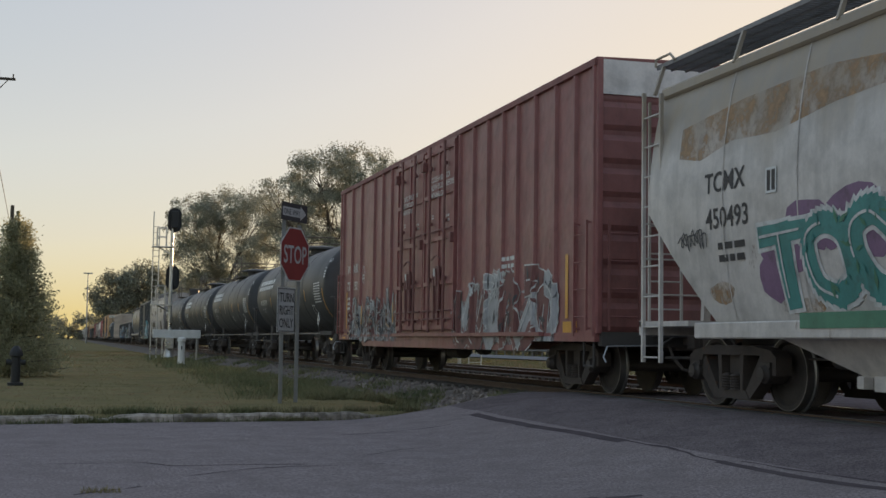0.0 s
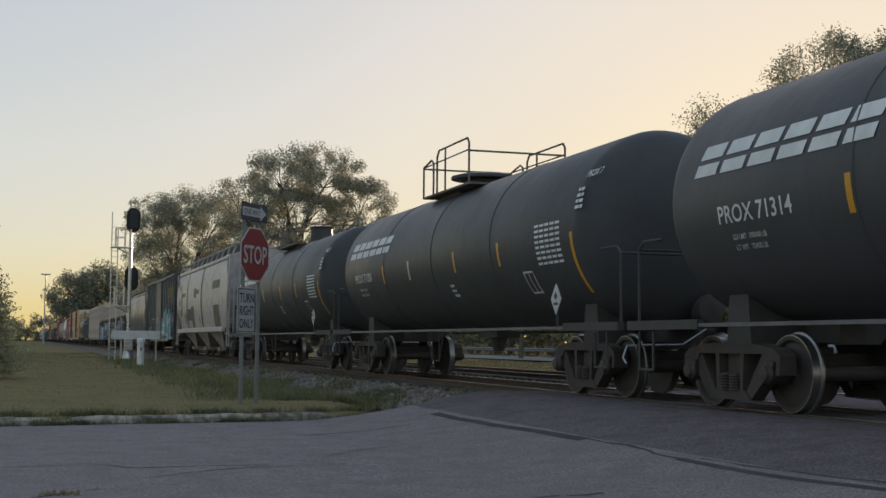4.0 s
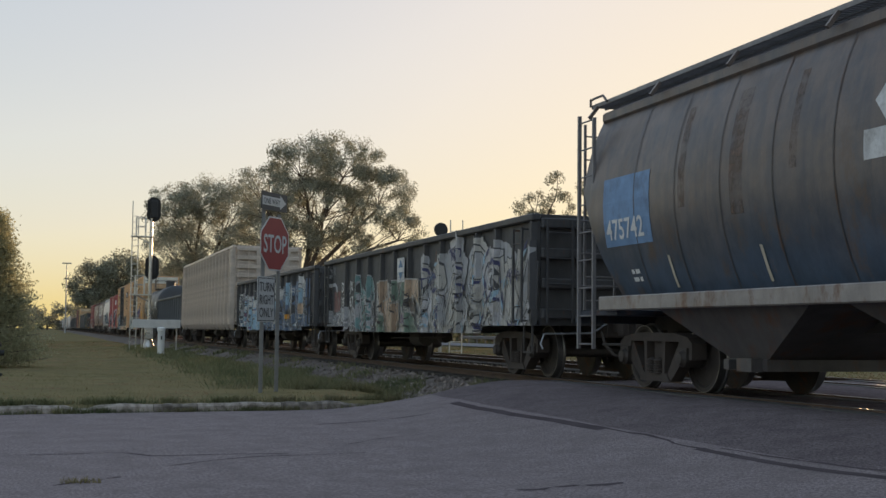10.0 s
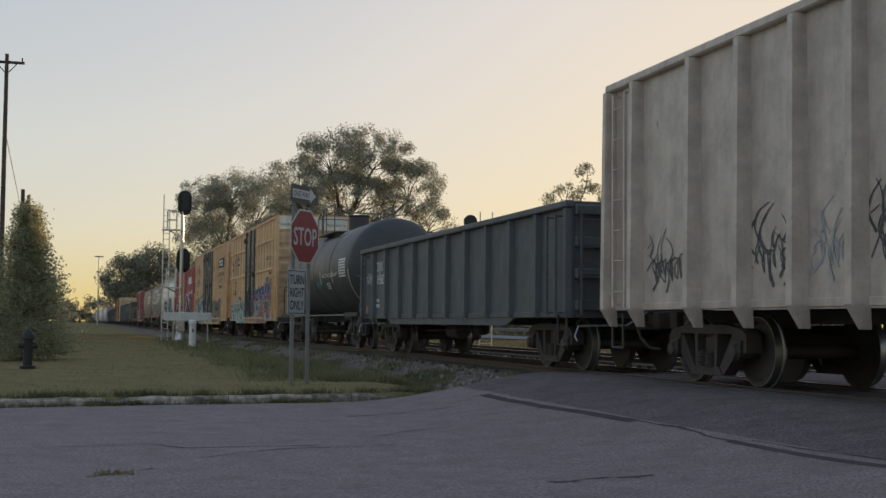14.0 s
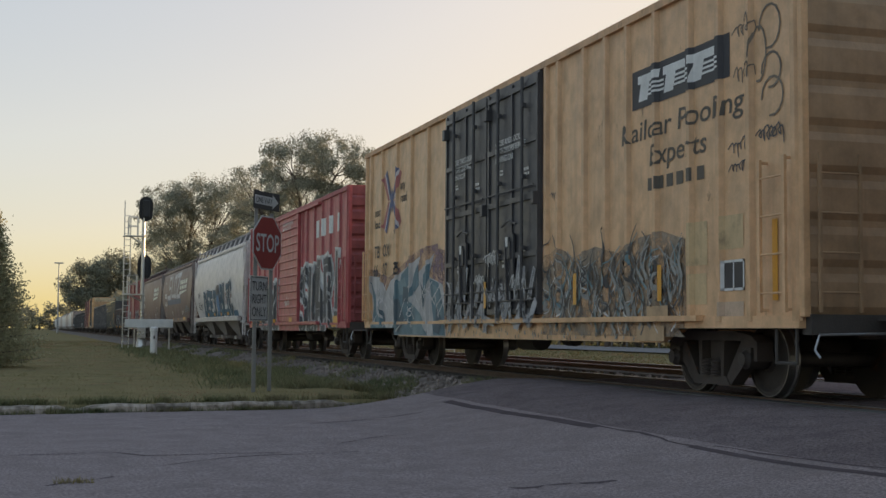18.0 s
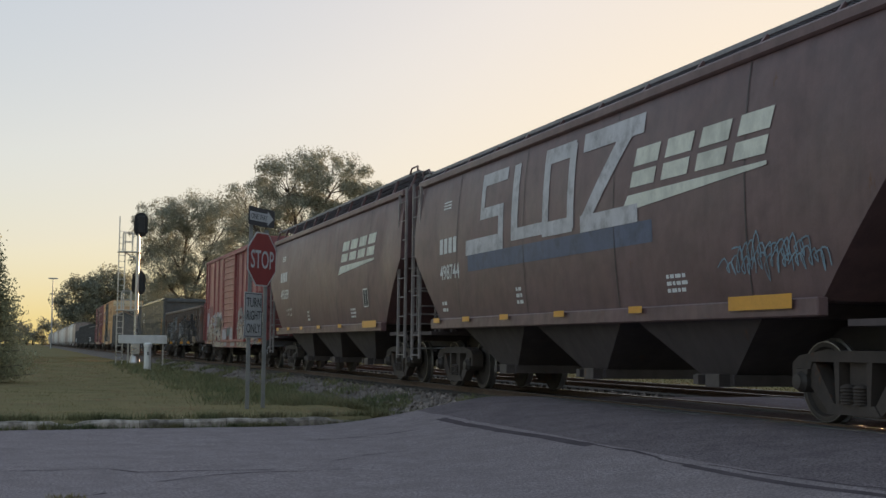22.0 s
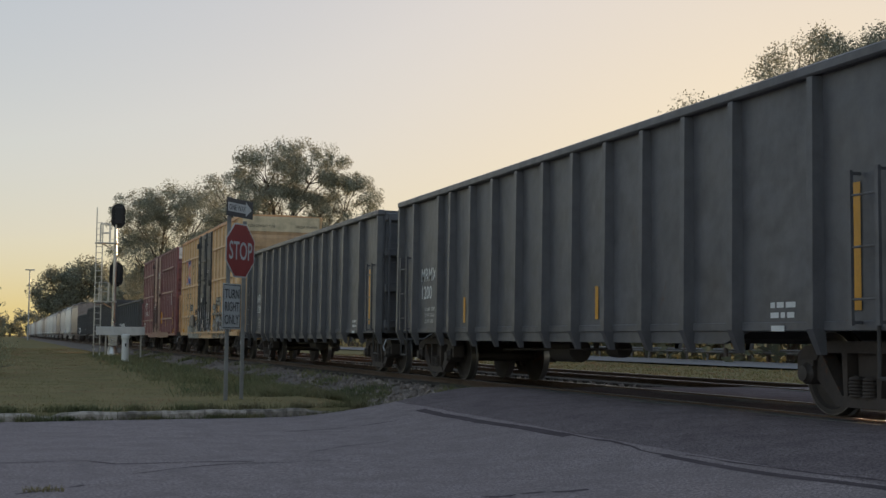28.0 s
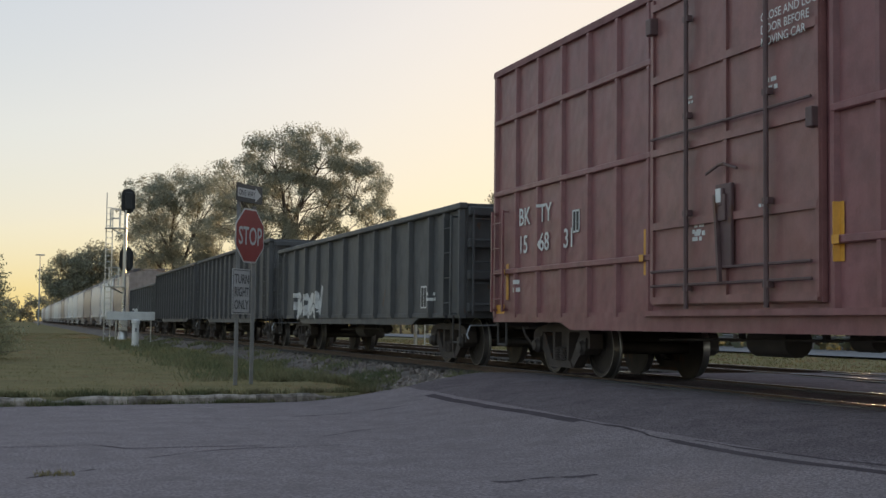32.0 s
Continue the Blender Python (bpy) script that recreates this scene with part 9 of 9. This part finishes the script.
decal(c, "worn_patch", [[(1.75, 1.0), (1.7, 1.5), (1.2, 1.35), (0.9, 1.5), (0.5, 1.1), (0.6, 0.98)], [(-0.3, 1.0), (-0.2, 1.3), (-0.7, 1.5), (-1.1, 1.45), (-1.1, 1.0)]], G_LILAC, sf, (), (), 0.05, step=0.0003)
decal(c, "worn_patch", [blob(0.2, 1.3, 0.3, 0.2, random.Random(91)), blob(-0.25, 1.35, 0.2, 0.22, random.Random(92))], spray((0.10, 0.13, 0.14), 0.3), sf, (), (), 0.054, step=0.0003)
decal(c, "sill_paint", [rect(1.8, 1.0, 0.75, 0.92), rect(-0.1, -1.2, 0.75, 0.92)], G_LILAC, sf, (), (), 0.01)
decal(c, "defect_plate", [rect(3.7, 2.95, 1.56, 2.0)], spray((0.10, 0.095, 0.07), 0.2), sf, (), (), 0.07)
graffiti(c, 92, -1.75, -7.4, 0.72, 2.15, [G_CREAM, G_PEACH, G_ASHEN], G_DARK, sf, (), yc, 9, fat=0.42, cloud=G_ASHEN, ground=G_CREAM, drips=8, edge=0.035, shade=G_MAROON, light=G_LILAC)
flames(c, 921, -1.75, -7.4, 0.72, 2.0, 46, 0.028, G_MAROON, sf, yc, 0.062, 0.45)
flames(c, 922, 7.1, 1.95, 0.72, 1.9, 40, 0.028, G_MAROON, sf, yc, 0.062, 0.45)
flames(c, 923, -1.75, -7.4, 0.72, 2.0, 30, 0.02, G_DARK, sf, yc, 0.064, 0.4)
decal(c, "painted_block", [rect(6.5, 5.3, 1.72, 2.5)], paint((0.16, 0.04, 0.04), 0.6), sf, (), yc, 0.045)
stencils(c, sf, (), yc, 6.87, 2.22, ["LRS"], 0.18, M_STENCIL, lift=0.05)
stencils(c, sf, (), yc, 6.61, 1.86, ["47"], 0.2, M_STENCIL, lift=0.05)
stencils(c, sf, (), yc, 5.96, 1.85, ["63"], 0.2, M_STENCIL, lift=0.05)
label_box(c, sf, (), yc, -5.4, 1.75, 0.42, 0.5)
decal(c, "reflector", [rect(6.4, 5.9, 0.8, 1.0), rect(-6.7, -7.3, 0.85, 1.15)], M_REFL, sf, (), yc, 0.035)

# c21: low rusty gondola
c, hl, sf, yc, W = gondola("gondola", "low rusty brown gondola car with faded graffiti", 382.6, 399.4, 2.66, (0.085, 0.066, 0.055), 13, rust=0.55, ribw=0.2, ribd=0.12, rib_ys=(*[6.8 - 1.05 * i for i in range(14)],))
graffiti(c, 95, 7.6, -7.4, 0.85, 2.15, [spray((0.16, 0.145, 0.13), 1.0), spray((0.10, 0.09, 0.085), 0.9), G_FAINT], spray((0.045, 0.04, 0.04), 0.9), sf, (), yc, 13, fat=0.40, tags=G_FAINT, edge=0.08, drips=20)
decal(c, "rust_patch", [rect(7.95, 7.55, 1.35, 1.6), rect(7.0, 6.4, 0.92, 1.15), rect(5.2, 4.7, 0.92, 1.1), rect(-0.6, -1.4, 0.92, 1.12), rect(-5.0, -6.4, 0.92, 1.2)], spray((0.26, 0.19, 0.13), 0.5), sf, (), yc, 0.03, step=0.0003)
decal(c, "reflector", [rect(-6.2, -6.8, 1.55, 1.85), rect(7.9, 7.6, 1.3, 1.45)], M_REFL, sf, (), yc, 0.01)
decal(c, "reflector", [rect(y, y - 0.5, 0.83, 0.95) for y in (5.0, 2.4, -0.4, -3.4)], M_REFL, sf, (), yc, 0.05)

# c22 to c24: dark grey open hoppers
for k, (a, b, num) in enumerate(((400.7, 416.6, "400528"), (417.9, 434.15, "1200"), (435.6, 452.1, "120011"))):
    c, hl, sf, yc, W = gondola("open_hopper", "dark blue-grey ribbed open-top hopper car", a, b, 3.62, (0.035, 0.042, 0.045) if k == 0 else (0.06, 0.063, 0.069), 9 if k == 0 else 13, rust=0.04, cat="open hopper", ribw=0.22 if k == 0 else 0.15, ribd=0.14 if k == 0 else 0.11, toe=0 if k == 0 else 1, streak=0.25, rough=0.22 if k == 0 else 0.42, rib_ys=[7.14 - 0.95 * i for i in range(16)] if k == 0 else [7.0, 5.44] + [4.74 - 1.09 * i for i in range(10)] + [-6.6], ladtop=2.45, trucks=(-6.8, 6.8))
    if k == 0:
        stencils(c, sf, (), yc, 6.56, 2.72, ["D NX"], 0.26, M_STENCIL)
        stencils(c, sf, (), yc, 6.6, 2.30, [num], 0.26, M_STENCIL)
    else:
        decal(c, "lettering", words("MRMX", 6.74, 1.92, 0.25, 0.95, fat=0.012), M_STENCIL, sf, (), yc, 0.006)
        decal(c, "lettering", words(num, 6.74, 1.57, 0.25, 1.02 * len(num) / 6, fat=0.012), M_STENCIL, sf, (), yc, 0.006)
    stencils(c, sf, (), (), 6.5, 1.33, ["LD LMT  209400", "LT WT  76600", "CU FT  4000"], 0.07, M_STENCIL, 1.7)
    marks(c, sf, (), (), -5.7, 1.15, 3, 2, 0.06)
    decal(c, "label_plate", [rect(-5.75, -6.0, 0.84, 0.96)], M_STENCIL, sf, (), (), 0.01)
    reflectors(c, [(7.45, 1.1), (4.2, 1.08), (-1.32, 1.08)], sf, h=0.46)
    reflectors(c, [(-7.15, 1.1)], sf, w=0.13, h=1.25)

# c25: second yellow grid-sided boxcar
c, hl, sf, yc, W = boxcar("boxcar", "mustard yellow fifty-foot boxcar with a black door and outlined graffiti", 453.95, 469.7, 5.12, (0.55, 0.30, 0.145), (1.95, -1.6), grid=True, posts=(6, 8), doorcol=(0.024, 0.028, 0.033), endcol=(0.36, 0.23, 0.12), capend=(0.44, 0.37, 0.24), rust=0.06, endn=6, endd=0.01, post_ys=(6.78, 6.03, 5.19, 4.31, 3.51, 2.7, 2.05, -1.7, -2.5, -3.35, -4.2, -5.05, -5.9, -6.78))
end_marks(c, hl, "FBOX 504194", 5.12)
pool_mark(c, sf, yc, 5.47, 3.7, 0.66)
stencils(c, sf, (), yc, 6.54, 3.72, ["next", "load"], 0.18, M_STENCILB)
stencils(c, sf, (), yc, 4.15, 3.8, ["any", "road"], 0.2, M_STENCILB)
for y, z, w_ in ((5.77, 2.46, "FB"), (4.96, 2.45, "OX"), (6.36, 1.99, "5"), (5.80, 1.99, "04"), (4.94, 1.99, "19"), (4.05, 2.0, "4")):
    stencils(c, sf, (), yc, y, z, [w_], 0.25, M_STENCILB, lift=0.03)
stencils(c, sf, (), yc, 5.6, 1.41, ["LD LMT  213200", "LT WT    72800"], 0.09, M_STENCILB, 1.8, lift=0.03)
stencils(c, sf, (), yc, -5.2, 3.55, ["Railcar Pooling", "Experts"], 0.18, spray((0.20, 0.12, 0.06), 0.5))
G_ASH = spray((0.32, 0.285, 0.235), 0.45)
decal(c, "graffiti_ground", [[(5.5, 0.72), (5.3, 1.2), (4.2, 1.5), (2.0, 1.3), (2.0, 0.72)]], G_BONE, sf, (), yc, 0.003)
graffiti(c, 96, 5.3, 3.5, 0.72, 2.1, [G_ASH], G_DARK, sf, (), yc, fat=0.15, word="R", edge=0.10, flecks=False)
graffiti(c, 94, 3.7, 2.0, 0.72, 1.8, [G_ASH, G_BONE], G_DARK, sf, (), yc, 2, fat=0.24, tags=G_BLACK, edge=0.06, flecks=False)
bm = bmesh.new()
box(bm, -1.56, 3.44, 1.49, 0.10, 0.66, 0.46)
part("defect_box", bm, paint((0.16, 0.14, 0.115), 0.6, rust=0.2), c, "grey steel card holder", bevel=0.02)
decal(c, "yellow_panel", [rect(6.62, 6.1, 1.70, 1.9)], M_REFL, sf, (), yc, 0.012)
scribble(c, 93, 6.5, 2.5, 0.22, G_BROWN, sf, (), yc)
decal(c, "graffiti_ground", [rect(4.5, 2.0, 0.72, 1.15), rect(-1.75, -6.2, 0.72, 1.2)], G_FAINT, sf, (), yc, 0.003)
graffiti(c, 97, -1.95, -6.4, 0.75, 2.25, [G_ASH], G_DARK, sf, (), yc, 6, fat=0.28, edge=0.05, flecks=True, lean=-0.3, shade=G_BROWN, light=G_GREY, ground=G_FAINT)
graffiti(c, 98, 1.8, -1.6, 0.95, 1.9, [G_SILVER], G_DARK, sf, (), (), 4, fat=0.22, tags=G_GREY, edge=0.05, flecks=False, lean=-0.3)
for y in (2.13, -2.05):
    reflectors(c, [(y, 1.05)], lambda *a: -1.54, w=0.13, h=0.6)
decal(c, "reflector", [rect(7.2, 6.4, 0.98, 1.12)], M_REFL, sf, (), yc, 0.02)
reflectors(c, [(2.2, 1.2)], sf, yc=yc, w=0.12, h=0.8)
decal(c, "worn_patch", [rect(-5.15, -5.75, 3.95, 4.35), rect(-5.9, -6.6, 4.0, 4.4)], spray((0.36, 0.14, 0.12), 0.9), sf, (), yc, 0.004, step=0.0002)

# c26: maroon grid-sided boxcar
# door colour lightened to carry the sky's reflection on its panel
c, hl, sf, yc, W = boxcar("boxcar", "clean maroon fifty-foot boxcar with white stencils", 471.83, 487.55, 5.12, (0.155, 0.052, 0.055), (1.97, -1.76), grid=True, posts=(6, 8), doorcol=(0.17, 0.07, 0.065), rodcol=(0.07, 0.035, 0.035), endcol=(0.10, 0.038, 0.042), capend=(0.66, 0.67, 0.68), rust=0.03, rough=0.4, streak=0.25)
end_marks(c, hl, "156831", 5.12)
for y, z, w_ in ((6.72, 2.4, "BK"), (5.85, 2.4, "TY"), (6.72, 1.95, "15"), (5.85, 1.95, "68"), (4.9, 1.95, "31")):
    stencils(c, sf, (), yc, y, z, [w_], 0.28, M_STENCIL, lift=0.02)
stencils(c, sf, (), (), -0.7, 4.12, ["CLOSE AND LOCK", "DOOR BEFORE", "MOVING CAR"], 0.095, M_STENCIL, lift=0.06)
marks(c, sf, (), yc, 7.0, 1.45, 2, 2, 0.07)
marks(c, sf, (), yc, -4.3, 2.75, 2, 7, 0.07)
marks(c, sf, (), yc, -5.6, 2.85, 2, 5, 0.07)
marks(c, sf, (), (), 0.9, 1.9, 2, 2, 0.05)
label_box(c, sf, (), yc, 4.6, 2.15, 0.26, 0.34)
reflectors(c, [(7.3, 1.2), (2.3, 1.45), (-1.9, 1.45), (-3.5, 1.3)], sf, yc=yc, w=0.12, h=0.6)
reflectors(c, [(-6.4, 1.35)], sf, yc=yc, w=0.2, h=0.65)
decal(c, "reflector", [rect(7.7, 7.35, 0.95, 1.12), rect(-7.0, -7.6, 0.95, 1.15)], M_REFL, sf, (), yc, 0.02)

# c27 to c29: dark open cars
c, hl, sf, yc, W = gondola("gondola", "worn black ribbed gondola car with a white tag", 489.25, 506.9, 3.03, (0.045, 0.048, 0.05), 15, rust=0.15, ribw=0.16, rib_ys=(7.8, 6.25, 4.82, 3.34, 1.84, 0.27, -1.27, -2.68, -4.11, -5.46, -6.84, -7.81))
graffiti(c, 99, 6.4, 2.9, 0.95, 1.75, [G_WHITE], None, sf, (), yc, 4, fat=0.28)
label_box(c, sf, (), yc, -6.1, 1.1, 0.4, 0.45)
marks(c, sf, (), yc, -6.8, 1.35, 2, 2, 0.06)
c27 = c
c, hl, sf, yc, W = gondola("open_hopper", "black ribbed open-top hopper car", 508.3, 526.0, 3.5, (0.042, 0.043, 0.045), 15, rust=0.1, cat="open hopper")
c28 = c


def trailing(ob, mid):
    """Another car of the same build, with its centre at mid along the train."""
    before = set(bpy.data.objects)
    nc = copy_thing(ob, pose(TX, mid, 0))
    nc.matrix_basis = pose(TX, mid, 0)
    CARS.append((nc, mid))
    for o in nc.children_recursive:
        if o.data == ME_WHEELS:
            WHEELSETS[-1 if o.location.y < 0 else 1].append(o)
    return nc


trailing(c28, 535.9)
trailing(c27, 554.3)
# far covered hoppers and tank cars
h1, *_ = hopper("covered_hopper", "plain grey-brown covered hopper car", 564.0, 581.0, (0.24, 0.20, 0.18), sill=1.3, eave=4.2, top=4.5, rust=0.15, seams=0, walk_posts=9)
h2, *_ = hopper("covered_hopper", "plain white covered hopper car", 581.6, 598.6, (0.55, 0.55, 0.53), sill=1.3, eave=4.2, top=4.5, rust=0.08, seams=0, walk_posts=9)
h3, *_ = hopper("covered_hopper", "plain pale grey covered hopper car", 599.2, 616.2, (0.40, 0.40, 0.40), sill=1.3, eave=4.2, top=4.5, rust=0.08, seams=0, walk_posts=9)
u = 625.2
for i in range(18):
    trailing((h1, h3, h2, h2, h3)[i % 5], u)
    u += 17.6


# ---- what moves ----


def motions():
    """All cars roll along the track together; every wheelset turns with them."""
    times = [i * 2.0 for i in range(17)]
    for car, mid in CARS:
        walk(car, [(t, pose(TX, mid - travelled(t), 0)) for t in times])
    # one turning wheelset each for the front and rear axle of a truck; the others, alike, take over its keys
    for s, sets in WHEELSETS.items():
        first = sets[0]
        walk(first, [(i / FPS, pose(0, s * 0.89, WR, math.degrees(travelled(i / FPS) / WR))) for i in range(32 * FPS + 1)])
        act, slot = first.animation_data.action, first.animation_data.action_slot
        for w in sets[1:]:
            w.rotation_mode = "QUATERNION"
            w.animation_data_create()
            w.animation_data.action = act
            w.animation_data.action_slot = slot


motions()
